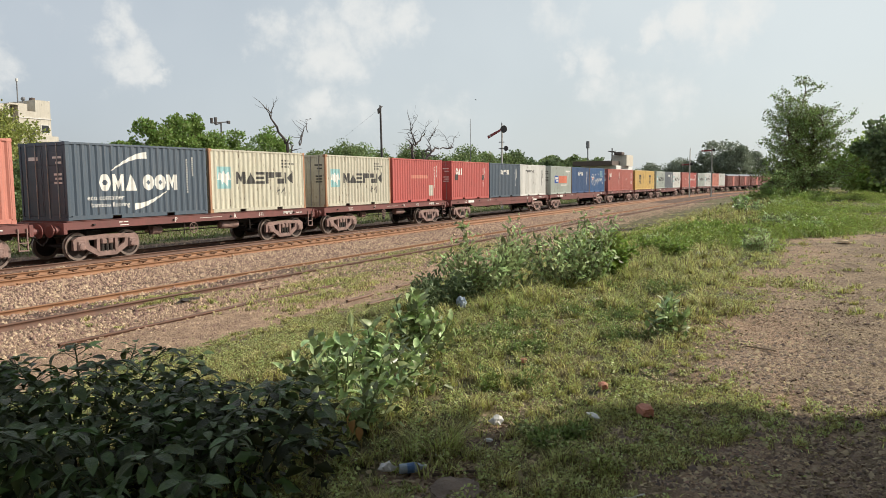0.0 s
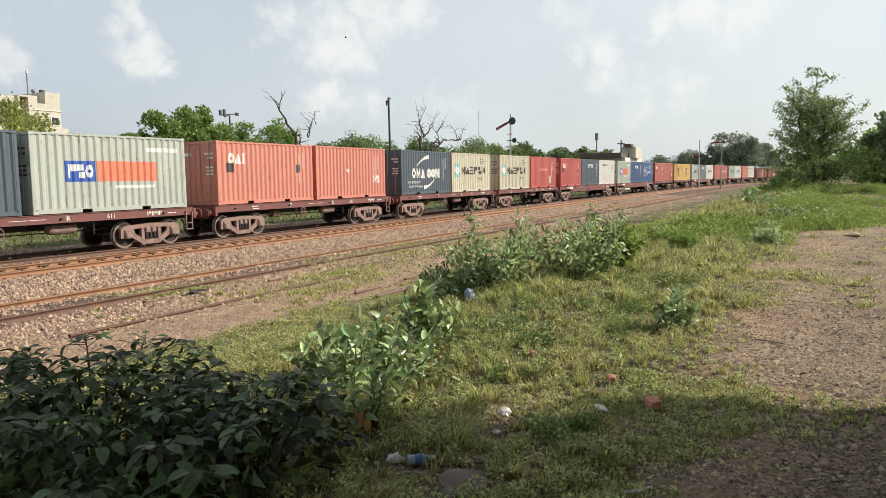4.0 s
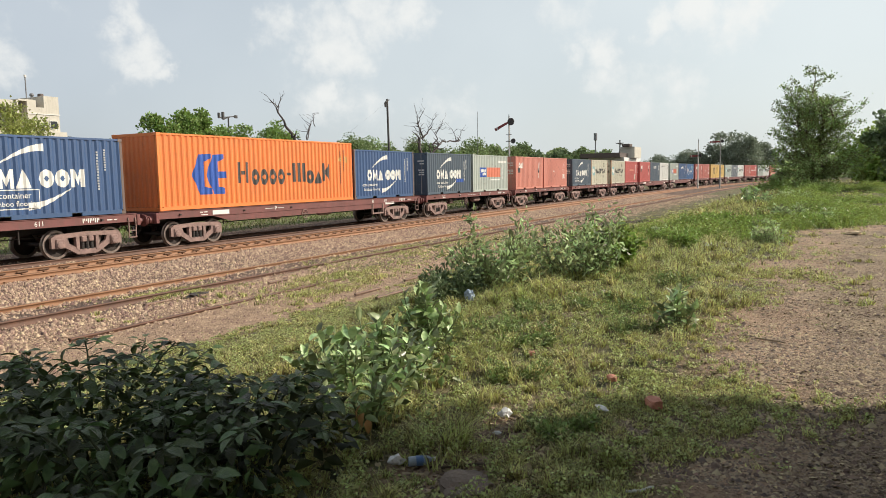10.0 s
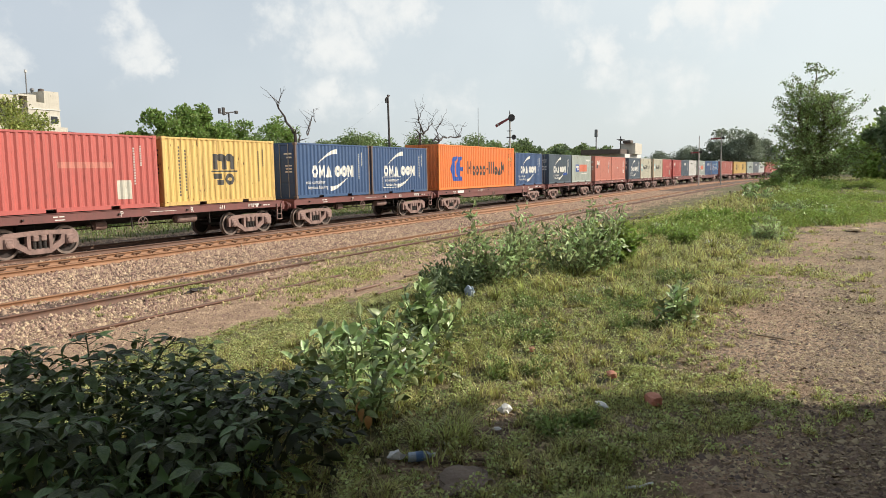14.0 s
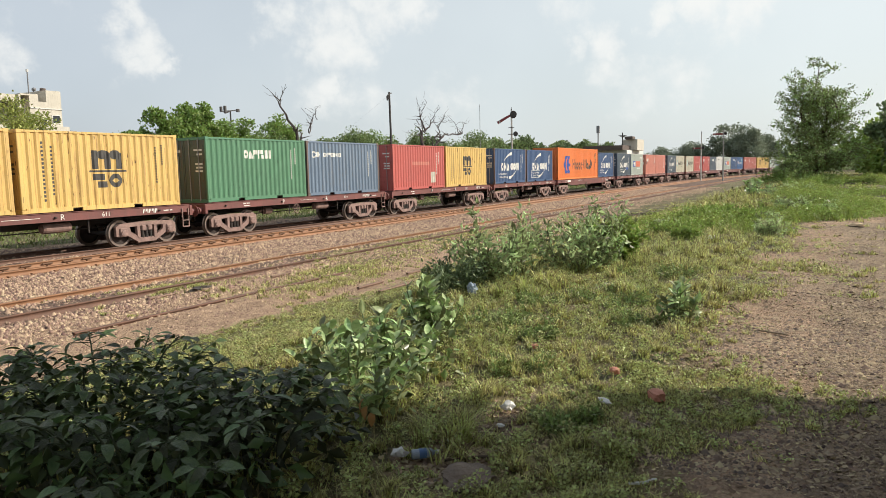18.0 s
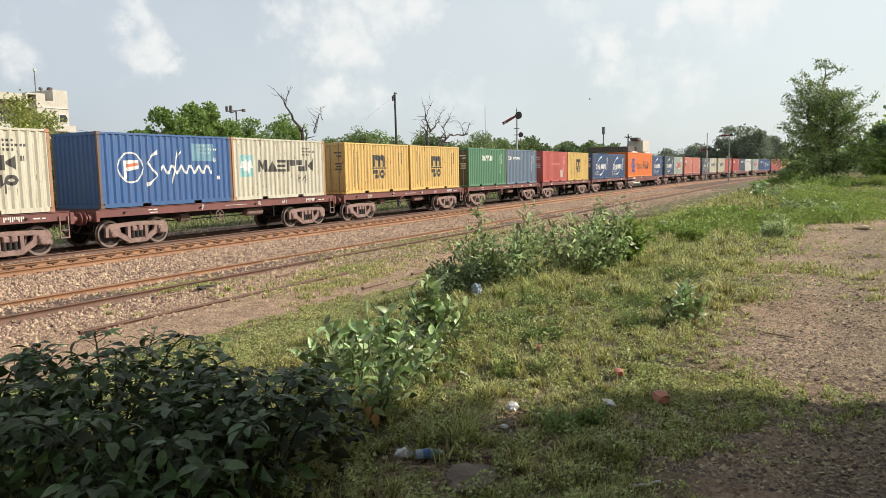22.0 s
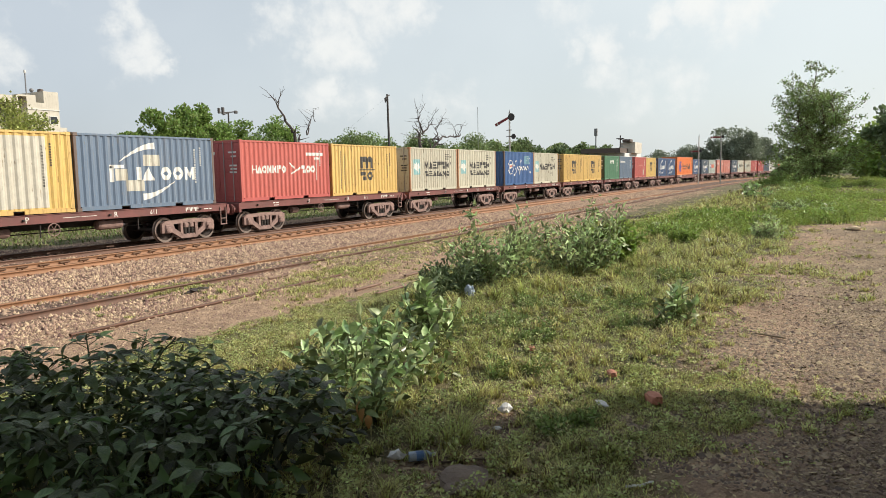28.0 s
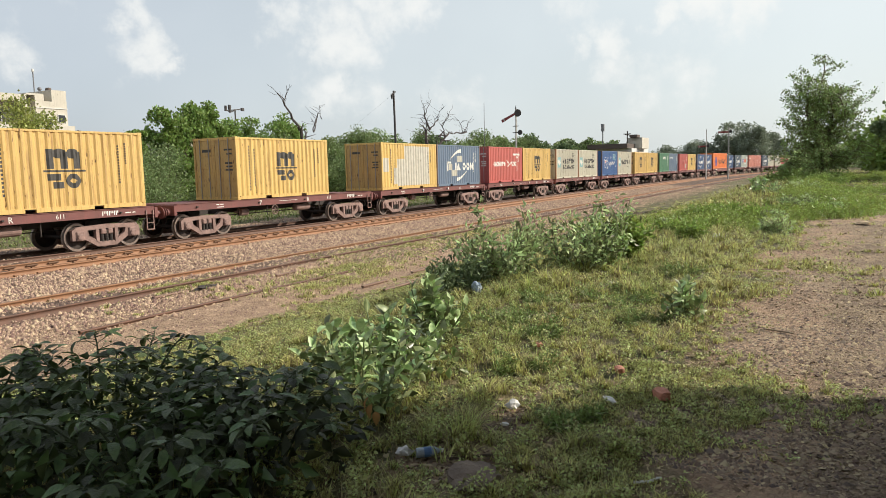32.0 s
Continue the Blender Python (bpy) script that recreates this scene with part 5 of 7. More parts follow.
def covered_wagon():
    """A brown covered goods wagon with ribbed sides and a curved roof, centred on its origin."""
    v = thing("covered_wagon", "brown ribbed covered goods wagon near the locomotive", "goods wagon", group="wagons of the train")
    L = 11.6
    part("body", boxes((-L / 2, L / 2, -1.4, 1.4, 1.15, 3.5)), PAINT["brown"], v)
    bm = bmesh.new()
    out = [(-1.45, 3.48), (1.45, 3.48), (1.3, 3.66), (0.8, 3.84), (0, 3.92), (-0.8, 3.84), (-1.3, 3.66)]
    a = [bm.verts.new((-L / 2 - 0.05, y, z)) for y, z in out]
    b = [bm.verts.new((L / 2 + 0.05, y, z)) for y, z in out]
    bm.faces.new(a), bm.faces.new(b[::-1])
    for i in range(len(out)):
        bm.faces.new((a[i], b[i], b[(i + 1) % len(out)], a[(i + 1) % len(out)]))
    part("roof", bm, PAINT["dkgrey"], v)
    for i in range(13):
        x = -L / 2 + 0.1 + i * (L - 0.2) / 12
        part("rib", boxes((x - 0.05, x + 0.05, -1.46, -1.4, 1.15, 3.48)), PAINT["brown"], v)
    part("sliding_door", boxes((-0.9, 0.9, -1.49, -1.43, 1.2, 3.3)), PAINT["brick"], v)
    part("underframe", boxes((-L / 2 - 0.1, L / 2 + 0.1, -1.2, 1.2, 0.95, 1.14)), M_UNDER, v)
    for x in (-3.9, 3.9):
        bogie(v, x)
    return v


def locomotive():
    v = thing("diesel_locomotive", "dark diesel locomotive at the head of the train", "locomotive")
    part("hood", boxes((-8.6, 4.6, -1.0, 1.0, 1.4, 3.7), bevel=0.12), M_LOCO, v)
    cab = part("cab", boxes((4.6, 7.4, -1.5, 1.5, 1.4, 4.0), bevel=0.12), M_LOCO, v)
    part("window", boxes((5.0, 5.8, -1.515, -1.49, 2.6, 3.4), (6.2, 7.0, -1.515, -1.49, 2.6, 3.4)), M_GLASS, cab)
    part("rear_window", boxes((4.585, 4.61, -1.35, -1.05, 2.7, 3.5), (4.585, 4.61, 1.05, 1.35, 2.7, 3.5)), M_GLASS, cab)
    part("short_hood", boxes((7.4, 9.0, -1.0, 1.0, 1.4, 3.2), bevel=0.12), M_LOCO, v)
    part("frame", boxes((-9.2, 9.2, -1.45, 1.45, 1.1, 1.4), bevel=0.03), PAINT["yellow"], v)
    part("fuel_tank", boxes((-2.2, 2.2, -1.3, 1.3, 0.35, 1.1), bevel=0.15), M_UNDER, v)
    part("handrail", rods(*[((x, -1.42, 1.4), (x, -1.42, 2.4), 0.02) for x in np.linspace(-8.8, 4.2, 8)], ((-8.8, -1.42, 2.4), (4.2, -1.42, 2.4), 0.02)), M_BOGIE, v)
    for x in (-6.0, 6.0):
        bogie(v, x)
    return v


cw = covered_wagon()
MOVING.append((cw, 177.2, 0.0))
for s in (190.0, 202.8, 215.6):
    MOVING.append((copy_thing(cw, Matrix.Identity(4)), s, 0.0))
MOVING.append((locomotive(), 232.3, 0.0))


# ---- buildings, masts and signals ----
def wall_behind():
    """An unseen plain house, added behind the camera to lay shade over the foreground."""
    w = thing("house_behind", "unseen plain house added behind the viewer to cast shade", "house", kind="structure")
    part("wall", boxes((-16, 8.98, -12.0, -4.1, -0.3, 10.8)), M_CONCRETE, w)
    part("roof_edge", boxes((-16.2, 9.13, -12.2, -3.95, 10.8, 11.05)), M_CONCRETE, w)


wall_behind()


def flats():
    """The cream block of flats beyond the trees, with its stair tower and roof mast."""
    b = thing("apartment_building", "cream rendered block of flats with small dark windows", "building")
    def win(par, x0, x1, z0, z1, y):
        f = part("window", boxes((x0 - 0.06, x1 + 0.06, y - 0.06, y - 0.012, z0 - 0.06, z0), (x0 - 0.06, x1 + 0.06, y - 0.06, y - 0.012, z1, z1 + 0.06), (x0 - 0.06, x0, y - 0.06, y - 0.012, z0, z1), (x1, x1 + 0.06, y - 0.06, y - 0.012, z0, z1)), M_WALLWHITE, par)
        part("pane", boxes((x0, x1, y - 0.03, y - 0.012, z0, z1)), M_GLASS, f)
    part("wall", boxes((30, 42.7, 71.2, 84, -1, 9.75)), M_CONCRETE, b)
    part("roof_slab", boxes((30, 42.75, 69.2, 84.1, 9.25, 9.42)), M_CONCRETE, b)
    part("parapet", boxes((30, 42.3, 69.2, 69.4, 9.42, 9.92)), M_CONCRETE, b)
    part("balcony_slab", boxes((30, 42.6, 69.3, 71.2, 6.2, 6.35), (30, 42.6, 69.3, 69.45, 6.35, 7.2)), M_CONCRETE, b)
    part("porch", boxes((42.76, 42.95, 69.4, 72, 6.4, 10.0), (42.95, 43.9, 69.4, 72, 9.95, 10.1), (42.95, 43.9, 71.9, 72, 6.4, 9.95)), M_CONCRETE, b)
    part("wall", boxes((42.96, 43.9, 70.2, 71.9, 6.4, 9.1)), M_CONCRETE, b)
    tower = part("stair_tower", boxes((43.92, 44.85, 69.6, 77, -1, 10.15), (45.68, 47.25, 69.6, 77, -1, 10.62), (44.85, 45.68, 69.6, 77, -1, 9.45), (44.85, 45.68, 71.2, 77, 9.45, 10.3)), M_CONCRETE, b)
    part("parapet", boxes((43.92, 47.3, 69.52, 69.6, 8.75, 8.83)), M_WALLWHITE, tower)
    win(tower, 46.2, 46.95, 7.40, 8.15, 69.6)
    win(tower, 45.15, 45.58, 7.0, 7.75, 69.6)
    win(tower, 44.2, 44.6, 5.2, 6.2, 69.6)
    win(tower, 46.2, 46.95, 4.6, 5.4, 69.6)
    win(b, 37.4, 38.6, 6.9, 8.3, 71.2)
    win(b, 40.2, 41.4, 6.9, 8.3, 71.2)
    part("ledge", boxes((45.0, 47.5, 68.9, 69.58, 6.45, 7.05)), M_CONCRETE, b)
    part("ledge", boxes((45.0, 47.9, 68.7, 69.58, 3.2, 3.8)), M_WALLWHITE, b)
    tank = bmesh.new()
    lathe(tank, [(0.02, 10.95), (0.26, 10.9), (0.30, 10.62), (0.02, 10.62)], (46.05, 70.6, 0), "z", 14)
    part("roof_tank", tank, M_ROOFDK, b)
    part("dish", rods(((45.2, 70.9, 10.3), (45.25, 70.8, 10.75), 0.04), ((45.25, 70.8, 10.75), (45.1, 70.6, 10.8), 0.22, 0.05)), M_MAST, b)
    part("mast", rods(((44.45, 70.4, 10.1), (44.45, 70.4, 12.35), 0.06)), M_MAST, b)
    part("mast_lamp", rods(((44.45, 70.4, 12.35), (44.45, 70.4, 12.62), 0.12)), M_WALLWHITE, b)


flats()


def halt():
    """A small white station building with a flat dark-edged roof, partly behind the train."""
    b = thing("station_building", "small white trackside building with flat dark roof", "building")
    part("wall", boxes((124, 136, 31.2, 37.5, -1, 4.6)), M_WALLWHITE, b)
    part("roof", boxes((122.6, 137, 31.6, 38.5, 4.6, 5.4)), M_ROOFDK, b)
    part("upper_room", boxes((128, 133, 30.4, 32.9, 4.6, 6.5)), M_CONCRETE, b)
    part("roof_tank", boxes((127, 129, 31.0, 32.4, 6.5, 7.0), bevel=0.1), M_ROOFDK, b)


halt()


def warehouse():
    """Low pale roofs half hidden among the trees."""
    b = thing("shed", "low pale-roofed shed among the trees", "building")
    part("wall", boxes((43, 55, 50.5, 58, -1, 5.0)), M_CONCRETE, b)
    part("roof", boxes((42.6, 55.4, 50.1, 58.4, 5.0, 5.5)), M_WALLWHITE, b)


warehouse()


def signal(label, x, y, base, top, tilt, drop=0.55, reach=0.68, post=M_POLEWH, second=True):
    """A semaphore signal: lattice-thin post, tilted arm with a round spectacle, small lower disc, ladder."""
    s = thing("semaphore_signal", label, "signal")
    part("post", rods(((x, y, base), (x, y, top), 0.11, 0.075)), post, s)
    part("finial", rods(((x, y, top), (x, y, top + 0.35), 0.07, 0.01)), M_POLE, s)
    z = top - drop
    # the arm stands square to the line
    bm = bmesh.new()
    prism(bm, [(-2.25, -0.12), (0.1, -0.09), (0.1, 0.09), (-2.25, 0.14)], -0.03, 0.03)
    a = part("arm", bm, M_SIGRED, s, "red signal arm", Matrix.Translation((x - 0.18, y + 0.1, z)) @ Matrix.Rotation(radians(-90), 4, "Z") @ Matrix.Rotation(radians(-tilt), 4, "Y") @ Matrix.Diagonal((reach, 1, 1.15, 1)))
    part("arm_stripe", boxes((-1.92, -1.74, -0.036, 0.036, -0.12, 0.14)), M_POLEWH, a)
    k = 1.0 if second else 0.62
    sp = bmesh.new()
    lathe(sp, [(0.34 * k, -0.05), (0.38 * k, 0), (0.34 * k, 0.05)], (x - 0.18, y - 0.28, z + 0.1 * k), "x", 20)
    part("spectacle", sp, M_POLE, s)
    if second:
        d = bmesh.new()
        lathe(d, [(0.24, -0.04), (0.26, 0), (0.24, 0.04)], (x - 0.15, y - 0.5, z - 1.85), "x", 16)
        part("lower_disc", d, M_POLE, s)
        part("lower_arm", rods(((x - 0.12, y + 0.3, z - 1.85), (x - 0.12, y - 0.5, z - 1.85), 0.04), ((x - 0.12, y + 0.28, z - 1.2), (x - 0.12, y - 0.32, z - 1.2), 0.035)), M_POLE, s)
    part("ladder", rods(*[((x + 0.25, y + 0.1, base + 0.4 + 0.35 * k), (x + 0.45, y + 0.1, base + 0.4 + 0.35 * k), 0.012) for k in range(int((top - base - 1) / 0.35))], ((x + 0.25, y + 0.1, base), (x + 0.25, y + 0.1, top - 0.6), 0.016), ((x + 0.45, y + 0.1, base), (x + 0.45, y + 0.1, top - 0.6), 0.016), sides=5), M_POLE, s)
    return s


signal("white semaphore signal post with tilted red arm", 68.6, 29.0, -0.9, 7.7, 26)
signal("tall signal post with level red arm beside the track", 118.2, 15.0, -0.75, 7.1, 1, 0.7, 0.62, M_DULL, False)
signal("thin white signal post with a low arm beside the track", 120.0, 18.5, -0.7, 6.7, 2, 2.3, 0.5, M_POLEWH, False)


def poles():
    p = thing("utility_pole", "dark iron utility pole with lamp bracket", "pole")
    part("post", rods(((47.4, 30, -0.9), (47.22, 30, 7.8), 0.10, 0.075)), M_POLE, p)
    part("bracket", rods(((47.0, 30, 7.55), (47.5, 30, 7.75), 0.05), ((47.0, 29.9, 7.3), (47.25, 30, 7.2), 0.05)), M_POLE, p)
    part("insulator", rods(((46.95, 30, 7.5), (46.95, 30, 7.15), 0.09, 0.06)), M_POLE, p)
    q = thing("lamp_mast", "dark lamp mast with crossed floodlights above the trees", "lamp post")
    part("post", rods(((50.9, 50, -0.9), (50.9, 50, 7.75), 0.07)), M_POLE, q)
    part("crossbar", rods(((49.8, 50, 7.65), (51.9, 50, 7.9), 0.05), ((50.2, 50, 7.5), (51.1, 50, 7.8), 0.05)), M_POLE, q)
    part("lamp_head", boxes((49.62, 49.85, 49.9, 50.1, 7.6, 8.1), bevel=0.03), M_POLE, q)
    part("lamp_head", boxes((50.1, 50.36, 49.9, 50.1, 7.55, 8.2), bevel=0.03), M_POLE, q)
    part("lamp_head", boxes((51.7, 52.05, 49.9, 50.1, 7.72, 8.0), bevel=0.03), M_POLE, q)
    m = thing("radio_mast", "thin distant radio mast", "mast")
    part("post", rods(((90, 42.7, -0.9), (90, 42.7, 10.6), 0.05, 0.03)), M_MAST, m)
    w = thing("water_tower", "slender distant tower with square head", "tower")
    part("post", rods(((150, 43.8, -0.9), (150, 43.8, 9.0), 0.13)), M_MAST, w)
    part("head", boxes((149.7, 150.3, 43.5, 44.1, 8.9, 10.4), bevel=0.05), M_MAST, w)
    c = thing("power_pole", "distant power pole with crossarm", "pole")
    part("post", rods(((170, 43.8, -0.9), (170, 43.8, 9.7), 0.2, 0.14)), M_POLE, c)
    part("crossarm", boxes((168.4, 171.6, 43.7, 43.9, 8.7, 8.9), (169.4, 170.6, 43.0, 44.6, 8.9, 9.05)), M_POLE, c)
    bm = bmesh.new()
    a, b = Vector((47.6, 70.5, 6.9)), Vector((62, 55, 6.1))
    far = thing("overhead_cable", "thin overhead cable sagging over the trees", "cable")
    for k in range(12):
        u, v = a.lerp(b, k / 12), a.lerp(b, (k + 1) / 12)
        u = u - Vector((0, 0, math.sin(math.pi * k / 12)))
        v = v - Vector((0, 0, math.sin(math.pi * (k + 1) / 12)))
        rod(bm, u, v, 0.018, sides=4)
    part("cable", bm, M_POLE, far)
    stay = thing("stay_wire", "thin wire running down from the utility pole", "cable")
    part("wire", rods(((47.24, 30, 7.6), (57.4, 41.2, 6.0), 0.004), sides=4), M_MAST, stay)


poles()


# ---- litter and stones in the foreground ----
def lump(name, label, category, x, y, size, flat, material, seed, sub=2, rugged=0.75):
    """An uneven lump resting on the ground."""
    rng = random.Random(seed)
    bm = bmesh.new()
    bmesh.ops.create_icosphere(bm, subdivisions=sub, radius=1)
    for v in bm.verts:
        k = 1 + rugged * noise.noise(v.co * 1.7 + Vector((seed, 0, 0))) + rng.uniform(-0.3, 0.3) * rugged
        v.co = Vector((v.co.x * size[0] * k, v.co.y * size[1] * k, max(v.co.z * size[2] * k, -size[2] * flat)))
    ob = part(name, bm, material, None)
    ob.matrix_basis = Matrix.Translation((x, y, ground_z(x, y) + size[2] * flat + 0.03)) @ Matrix.Rotation(rng.uniform(0, 3), 4, "Z")
    return tagged(ob, label, category)


def broken_brick(x, y, s, seed, label):
    rng = random.Random(seed)
    bm = boxes((-s, s, -s * 0.6, s * 0.6, 0, s * 0.8))
    bmesh.ops.subdivide_edges(bm, edges=bm.edges[:], cuts=3, use_grid_fill=True)
    for v in bm.verts:
        k = (abs(v.co.x) / s) ** 2 + (abs(v.co.y) / (s * 0.6)) ** 2
        v.co.z *= 1 - 0.16 * k
        v.co.xy *= 1 - 0.10 * max(0, k - 0.8)
        v.co += Vector([rng.uniform(-1, 1) * s * 0.07 for _ in range(3)])
        v.co.x -= max(0, v.co.x - s * 0.5) * 0.4 * (1 if v.co.y > 0 else 0.1)
    ob = part("broken_brick", bm, M_BRICK, None)
    ob.matrix_basis = Matrix.Translation((x, y, ground_z(x, y) + 0.035)) @ Matrix.Rotation(rng.uniform(0.3, 0.8), 4, "Z")
    return tagged(ob, label, "brick")


broken_brick(5.47, 1.14, 0.085, 2, "broken red brick lying in short grass")
broken_brick(6.05, 1.62, 0.06, 5, "small broken brick piece in the grass")
broken_brick(6.55, 2.55, 0.05, 9, "small broken brick piece in the grass")
lump("flat_stone", "flat brown stone bedded in soil", "stone", 3.42, 1.72, (0.20, 0.15, 0.055), 0.3, M_ROCK, 3, 3, 0.35)
lump("crumpled_paper", "crumpled white paper lying in grass", "litter", 4.72, 2.05, (0.04, 0.036, 0.045), 0.5, M_LITTER, 7)
lump("crumpled_paper", "small crumpled white scrap by the bottle", "litter", 3.57, 2.27, (0.045, 0.035, 0.035), 0.5, M_LITTER, 8)
lump("paper_scrap", "flat white paper scrap in grass", "litter", 5.21, 1.47, (0.07, 0.03, 0.018), 0.5, M_LITTER, 11)
lump("paper_scrap", "small pale scrap on bare soil", "litter", 4.35, 1.95, (0.03, 0.02, 0.012), 0.5, M_LITTER, 12)
lump("paper_scrap", "pale scrap lying beyond the bush", "litter", 17.5, 2.4, (0.22, 0.12, 0.05), 0.4, M_LITTER, 13)
lump("pale_stone", "pale flat stone at the edge of the path", "stone", 22.3, -0.6, (0.26, 0.16, 0.05), 0.3, M_STONE, 14)
lump("scrap_heap", "dark rusty scrap lying between the old rails", "scrap", 11.75, 12.75, (0.32, 0.10, 0.05), 0.5, M_UNDER, 16)
lump("grey_bundle", "grey cloth bundle at the foot of the shrub", "litter", 9.6, 4.72, (0.085, 0.07, 0.11), 0.5, M_PLASTIC, 15, 3, 0.4)


def bottle():
    b = thing("plastic_bottle", "crushed clear plastic bottle with blue label", "bottle", pose(3.63, 2.14, ground_z(3.63, 2.14) + 0.05, 0, 0, -48) @ Matrix.Scale(0.85, 4))
    bm = bmesh.new()
    lathe(bm, [(0.012, -0.085), (0.034, -0.082), (0.036, -0.05), (0.033, 0.0), (0.036, 0.035), (0.030, 0.06), (0.013, 0.085), (0.013, 0.10)], (0, 0, 0), "x", 16)
    part("body", bm, M_PLASTIC, b)
    bm = bmesh.new()
    lathe(bm, [(0.0365, -0.03), (0.0362, 0.0), (0.0372, 0.022)], (0, 0, 0), "x", 16)
    part("label_band", bm, M_LABEL, b, "blue label")
    bm = bmesh.new()
    lathe(bm, [(0.015, 0.10), (0.015, 0.118)], (0, 0, 0), "x", 10)
    part("cap", bm, M_LITTER, b)
    c = thing("paper_cup", "white cup with shaded mouth lying on its side", "cup", pose(3.89, 2.09, ground_z(3.89, 2.09) + 0.04, 0, 0, 160) @ Matrix.Scale(0.8, 4))
    bm = bmesh.new()
    lathe(bm, [(0.03, -0.045), (0.042, 0.045), (0.045, 0.045), (0.045, 0.05), (0.038, 0.05), (0.027, -0.03)], (0, 0, 0), "x", 18)
    part("body", bm, M_LITTER, c)
    # dark disc across the mouth stands for the shade inside the cup
    bm = bmesh.new()
    lathe(bm, [(0.036, 0.028), (0.036, 0.034)], (0, 0, 0), "x", 16)
    part("dark_inside", bm, M_UNDER, c)


bottle()


def sticks():
    rng = random.Random(8)
    for x, y, l, a, mat, label in ((3.96, 0.89, 0.16, -0.75, M_LITTER, "pale broken stick on the ground"), (3.28, 1.95, 0.75, -0.6, M_TWIG, "long dry brown twig on the ground"), (3.75, 1.9, 0.3, -0.9, M_BARK, "short dark stick on bare soil"),
                                   (9.3, 1.0, 0.4, 0.4, M_TWIG, "dry twig at the edge of the path"), (13.0, 0.3, 0.6, 0.2, M_TWIG, "dry twig on the gravel path"), (8.2, 0.5, 0.35, 1.0, M_TWIG, "dry twig in short grass")):
        bm = bmesh.new()
        pts = [Vector((x + math.cos(a) * l * (k / 4 - 0.5) + rng.uniform(-0.015, 0.015), y + math.sin(a) * l * (k / 4 - 0.5) + rng.uniform(-0.015, 0.015), 0)) for k in range(5)]
        for p in pts:
            p.z = ground_z(p.x, p.y) + 0.02
        for u, v in zip(pts, pts[1:]):
            rod(bm, u, v, 0.010, 0.008, sides=6)
        tagged(part("stick", bm, mat, None), label, "stick")


sticks()


# ---- plants ----
def leaf_cloud(P, N, size, rng, fold=0.25, aspect=0.45, jitter=0.4):
    """Folded four-cornered leaves at places P, pointing along N; returns corners and faces."""
    n = len(P)
    d = N + rng.normal(0, jitter, (n, 3))
    d /= np.linalg.norm(d, axis=1)[:, None] + 1e-9
    r = rng.normal(0, 1, (n, 3))
    s = np.cross(d, r)
    s /= np.linalg.norm(s, axis=1)[:, None] + 1e-9
    u = np.cross(s, d)
    L = (size * rng.uniform(0.6, 1.35, n))[:, None]
    tip, side, lift = d * L, s * L * aspect, u * L * fold
    V = np.stack([P, P + tip * 0.45 + side + lift, P + tip, P + tip * 0.45 - side + lift], 1)
    F = np.array([(0, 1, 2), (0, 2, 3)])
    return V.reshape(-1, 3), (F[None] + 4 * np.arange(n)[:, None, None]).reshape(-1, 3)


def limb(bm, a, b, r0, r1, rng, bends=4, wild=0.12, sides=7):
    """A crooked tapering branch; returns its points."""
    a, b = Vector(a), Vector(b)
    pts = [a.lerp(b, k / bends) + (Vector(rng.normal(0, wild * (b - a).length / bends, 3)) if 0 < k < bends else Vector()) for k in range(bends + 1)]
    for k, (u, v) in enumerate(zip(pts, pts[1:])):
        rod(bm, u, v, r0 + (r1 - r0) * k / bends, r0 + (r1 - r0) * (k + 1) / bends, sides=sides)
    return pts


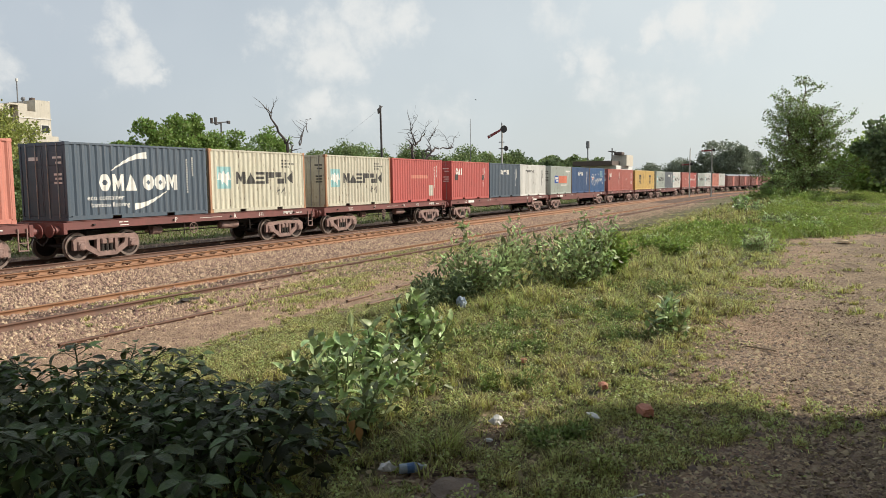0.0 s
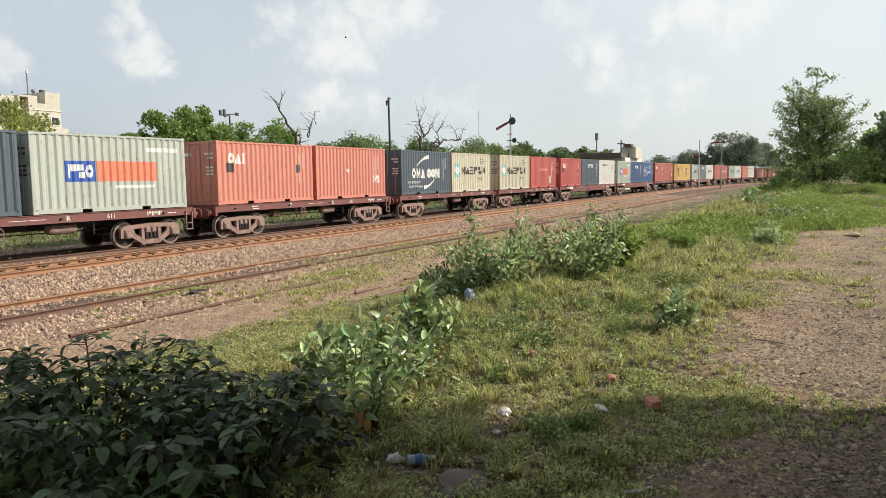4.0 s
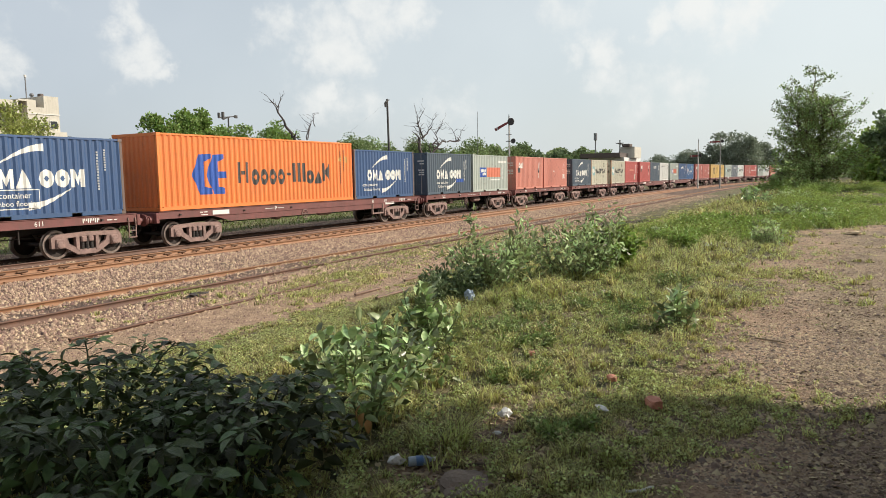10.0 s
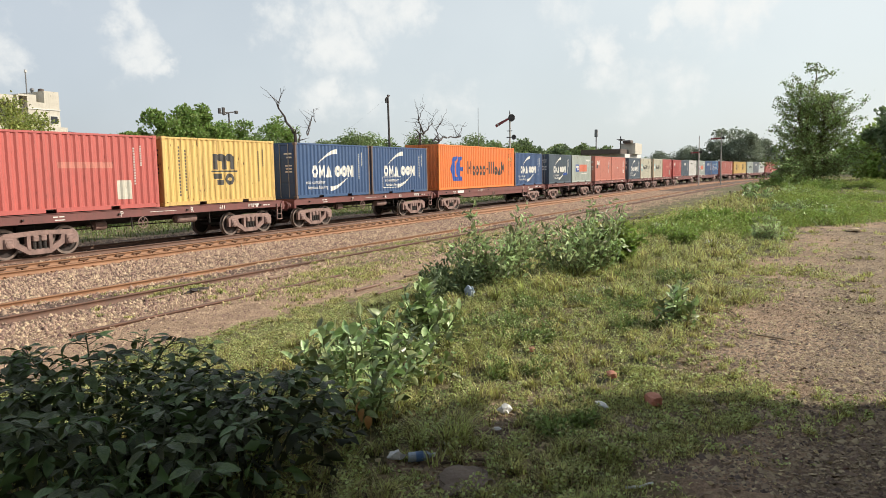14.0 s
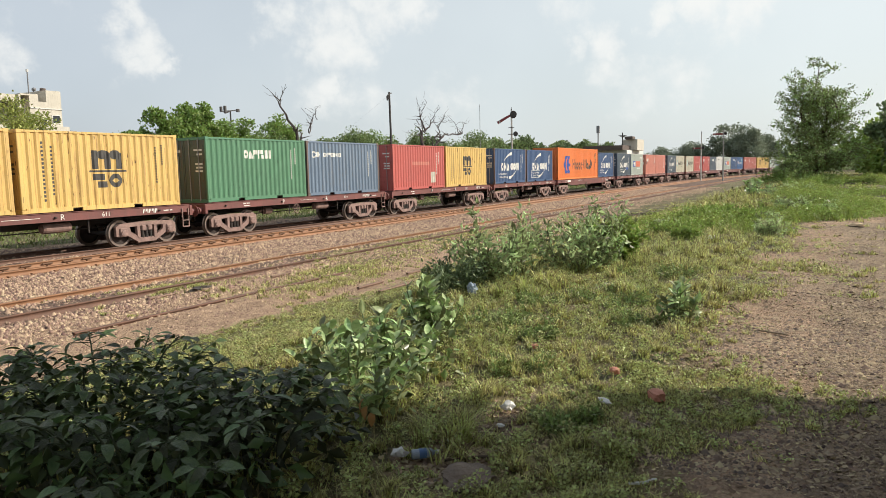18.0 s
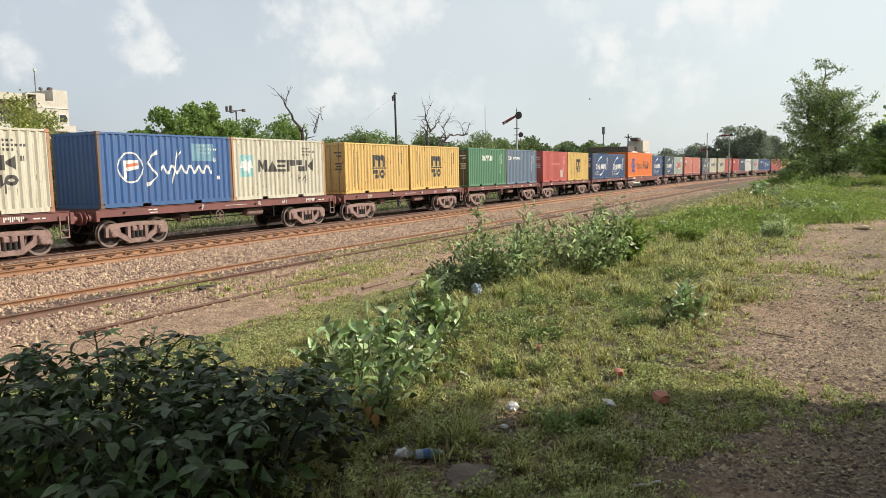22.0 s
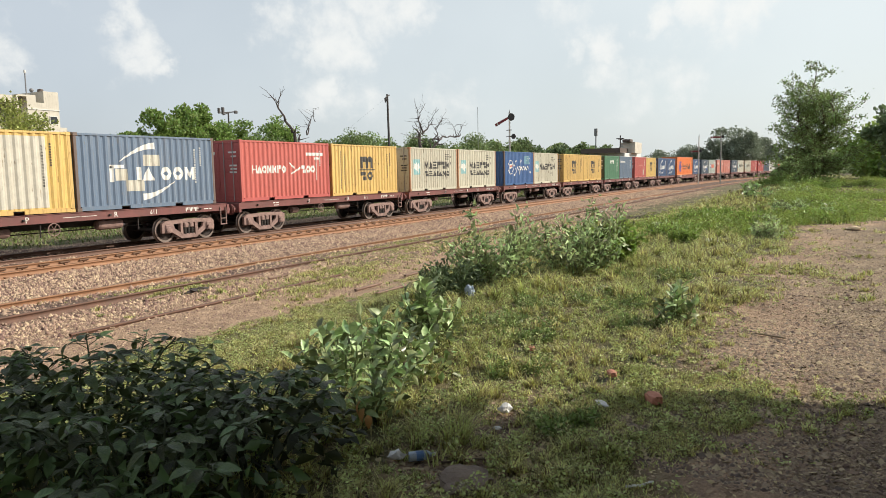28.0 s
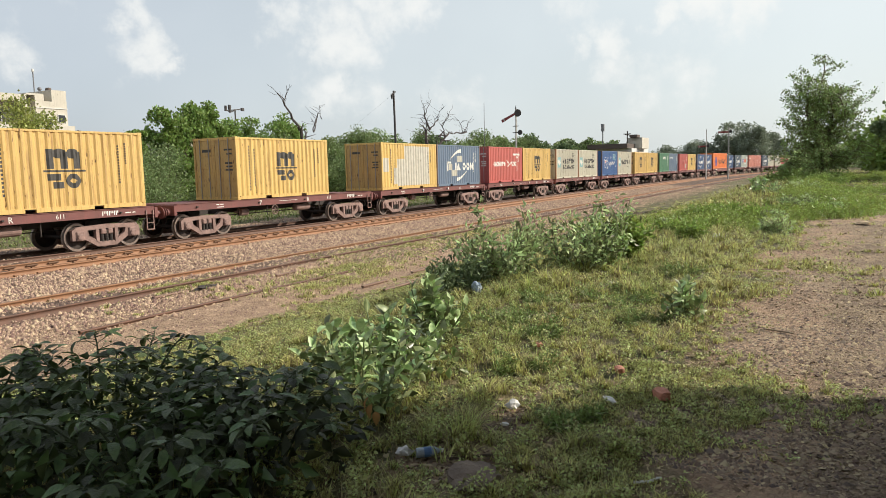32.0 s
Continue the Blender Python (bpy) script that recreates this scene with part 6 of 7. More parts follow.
def tree(label, x, y, height, width, material, seed, leaf=0.22, clumps=38, leaves=5200, bare=0.2, tight=0.34, name="tree", upright=1.0, depth=None, base=None):
    """A tapered trunk with limbs and a crown of leaf clumps with gaps."""
    rng = np.random.default_rng(seed)
    t = thing(name, label, "tree", Matrix.Translation((x, y, ground_z(x, y) if base is None else base)))
    depth = depth or width
    bm = bmesh.new()
    trunk_top = height * (bare + 0.25)
    limb(bm, (0, 0, -0.1), (rng.normal(0, 0.1), rng.normal(0, 0.1), trunk_top), 0.035 * height ** 0.9 * 0.5 + 0.04, 0.02 * height ** 0.9 * 0.5 + 0.02, rng, 5, 0.1, 9)
    centres = []
    for k in range(clumps):
        for _ in range(30):
            q = rng.uniform(-1, 1, 3)
            if 0.25 < np.linalg.norm(q) < 1:
                break
        z = height * (bare + (1 - bare) * (q[2] * 0.5 + 0.5) ** upright)
        taper = 1.0 - 0.45 * max(0, q[2]) - 0.25 * max(0, -q[2])
        k2 = rng.uniform(0.75, 1.08)
        centres.append((q[0] * width / 2 * taper * k2, q[1] * depth / 2 * taper * k2, z * rng.uniform(0.93, 1.0)))
    centres.append((0, 0, height * 0.9))
    for c in centres[::2]:
        s = Vector((0, 0, trunk_top * rng.uniform(0.5, 1.0)))
        limb(bm, s, Vector(c), 0.012 * height * 0.5, 0.008, rng, 3, 0.15, 5)
    part("trunk", bm, M_BARK, t)
    C = np.array(centres)
    per = rng.multinomial(leaves, rng.dirichlet(np.full(len(C), 3.0)))
    P, N = [], []
    for c, n in zip(C, per):
        r = tight * (width / 2) * rng.uniform(0.6, 1.25)
        q = rng.normal(0, 1, (n, 3))
        q /= np.linalg.norm(q, axis=1)[:, None] + 1e-9
        q *= (rng.random((n, 1)) ** 0.45) * r * np.array([1, 1, 0.75])
        P.append(c + q)
        out = q + (c - np.array([0, 0, height * 0.4])) * 0.3
        N.append(out / (np.linalg.norm(out, axis=1)[:, None] + 1e-9) + np.array([0, 0, -0.15]))
    V, F = leaf_cloud(np.concatenate(P), np.concatenate(N), leaf, rng, jitter=0.6)
    crown = part("crown", raw_mesh("crown", V, F, material), None, t)
    crown["kind"] = "stuff"
    return t


MAT = {"A": M_LEAF_A, "B": M_LEAF_B, "C": M_LEAF_C, "D": M_LEAF_E}
WOODS = [
    (27.4, 45, 8.0, 4.2, 'D'),
    (23.9, 40, 4.9, 1.3, 'B'),
    (27.8, 42, 5.2, 2.0, 'B'),
    (32.2, 44, 4.7, 2.6, 'B'),
    (36.6, 46, 6.4, 1.5, 'A'),
    (39.3, 46, 7.8, 2.6, 'A'),
    (41.9, 46, 9.0, 2.7, 'A'),
    (43.9, 46, 8.3, 2.2, 'A'),
    (46.8, 47, 7.7, 3.0, 'A'),
    (49.4, 47, 7.8, 2.8, 'A'),
    (53.0, 46, 8.3, 3.0, 'A'),
    (46.4, 42, 6.2, 4.2, 'B'),
    (57.0, 44, 6.0, 3.6, 'B'),
    (62.4, 44, 6.8, 3.6, 'B'),
    (67.5, 48, 7.0, 4.5, 'B'),
    (74.5, 50, 7.6, 5.0, 'A'),
    (78.5, 46, 7.2, 4.0, 'B'),
]
WORDS = {"A": "dense bright-green tree beyond the railway", "B": "feathery olive-green thorn tree beyond the railway", "C": "distant dark-green leafy tree", "D": "yellow-green willowy tree before the flats"}
for i, (x, y, h, wide, kind) in enumerate(WOODS):
    tree(WORDS[kind], x, y, h, wide * 1.75, MAT[kind], 100 + i, leaf=0.21 if kind == "A" else 0.17, clumps=60, leaves=10000, bare=0.05, tight=0.33 if kind == "B" else 0.31, depth=min(wide * 1.75, 9))

# the long low skyline of thorn trees beyond the railway
rngw = random.Random(9)
for i in range(34):
    x = 80 + i * 5.6 + rngw.uniform(-1.5, 1.5)
    h = float(np.interp(x, (80, 92, 106, 131, 175, 214, 270), (7.4, 6.6, 7.5, 8.4, 9.2, 10.0, 11.0))) * rngw.uniform(0.84, 1.04)
    tree("olive-green thorn tree in the far tree line", x, float(np.interp(x, (80, 131, 214, 270), (47, 52, 62, 68))) + rngw.uniform(-3, 3), h, rngw.uniform(7, 10), M_LEAF_B if i % 4 else M_LEAF_C, 900 + i, leaf=0.30 + 0.0012 * x, clumps=40, leaves=3000, bare=0.04, tight=0.30, name="thorn_tree")

# the lower, nearer hedge of thorn trees that closes the gaps
for i in range(13):
    x = 58 + i * 5.6 + rngw.uniform(-1.2, 1.2)
    h = float(np.interp(x, (58, 76, 107, 130), (6.5, 7.2, 7.9, 8.6))) * rngw.uniform(0.88, 1.04)
    tree("spreading olive-green thorn tree in the hedge beyond the railway", x, float(np.interp(x, (58, 76, 130), (45, 47, 51))) + rngw.uniform(-1.5, 1.5), h, rngw.uniform(6.5, 9), M_LEAF_B, 950 + i, leaf=0.17 + 0.0008 * x, clumps=52, leaves=6000, bare=0.05, tight=0.30, name="thorn_tree")

# undergrowth along the far side of the railway
rng0 = random.Random(5)
for i in range(34):
    x = 8 + i * 3.0 + rng0.uniform(-1, 1)
    if i > 22:
        x = 74 + (i - 22) * 9 + rng0.uniform(-2, 2)
    y = rng0.uniform(35.5, 40.5) + (3 if i > 22 else 0)
    tree("low olive-green thorn bush beyond the railway", x, y, rng0.uniform(3.6, 5.0), rng0.uniform(4.2, 5.8) + (4 if i > 22 else 0), M_LEAF_B, 300 + i, leaf=0.13 if i < 16 else 0.2, clumps=30, leaves=6500 if i < 16 else 2600, bare=0.02, tight=0.42, name="thorn_bush")

# large dark trees where the line bends out of sight; their leaf colour holds the haze
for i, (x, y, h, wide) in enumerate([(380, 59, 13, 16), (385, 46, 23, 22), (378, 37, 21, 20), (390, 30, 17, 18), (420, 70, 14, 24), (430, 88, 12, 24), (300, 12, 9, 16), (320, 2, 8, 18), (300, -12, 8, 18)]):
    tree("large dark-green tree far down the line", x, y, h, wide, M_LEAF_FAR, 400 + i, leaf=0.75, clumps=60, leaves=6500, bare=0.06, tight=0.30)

# the young tree beside the path and its neighbours
def branchy_tree(label, x, y, base, height, width, material, seed, leaders=5, leaf=0.2, per=26):
    """A young many-stemmed tree: leaders with side shoots, leaves strung along the shoots."""
    rng = np.random.default_rng(seed)
    t = thing("tree", label, "tree", Matrix.Translation((x, y, base)))
    bm = bmesh.new()
    P, N = [], []
    limb(bm, (0, 0, -0.2), (0, 0, height * 0.12), 0.16, 0.12, rng, 2, 0.05, 8)
    for k in range(leaders):
        a = 2 * math.pi * k / leaders + rng.uniform(-0.4, 0.4)
        r = (0.0 if k == 0 else rng.uniform(0.30, 0.55)) * width / 2
        top = Vector((math.cos(a) * r, math.sin(a) * r, height * (1.0 if k == 0 else rng.uniform(0.62, 0.88))))
        lead = limb(bm, (0, 0, height * 0.08), top, 0.09, 0.015, rng, 8, 0.35, 6)
        for j in range(36):
            f = 0.05 + 0.95 * (j + rng.random()) / 36
            i0 = min(int(f * 8), 7)
            p = lead[i0].lerp(lead[i0 + 1], f * 8 - i0)
            reach = width / 2 * (0.92 * (1 - f) ** 0.62 + 0.10) * rng.uniform(0.45, 1.15)
            b = rng.uniform(0, 6.28)
            q = p + Vector((math.cos(b) * reach, math.sin(b) * reach, reach * rng.uniform(-0.05, 0.8)))
            shoot = limb(bm, p, q, 0.02, 0.006, rng, 4, 0.25, 4)
            n = int(per * (0.5 + reach))
            u = rng.random(n) ** 0.7 * 4
            base_pts = np.array([list(shoot[min(int(v), 3)].lerp(shoot[min(int(v), 3) + 1], v - min(int(v), 3))) for v in u])
            P.append(base_pts + rng.normal(0, 0.10, (n, 3)))
            N.append(np.array([list((q - p).normalized())] * n) + rng.normal(0, 0.6, (n, 3)))
    part("trunk", bm, M_BARK, t)
    V, F = leaf_cloud(np.concatenate(P), np.concatenate(N), leaf, rng, aspect=0.26)
    part("crown", raw_mesh("crown", V, F, material), None, t)["kind"] = "stuff"
    return t


branchy_tree("young leafy tree standing in tall weeds", 45.0, 0.9, 0.62, 6.7, 5.3, M_LEAF_YOUNG, 21, 6, 0.115, 56)
tree("spreading dark-green tree beyond the path", 46.0, -3.6, 4.6, 5.0, M_LEAF_C, 22, leaf=0.22, clumps=44, leaves=6000, bare=0.18, tight=0.28, base=0.6)
tree("bright yellow-green tree behind the young tree", 62.0, -4.4, 4.2, 8.0, M_LEAF_D, 23, leaf=0.3, clumps=34, leaves=5000, bare=0.06, tight=0.36, base=0.7)
tree("dark bushy tree beyond the path", 70.0, -6.0, 5.0, 9.0, M_LEAF_C, 24, leaf=0.3, clumps=34, leaves=5000, bare=0.06, tight=0.36, base=0.7)
for i, (x, y, h, w) in enumerate([(60, 2.4, 1.5, 2.4), (50, 2.3, 1.1, 1.8), (95, 1, 2.2, 6), (120, 1, 3, 12), (110, -6, 3.5, 14), (90, -8, 4, 12)]):
    tree("low green bush by the line", x, y, h, w, M_LEAF_SHRUB if i < 2 else M_LEAF_B, 500 + i, leaf=0.2 + 0.002 * x, clumps=22, leaves=2200, bare=0.0, tight=0.42, name="bush")


def dead_tree(label, y, branches, seed, twigs=2):
    """A bare dead tree: a trunk and crooked branches with twigs, in one plane of growth with some depth."""
    rng = np.random.default_rng(seed)
    t = thing("dead_tree", label, "tree")
    for k, (a, b, r0, r1) in enumerate(branches):
        bm = bmesh.new()
        pts = limb(bm, (a[0], y, a[1]), (b[0], y + rng.normal(0, 0.5), b[1]), r0, r1, rng, 5, 0.16, 6)
        for p in pts[2:]:
            for _ in range(twigs):
                q = p + Vector((rng.normal(0, 0.45), rng.normal(0, 0.5), abs(rng.normal(0.3, 0.35))))
                limb(bm, p, q, max(r1 * 0.8, 0.012), 0.008, rng, 2, 0.2, 4)
        part("trunk" if k == 0 else "branch", bm, M_DEADBARK, t)


dead_tree("bare dead tree leaning over green bushes", 36, [((43.6, -0.9), (43.2, 5.0), 0.16, 0.12), ((43.2, 5.0), (41.7, 7.1), 0.11, 0.05), ((41.7, 7.1), (40.95, 7.5), 0.045, 0.02), ((41.7, 7.1), (41.85, 7.85), 0.04, 0.02),
          ((43.6, 3.0), (44.9, 4.9), 0.09, 0.06), ((44.9, 4.9), (45.0, 6.3), 0.05, 0.025), ((44.95, 4.9), (46.0, 5.95), 0.05, 0.03), ((46.0, 5.95), (46.2, 7.0), 0.03, 0.018)], 31, 1)
dead_tree("bare dark dead tree with spreading branches", 36, [((63.5, -0.9), (63.2, 5.7), 0.22, 0.13), ((63.2, 5.7), (62.3, 7.1), 0.10, 0.05), ((62.3, 7.1), (61.6, 8.3), 0.045, 0.015), ((62.3, 7.1), (62.9, 8.5), 0.045, 0.015), ((63.2, 5.8), (64.3, 6.8), 0.08, 0.04), ((64.3, 6.8), (64.4, 7.9), 0.035, 0.015),
          ((63.4, 3.4), (65.0, 5.1), 0.14, 0.10), ((65.0, 5.1), (68.4, 5.5), 0.10, 0.07), ((68.4, 5.5), (70.7, 5.7), 0.07, 0.05), ((70.7, 5.7), (72.0, 7.0), 0.045, 0.02), ((70.6, 5.7), (69.2, 7.1), 0.04, 0.015), ((65.2, 5.2), (65.8, 7.6), 0.06, 0.02), ((65.6, 6.2), (67.2, 7.4), 0.04, 0.015), ((63.2, 5.5), (60.8, 6.7), 0.06, 0.02), ((63.3, 5.0), (60.9, 5.4), 0.05, 0.018)], 32)


def leaf_mesh(name, material, long=1.0, wide=0.52, droop=0.22, fold=0.14, heart=0.0):
    """One broad leaf with a midrib fold and a drooping tip, a unit long."""
    bm = bmesh.new()
    rows = []
    for k, f in enumerate((0.0, 0.14, 0.32, 0.52, 0.72, 0.88, 1.0)):
        w = wide * (0.02, 0.30, 0.48, 0.50, 0.38, 0.20, 0.0)[k]
        z = -droop * f * f + 0.06 * math.sin(f * 3.1)
        x = f * long - (heart if k == 1 else 0)
        if w < 1e-6:
            rows.append([bm.verts.new((x, 0, z))])
        else:
            rows.append([bm.verts.new((x, w, z + fold * w)), bm.verts.new((f * long, 0, z - 0.01)), bm.verts.new((x, -w, z + fold * w))])
    for p, q in zip(rows, rows[1:]):
        if len(q) == 3:
            bm.faces.new((p[0], p[1], q[1], q[0]))
            bm.faces.new((p[1], p[2], q[2], q[1]))
        else:
            bm.faces.new((p[0], p[1], q[0]))
            bm.faces.new((p[1], p[2], q[0]))
    bmesh.ops.recalc_face_normals(bm, faces=bm.faces)
    return mesh_of(bm, material, name, True)


LEAF_DARK = [leaf_mesh("leaf", M_LEAF_DARK, 1, 0.56, d, 0.20, 0.03) for d in (0.08, 0.18, 0.32)]
LEAF_MILK = [leaf_mesh("leaf", M_LEAF_MILK, 1, 0.44, d, 0.30) for d in (0.02, 0.12, -0.1)]
LEAF_RED = leaf_mesh("leaf", M_LEAF_RED, 1, 0.6, 0.5, 0.4)


def broad_bush(x, y, radius, height, leaves, seed, red=False, inner=0.5):
    """A dark broad-leaved bush: arching stems, each with leaves in steps and a drooping whorl at its end."""
    rng = np.random.default_rng(seed)
    z0 = ground_z(x, y)
    b = thing("broad_leaved_bush", "dark broad-leaved bush in deep shade", "bush", Matrix.Translation((x, y, z0)), "bushes in the foreground")

    def roof(r, a):
        bulge = noise.noise((x + math.cos(a) * r * 2.2, y + math.sin(a) * r * 2.2, seed * 1.3))
        return height * (1 - 0.40 * (r / radius) ** 2.4) * (0.95 + 0.28 * bulge)

    stems = 17
    for k in range(stems):
        a = k * 2.4 + rng.uniform(-0.25, 0.25)
        r = radius * math.sqrt((k + 0.6) / stems) * rng.uniform(0.9, 1.04)
        top = roof(r, a) * rng.uniform(0.86, 1.03)
        way = Vector((math.cos(a), math.sin(a), 0))
        p0, p1, p2 = way * r * 0.25 + Vector((0, 0, -0.02)), way * r * 0.55 + Vector((rng.normal(0, 0.05), rng.normal(0, 0.05), top * 0.85)), way * r + Vector((0, 0, top))
        pts = [p0 * (1 - f) ** 2 + p1 * 2 * f * (1 - f) + p2 * f * f for f in (0, 0.2, 0.4, 0.6, 0.8, 1.0)]
        bm = bmesh.new()
        for j, (u, v) in enumerate(zip(pts, pts[1:])):
            rod(bm, u, v, 0.011 - 0.0015 * j, 0.0095 - 0.0015 * j, sides=6)
        count, turn = leaves // stems, rng.uniform(0, 6.28)
        for j in range(count):
            whorl = j < 8
            f = 1.0 - 0.02 * j if whorl else 0.90 - 0.62 * (j - 8) / max(1, count - 8)
            i0 = min(int(f * 5), 4)
            p = pts[i0].lerp(pts[i0 + 1], f * 5 - i0)
            turn += 0.82 if whorl else 2.4
            out = turn + rng.normal(0, 0.25)
            if not whorl:
                out = a + ((turn - a + math.pi) % (2 * math.pi) - math.pi) * 0.75
            stalk = rng.uniform(0.02, 0.05) if whorl else rng.uniform(0.05, 0.12)
            q = p + Vector((math.cos(out) * stalk, math.sin(out) * stalk, stalk * rng.uniform(0.1, 0.5)))
            rod(bm, p, q, 0.003, 0.002, sides=4)
            size = rng.uniform(0.065, 0.11) if whorl else rng.uniform(0.075, 0.14)
            tilt = rng.normal(2, 13) if whorl else rng.normal(8, 16)
            m = Matrix.Translation(q) @ Matrix.Rotation(out, 4, "Z") @ Matrix.Rotation(radians(tilt), 4, "Y") @ Matrix.Rotation(rng.normal(0, 0.28), 4, "X") @ Matrix.Diagonal((size, size * rng.uniform(0.75, 1.0), size, 1))
            part("leaf", LEAF_DARK[int(rng.integers(3))], None, b, matrix=m)
        part("stem", bm, M_STEMDK, b)
    n = int(leaves * inner)
    a, r = rng.uniform(0, 6.28, n), radius * rng.random(n) ** 0.55
    P = np.array([(math.cos(q) * w, math.sin(q) * w, roof(w, q) * f) for q, w, f in zip(a, r, rng.uniform(0.15, 0.8, n))])
    V, F = leaf_cloud(P, np.stack([np.cos(a), np.sin(a), rng.normal(-0.35, 0.3, n)], 1), 0.10, rng, aspect=0.28, jitter=0.6)
    part("inner_leaves", raw_mesh("inner_leaves", V, F, M_LEAF_DARK), None, b)["kind"] = "stuff"
    if red:
        for k in range(3):
            part("withered_leaf", LEAF_RED, None, b, "withered red leaf", Matrix.Translation((0.3 + 0.03 * k, -0.62, 0.46 - 0.05 * k)) @ Matrix.Rotation(2.0 + k, 4, "Z") @ Matrix.Rotation(0.9, 4, "Y") @ Matrix.Scale(0.075, 4))
    return b


broad_bush(2.62, 3.78, 0.90, 0.97, 460, 41, inner=1.4)
broad_bush(3.0, 2.95, 0.66, 0.70, 340, 42, True, 0.8)
broad_bush(2.35, 2.95, 0.72, 0.74, 330, 43, inner=0.7)
broad_bush(2.05, 4.35, 0.72, 0.92, 380, 44, inner=1.2)


def milkweed(x, y, shoots, height, spread, seed, label, leaf=0.15):
    """A pale-leaved milkweed: upright shoots with pairs of thick leaves."""
    rng = np.random.default_rng(seed)
    z0 = ground_z(x, y)
    b = thing("milkweed_bush", label, "bush", Matrix.Translation((x, y, z0)), "milkweed bushes in the grass")
    for k in range(shoots):
        a = rng.uniform(0, 6.28)
        r = spread * rng.random() ** 0.6
        h = height * rng.uniform(0.55, 1.0) * (1 - 0.25 * (r / spread))
        end = Vector((math.cos(a) * r, math.sin(a) * r, h))
        bm = bmesh.new()
        pts = limb(bm, (end.x * 0.35, end.y * 0.35, -0.02), end, 0.013, 0.006, rng, 5, 0.12, 6)
        part("stem", bm, M_STEM, b)
        turn = rng.uniform(0, 3.14)
        for j in range(6):
            f = 0.36 + 0.64 * j / 5
            p = pts[min(int(f * 5), 4)].lerp(pts[min(int(f * 5) + 1, 5)], f * 5 - int(f * 5)) if f < 1 else pts[5]
            turn += 1.57
            for s in (0, math.pi):
                size = 0.95 * leaf * (1.15 - 0.5 * abs(f - 0.7)) * rng.uniform(0.75, 1.15)
                up = -8 - 60 * (f - 0.4) + rng.normal(0, 20)
                m = Matrix.Translation(p) @ Matrix.Rotation(turn + s + rng.normal(0, 0.25), 4, "Z") @ Matrix.Rotation(radians(up), 4, "Y") @ Matrix.Rotation(rng.normal(0, 0.5), 4, "X") @ Matrix.Diagonal((size, size * rng.uniform(0.75, 1.25), size, 1))
                part("leaf", LEAF_MILK[int(rng.integers(3))], None, b, matrix=m)
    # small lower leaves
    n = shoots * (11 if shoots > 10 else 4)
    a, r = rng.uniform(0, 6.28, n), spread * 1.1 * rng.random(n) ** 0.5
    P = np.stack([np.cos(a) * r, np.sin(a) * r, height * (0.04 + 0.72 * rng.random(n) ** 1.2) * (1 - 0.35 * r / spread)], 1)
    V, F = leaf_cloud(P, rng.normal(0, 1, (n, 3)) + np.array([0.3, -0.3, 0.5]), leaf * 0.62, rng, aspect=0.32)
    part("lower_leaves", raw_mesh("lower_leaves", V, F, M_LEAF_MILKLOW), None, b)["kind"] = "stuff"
    return b


milkweed(6.45, 3.68, 15, 0.72, 0.38, 51, "tall pale-leaved milkweed bush in sunlit grass", 0.15)
milkweed(5.25, 3.45, 22, 0.60, 0.58, 52, "spreading pale-leaved milkweed bush in sunlit grass", 0.14)
milkweed(4.55, 3.35, 17, 0.58, 0.52, 53, "pale-leaved milkweed bush partly in shade", 0.13)
milkweed(4.15, 2.85, 9, 0.40, 0.42, 56, "low milkweed bush in the shade of a larger bush", 0.11)
milkweed(8.47, 1.53, 8, 0.50, 0.24, 54, "small milkweed plant beside the gravel path", 0.15)
milkweed(33.5, 3.0, 9, 0.75, 0.8, 55, "far milkweed clump among green weeds", 0.24)


def shrub(label, x, y, width, height, leaves, seed, material=M_LEAF_SHRUB, leaf=0.11, stems=16, wild=0.0):
    """A loose shrub: many thin stems and narrow leaves, with a few long bare shoots."""
    rng = np.random.default_rng(seed)
    b = thing("shrub", label, "shrub", Matrix.Translation((x, y, ground_z(x, y))))
    P, N = [], []
    for k in range(stems):
        a, r = rng.uniform(0, 6.28), width / 2 * rng.random() ** 0.6
        end = Vector((math.cos(a) * r, math.sin(a) * r, height * rng.uniform(0.65, 1.0) * (1 - 0.3 * (2 * r / width) ** 2)))
        if rng.random() < wild:
            end.z *= rng.uniform(1.4, 1.9)
        bm = bmesh.new()
        pts = limb(bm, (end.x * 0.4, end.y * 0.4, 0), end, 0.010, 0.004, rng, 5, 0.15, 5)
        part("stem", bm, M_STEM, b)
        n = leaves // stems
        f = rng.random(n) ** 0.7
        base = np.array([list(pts[0].lerp(pts[-1], q)) for q in f])
        P.append(base + rng.normal(0, 1, (n, 3)) * np.array([0.13, 0.13, 0.10]) * width * 0.42)
        N.append(rng.normal(0, 1, (n, 3)) + np.array([0, 0, 0.5]))
    P = np.concatenate(P)
    P[:, 2] = np.maximum(P[:, 2], 0.02)
    V, F = leaf_cloud(P, np.concatenate(N), leaf, rng, aspect=0.17)
    fo = part("foliage", raw_mesh("foliage", V, F, material), None, b)
    fo["kind"] = "stuff"
    return b


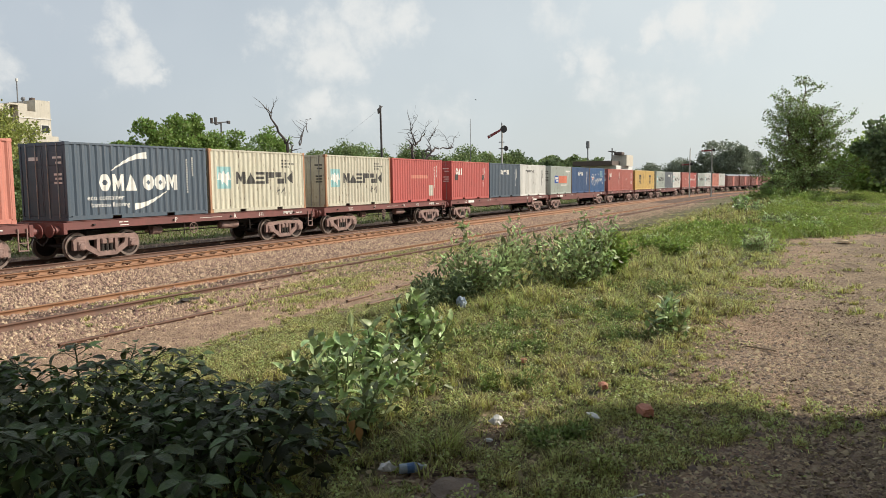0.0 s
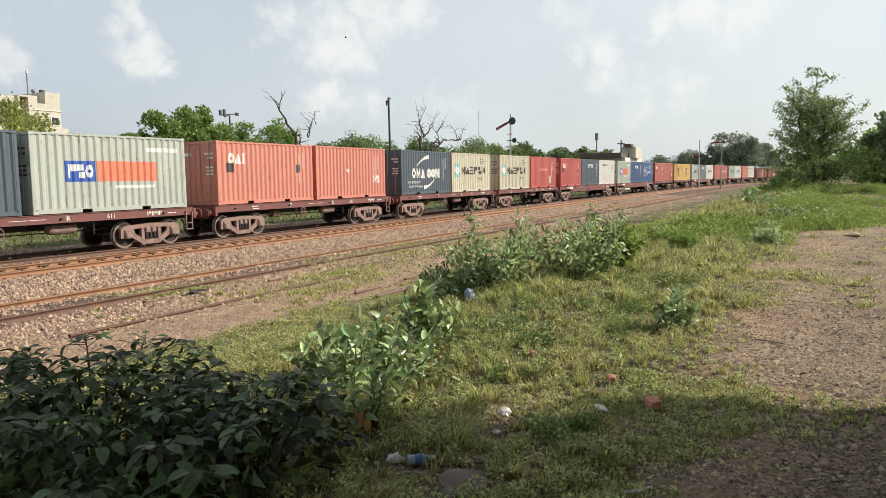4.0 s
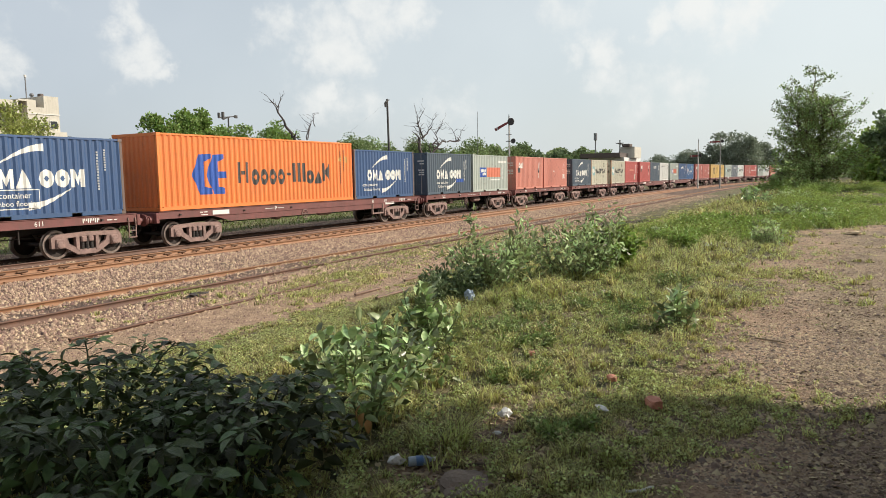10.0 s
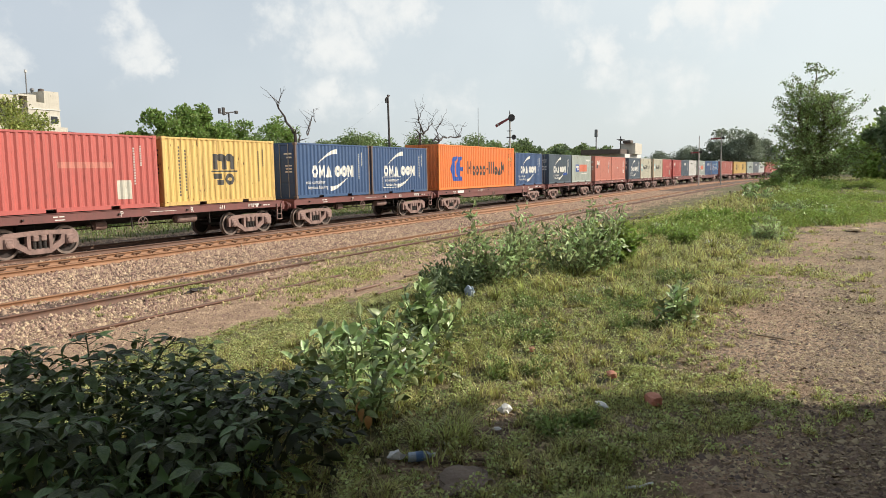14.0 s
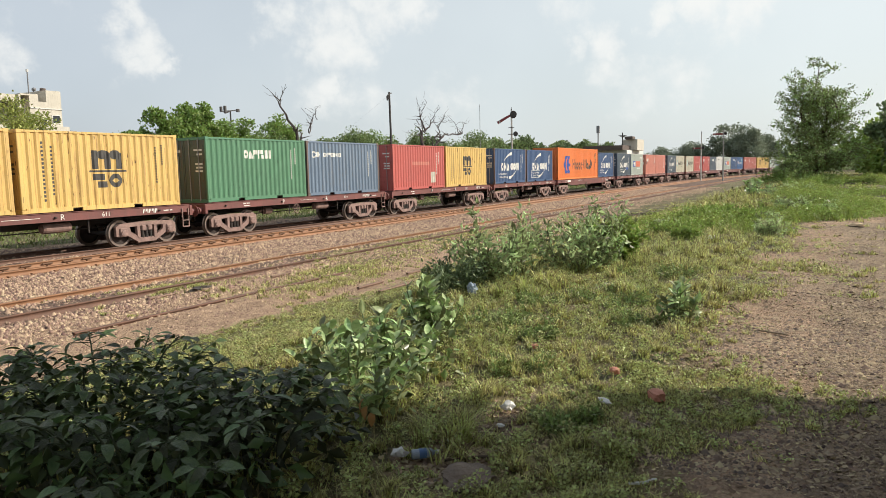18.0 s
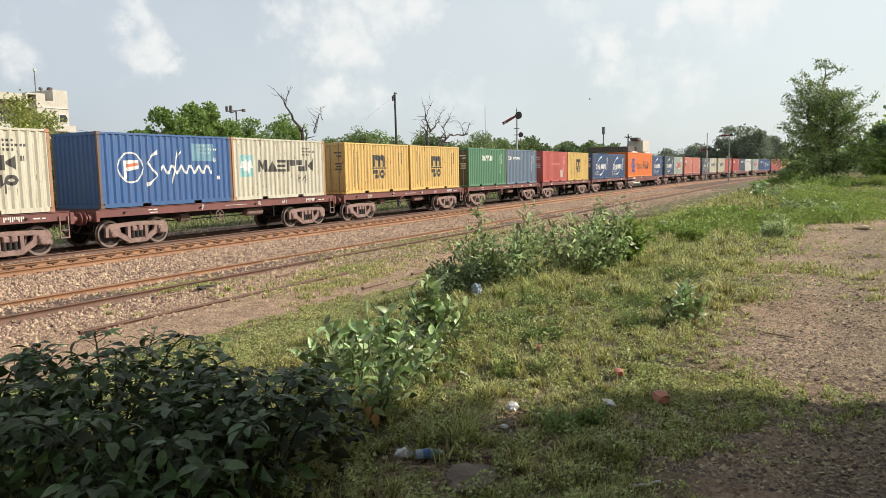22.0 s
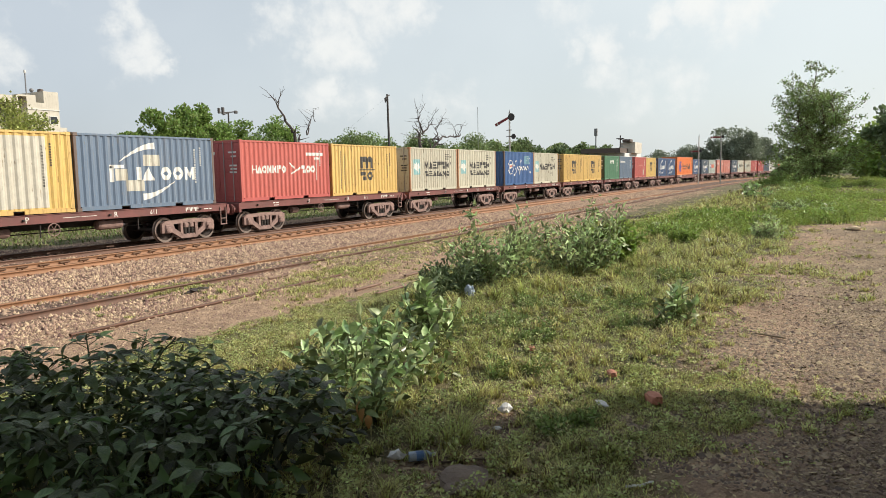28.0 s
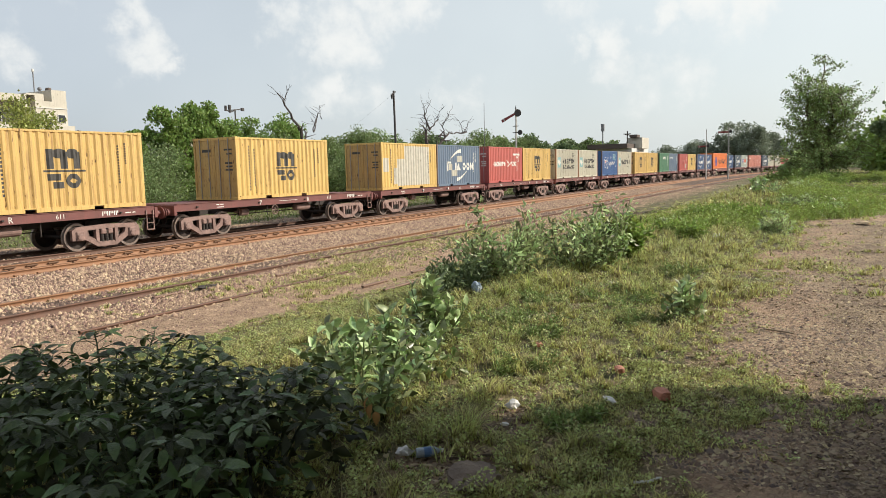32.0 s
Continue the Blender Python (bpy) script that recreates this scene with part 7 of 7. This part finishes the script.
shrub("leafy green shrub with thin flowering shoots", 10.6, 4.75, 1.8, 0.92, 1700, 61, leaf=0.12, stems=22, wild=0.3)
shrub("leafy green shrub beside a grassy bank", 12.0, 3.85, 2.0, 0.92, 1700, 62, leaf=0.12, stems=22, wild=0.3)
shrub("bright green broad shrub", 13.0, 3.6, 1.2, 0.9, 1800, 63, M_LEAF_D, 0.15)
shrub("low weedy shrub in shade", 9.7, 5.1, 1.2, 0.6, 1500, 64, M_LEAF_C, 0.09)
shrub("dense leafy weeds at the foot of the young tree", 44.3, 1.9, 4.6, 0.6, 1300, 65, M_LEAF_A, 0.18, 10)
for x, y, w, h, seed in ((7.6, 3.1, 0.9, 0.20, 91), (8.6, 3.4, 0.8, 0.18, 92), (6.9, 2.7, 0.6, 0.14, 93), (9.4, 2.6, 1.0, 0.20, 94), (7.3, 3.9, 0.9, 0.22, 95), (5.9, 2.5, 0.6, 0.16, 96), (11.5, 2.4, 1.0, 0.2, 97), (4.6, 1.55, 0.5, 0.12, 98), (8.2, 2.0, 0.7, 0.14, 99)):
    shrub("low patch of fine green weeds in grass", x, y, w * 1.25, h * 0.7, 1000, seed, M_LEAF_WEED, 0.045, 6)
rngs = random.Random(12)
for i in range(9):
    x = rngs.uniform(22, 48)
    e = float(path_edge(x))
    y = rngs.uniform(e + 0.6, max(e + 1.2, 4.0))
    shrub("clump of lush green weeds by the path", x, y, rngs.uniform(1.8, 3.4), rngs.uniform(0.25, 0.55), 2200, 600 + i, M_LEAF_D if i % 3 else M_LEAF_SHRUB, 0.10, 8)
for i in range(8):
    x = rngs.uniform(15, 24)
    shrub("low clump of green weeds in grass", x, rngs.uniform(1.2, 5.5), rngs.uniform(0.8, 1.5), rngs.uniform(0.25, 0.45), 900, 700 + i, M_LEAF_D if i % 2 else M_LEAF_SHRUB, 0.10, 7)

def grass(name, label, n, place, height, width, material, seed):
    """Single bent blades in one mesh."""
    rng = np.random.default_rng(seed)
    P, k = place(rng, n)
    m = len(P)
    H = height * k * rng.uniform(0.5, 1.3, m)
    a = rng.uniform(0, 6.28, m)
    lean = rng.uniform(0.2, 1.4, m) * H
    d = np.stack([np.cos(a), np.sin(a), 0 * a], 1)
    s = np.stack([-np.sin(a), np.cos(a), 0 * a], 1) * (width * rng.uniform(0.6, 1.4, m))[:, None]
    up = np.array([0, 0, 1.0])
    mid = P + d * (lean * 0.35)[:, None] + up * (H * 0.62)[:, None]
    tip = P + d * lean[:, None] + up * (H * rng.uniform(0.75, 1.0, m))[:, None]
    V = np.stack([P - s, P + s, mid + s * 0.7, mid - s * 0.7, tip], 1).reshape(-1, 3)
    F = np.array([(0, 1, 2), (0, 2, 3), (3, 2, 4)])
    F = (F[None] + 5 * np.arange(m)[:, None, None]).reshape(-1, 3)
    return tagged(part(name, raw_mesh(name, V, F, material), None), label, "grass", kind="stuff")


def in_turf(x0, x1, y0, y1, power=1.6, tuft=0.0):
    """A sampler of places in the turf, thick and thin in patches, with a height factor for each."""
    def place(rng, n):
        x = x0 + (x1 - x0) * rng.random(2 * n) ** power
        y = rng.uniform(y0, y1, 2 * n)
        if tuft:
            # gather blades into tufts
            gx, gy = np.round(x / tuft), np.round(y / tuft)
            ox, oy = rough(gx * 3.7, gy * 5.1, 11), rough(gx * 4.3, gy * 2.9, 12)
            pull = rng.uniform(0.35, 0.92, 2 * n)
            x, y = x + ((gx + 1.1 * ox) * tuft - x) * pull, y + ((gy + 1.1 * oy) * tuft - y) * pull
        t = cover(x, y)[2] * 2
        q = rough(x * 1.1, y * 1.1, 5) * 0.6 + rough(x * 3.4, y * 3.4, 6) * 0.5
        keep = rng.random(2 * n) < (0.36 + 0.75 * t + 0.95 * q) * (t > -0.5)
        x, y, q = x[keep][:n], y[keep][:n], q[keep][:n]
        lush = ramp(0.2, 2.4, y) * (1 - ramp(5.0, 7.5, y))
        return np.stack([x, y, heights(x, y) - 0.01], 1), (0.5 + 0.75 * lush) * (1 + 0.7 * q) * (1 + 0.75 * rough(x * 4.1, y * 4.1, 35))
    return place


def mound(rng, n):
    x = 19 + 34 * rng.random(n)
    y = path_edge(x) + 0.5 + (rng.random(n) ** 0.8) * 5.2
    q = rough(x * 0.45, y * 0.6, 21) * 0.7 + rough(x * 1.5, y * 1.5, 22) * 0.4
    keep = rng.random(n) < 0.45 + 1.2 * q
    x, y, q = x[keep], y[keep], q[keep]
    return np.stack([x, y, heights(x, y) - 0.01], 1), np.maximum(0.6 + 1.3 * q, 0.3)


def strip(rng, n):
    x, y = rng.uniform(4, 110, n), rng.uniform(27.6, 40, n)
    return np.stack([x, y, heights(x, y)], 1), rng.uniform(0.6, 1.3, n)


def low_leaves(name, label, n, place, size, material, seed, high=0.05, category="weeds", flat=False):
    """Small loose leaves near the ground, in one mesh."""
    rng = np.random.default_rng(seed)
    P, k = place(rng, n)
    m = len(P)
    if flat:
        # lying leaves, bits and straws, nearly level
        a, L = rng.uniform(0, 6.28, m), size * rng.lognormal(0, 0.4, m)
        d = np.stack([np.cos(a), np.sin(a), rng.normal(0, 0.28, m)], 1) * L[:, None]
        s = np.stack([-np.sin(a), np.cos(a), rng.normal(0, 0.3, m)], 1) * (L * rng.uniform(0.10, 0.42, m))[:, None]
        P = P + np.array([0, 0, 0.006])
        V = np.stack([P - d / 2, P + s * 0.8, P + d / 2, P - s], 1).reshape(-1, 3)
        F = (np.array([(0, 1, 2), (0, 2, 3)])[None] + 4 * np.arange(m)[:, None, None]).reshape(-1, 3)
    else:
        P = P + np.stack([0 * k, 0 * k, 0.012 + high * k * rng.random(m)], 1)
        V, F = leaf_cloud(P, rng.normal(0, 1, (m, 3)) * np.array([1, 1, 0.5]), size, rng, aspect=0.32, jitter=0.15, fold=0.12)
    return tagged(part(name, raw_mesh(name, V, F, material), None), label, category, kind="stuff")


def trodden(rng, n):
    x = 2.8 + 17 * rng.random(n) ** 1.7
    y = path_edge(x) + 0.9 - np.abs(rng.normal(0, 1, n)) * 0.2 * x
    return np.stack([x, y, heights(x, y)], 1), np.ones(n)


def strewn(rng, n):
    x = 2.8 + 24 * rng.random(3 * n) ** 1.8
    y = path_edge(x) + 0.6 - rng.random(3 * n) * (1.6 + 0.5 * x)
    keep = rng.random(3 * n) < 0.35 + 1.3 * rough(x * 0.8, y * 0.8, 31) + 0.6 * rough(x * 2.6, y * 2.6, 32)
    x, y = x[keep][:n], y[keep][:n]
    return np.stack([x, y, heights(x, y)], 1), np.ones(len(x))


def beside_path(rng, n):
    x = 3.3 + 3.2 * rng.random(n)
    y = path_edge(x) + 1.25 * rng.random(n) ** 0.8 - 0.05
    q = rough(x * 3.1, y * 3.1, 41) * 0.6 + rough(x * 8, y * 8, 42) * 0.5
    keep = rng.random(n) < 0.55 + q - 0.9 * np.exp(-((x - 4.05) ** 2 / 0.45 + (y - 1.95) ** 2 / 0.07))
    x, y, q = x[keep], y[keep], q[keep]
    return np.stack([x, y, heights(x, y) - 0.01], 1), 0.75 + 0.5 * q


grass("path_side_grass", "matted short grass at the edge of the path", 52000, beside_path, 0.060, 0.0036, M_GRASS, 88)
low_leaves("path_side_weeds", "small creeping weeds at the edge of the path", 24000, beside_path, 0.020, M_WEED, 89, 0.06)
def among_rails(rng, n):
    k = rng.integers(0, len(GREEN_PATCHES), n)
    C = np.array(GREEN_PATCHES)[k]
    x, y = C[:, 0] + rng.normal(0, 0.62, n) * C[:, 2], C[:, 1] + rng.normal(0, 0.62, n) * C[:, 3]
    q = rough(x * 0.9, y * 1.6, 51) * 0.6 + rough(x * 3.0, y * 3.0, 52) * 0.5
    keep = (rng.random(n) < 0.6 + q) & (np.abs(y - 13.5) > 0.08)
    x, y, q = x[keep], y[keep], q[keep]
    return np.stack([x, y, heights(x, y) - 0.01], 1), 0.8 + 0.6 * q


grass("track_grass", "thin grass in worn patches among old rails", 34000, among_rails, 0.10, 0.007, M_GRASS, 90)
grass("near_grass", "short green grass in thick tufts", 230000, in_turf(2.6, 14, -0.5, 9.0, 1.6, 0.19), 0.070, 0.0042, M_GRASS, 71)
grass("bank_grass", "green grass on the bank towards the tracks", 120000, in_turf(9, 36, -1.5, 14.8, 1.3, 0.4), 0.12, 0.0078, M_GRASS, 72)
grass("dry_grass", "dry yellowish grass blades and stalks", 18000, in_turf(2.6, 16, -0.5, 8.0), 0.08, 0.0032, M_DRYGRASS, 73)
grass("far_grass", "rough green grass beyond the bank", 34000, in_turf(28, 90, -9, 10, 1.2, 0.9), 0.13, 0.02, M_GRASS, 74)
grass("side_grass", "short grass beside the viewer", 26000, in_turf(-7, 2.7, 0.8, 9.0, 1.0, 0.16), 0.08, 0.006, M_GRASS, 85)
grass("trackside_grass", "grass strip beyond the railway", 24000, strip, 0.16, 0.025, M_RANKGRASS, 75)
grass("tall_grass", "lush light-green grass beside the path", 60000, mound, 0.24, 0.010, M_LUSHGRASS, 78)
low_leaves("lush_weeds", "lush leafy green weeds beside the path", 90000, mound, 0.062, M_LUSHWEED, 86, 0.34)
low_leaves("ground_weeds", "low green weeds with small leaves among grass", 140000, in_turf(2.6, 18, -0.3, 9.0, 1.6, 0.26), 0.024, M_WEED, 76, 0.12)
low_leaves("path_litter", "brown dead leaves strewn over the path", 34000, strewn, 0.031, M_DRYLEAF, 79, flat=True, category="litter")
def rubbish(rng, n):
    x, y = rng.normal(4.05, 0.42, n), rng.normal(2.0, 0.17, n)
    return np.stack([x, y, heights(x, y)], 1), np.ones(n)


low_leaves("litter_scraps", "twigs, straw and dead leaves on a bare patch", 1500, rubbish, 0.045, M_DRYLEAF, 87, flat=True, category="litter")
low_leaves("leaf_litter", "dry leaves and straw bits on trodden soil", 14000, trodden, 0.026, M_STRAW, 77, flat=True, category="litter")

# two unseen trees, added to fray the shade's edge and dim the sky light
tree("unseen dense tree added behind the viewer to fray the shade", 6.85, -3.0, 6.2, 2.9, M_LEAF_C, 81, leaf=0.26, clumps=40, leaves=7000, bare=0.22, tight=0.34)
tree("unseen spreading tree added above the viewer to block sky light", 1.2, -2.6, 9.5, 9.0, M_LEAF_C, 82, leaf=0.34, clumps=60, leaves=11000, bare=0.50, tight=0.30)


# ---- birds over the tree line ----
def bird(label):
    """A dark soaring bird with bent wings; it flies along its own x."""
    b = thing("bird", label, "bird", group="birds in the sky")
    bm = bmesh.new()
    lathe(bm, [(0.012, -0.30), (0.06, -0.2), (0.085, 0.0), (0.07, 0.12), (0.045, 0.2), (0.01, 0.27)], (0, 0, 0), "x", 10)
    part("body", bm, M_POLE, b, matrix=Matrix.Scale(0.6, 4))
    bm = bmesh.new()
    for sy in (-1, 1):
        for y0, y1, z0, z1, c0, c1 in ((0.05, 0.30, 0.02, 0.14, 0.24, 0.22), (0.30, 0.58, 0.14, 0.12, 0.22, 0.07)):
            a = [bm.verts.new((cx, sy * yy, zz + dz)) for dz in (0, 0.015) for cx, yy, zz in ((c0 * 0.5, y0, z0), (-c0 * 0.5, y0, z0), (-c1 * 0.7, y1, z1), (c1 * 0.2, y1, z1))]
            for q in ((0, 1, 2, 3), (7, 6, 5, 4), (0, 1, 5, 4), (1, 2, 6, 5), (2, 3, 7, 6), (3, 0, 4, 7)):
                bm.faces.new([a[i] for i in q])
    bmesh.ops.recalc_face_normals(bm, faces=bm.faces)
    part("wings", bm, M_POLE, b, matrix=Matrix.Scale(0.6, 4))
    tail = bmesh.new()
    prism(tail, [(-0.26, -0.01), (-0.48, -0.02), (-0.48, 0.01), (-0.26, 0.02)], -0.09, 0.09)
    part("tail", tail, M_POLE, b, matrix=Matrix.Scale(0.6, 4))
    return b


FLIGHTS = [
    (bird("small dark bird climbing over the signals"), [(0, 117.1, 54.5, 16.5), (1, 114.1, 59.9, 19.0), (2, 111.4, 64.7, 19.5), (3, 108.6, 68.6, 21.6), (3.5, 105.9, 72.0, 23.9), (4.5, 102.1, 76.2, 27.5), (5.5, 97.5, 80.0, 33.3), (9, 80, 95, 46), (32, -60, 190, 60)]),
    (bird("small dark bird gliding down to the tree line"), [(0, 134, -140, 24), (12, 132, -40, 18), (17, 129.2, -0.9, 16.4), (19, 128.5, 13.9, 15.9), (21, 125.7, 30.3, 15.2), (23, 121.2, 45.8, 12.4), (24, 118.8, 52.4, 11.3), (25, 114.5, 61, 7.0), (26, 110, 68, 4.5), (32, 60, 120, 5.0)]),
]


# ---- what moves ----
def motions():
    for ob, spots in FLIGHTS:
        rows = []
        for k, (t, *at) in enumerate(spots):
            ahead, back = spots[min(k + 1, len(spots) - 1)], spots[max(k - 1, 0)]
            heading = math.atan2(ahead[2] - back[2], ahead[1] - back[1])
            rows.append((t, Matrix.Translation(at) @ Matrix.Rotation(heading, 4, "Z") @ Matrix.Rotation(0.25, 4, "X")))
        walk(ob, rows)
    times = [float(t) for t in range(33)]
    for ob, s0, up in MOVING:
        rows = []
        for t in times:
            x, y, a = on_line(s0 + advance(t))
            rows.append((t, Matrix.Translation((x, y, RAIL_Z + up)) @ Matrix.Rotation(a, 4, "Z")))
        walk(ob, rows)
    spins = [k / 10 for k in range(321)]
    for ob in ROLLING:
        at = ob.location.copy()
        walk(ob, [(t, Matrix.Translation(at) @ Matrix.Rotation(advance(t) / WHEEL_R, 4, "Y")) for t in spins])


motions()
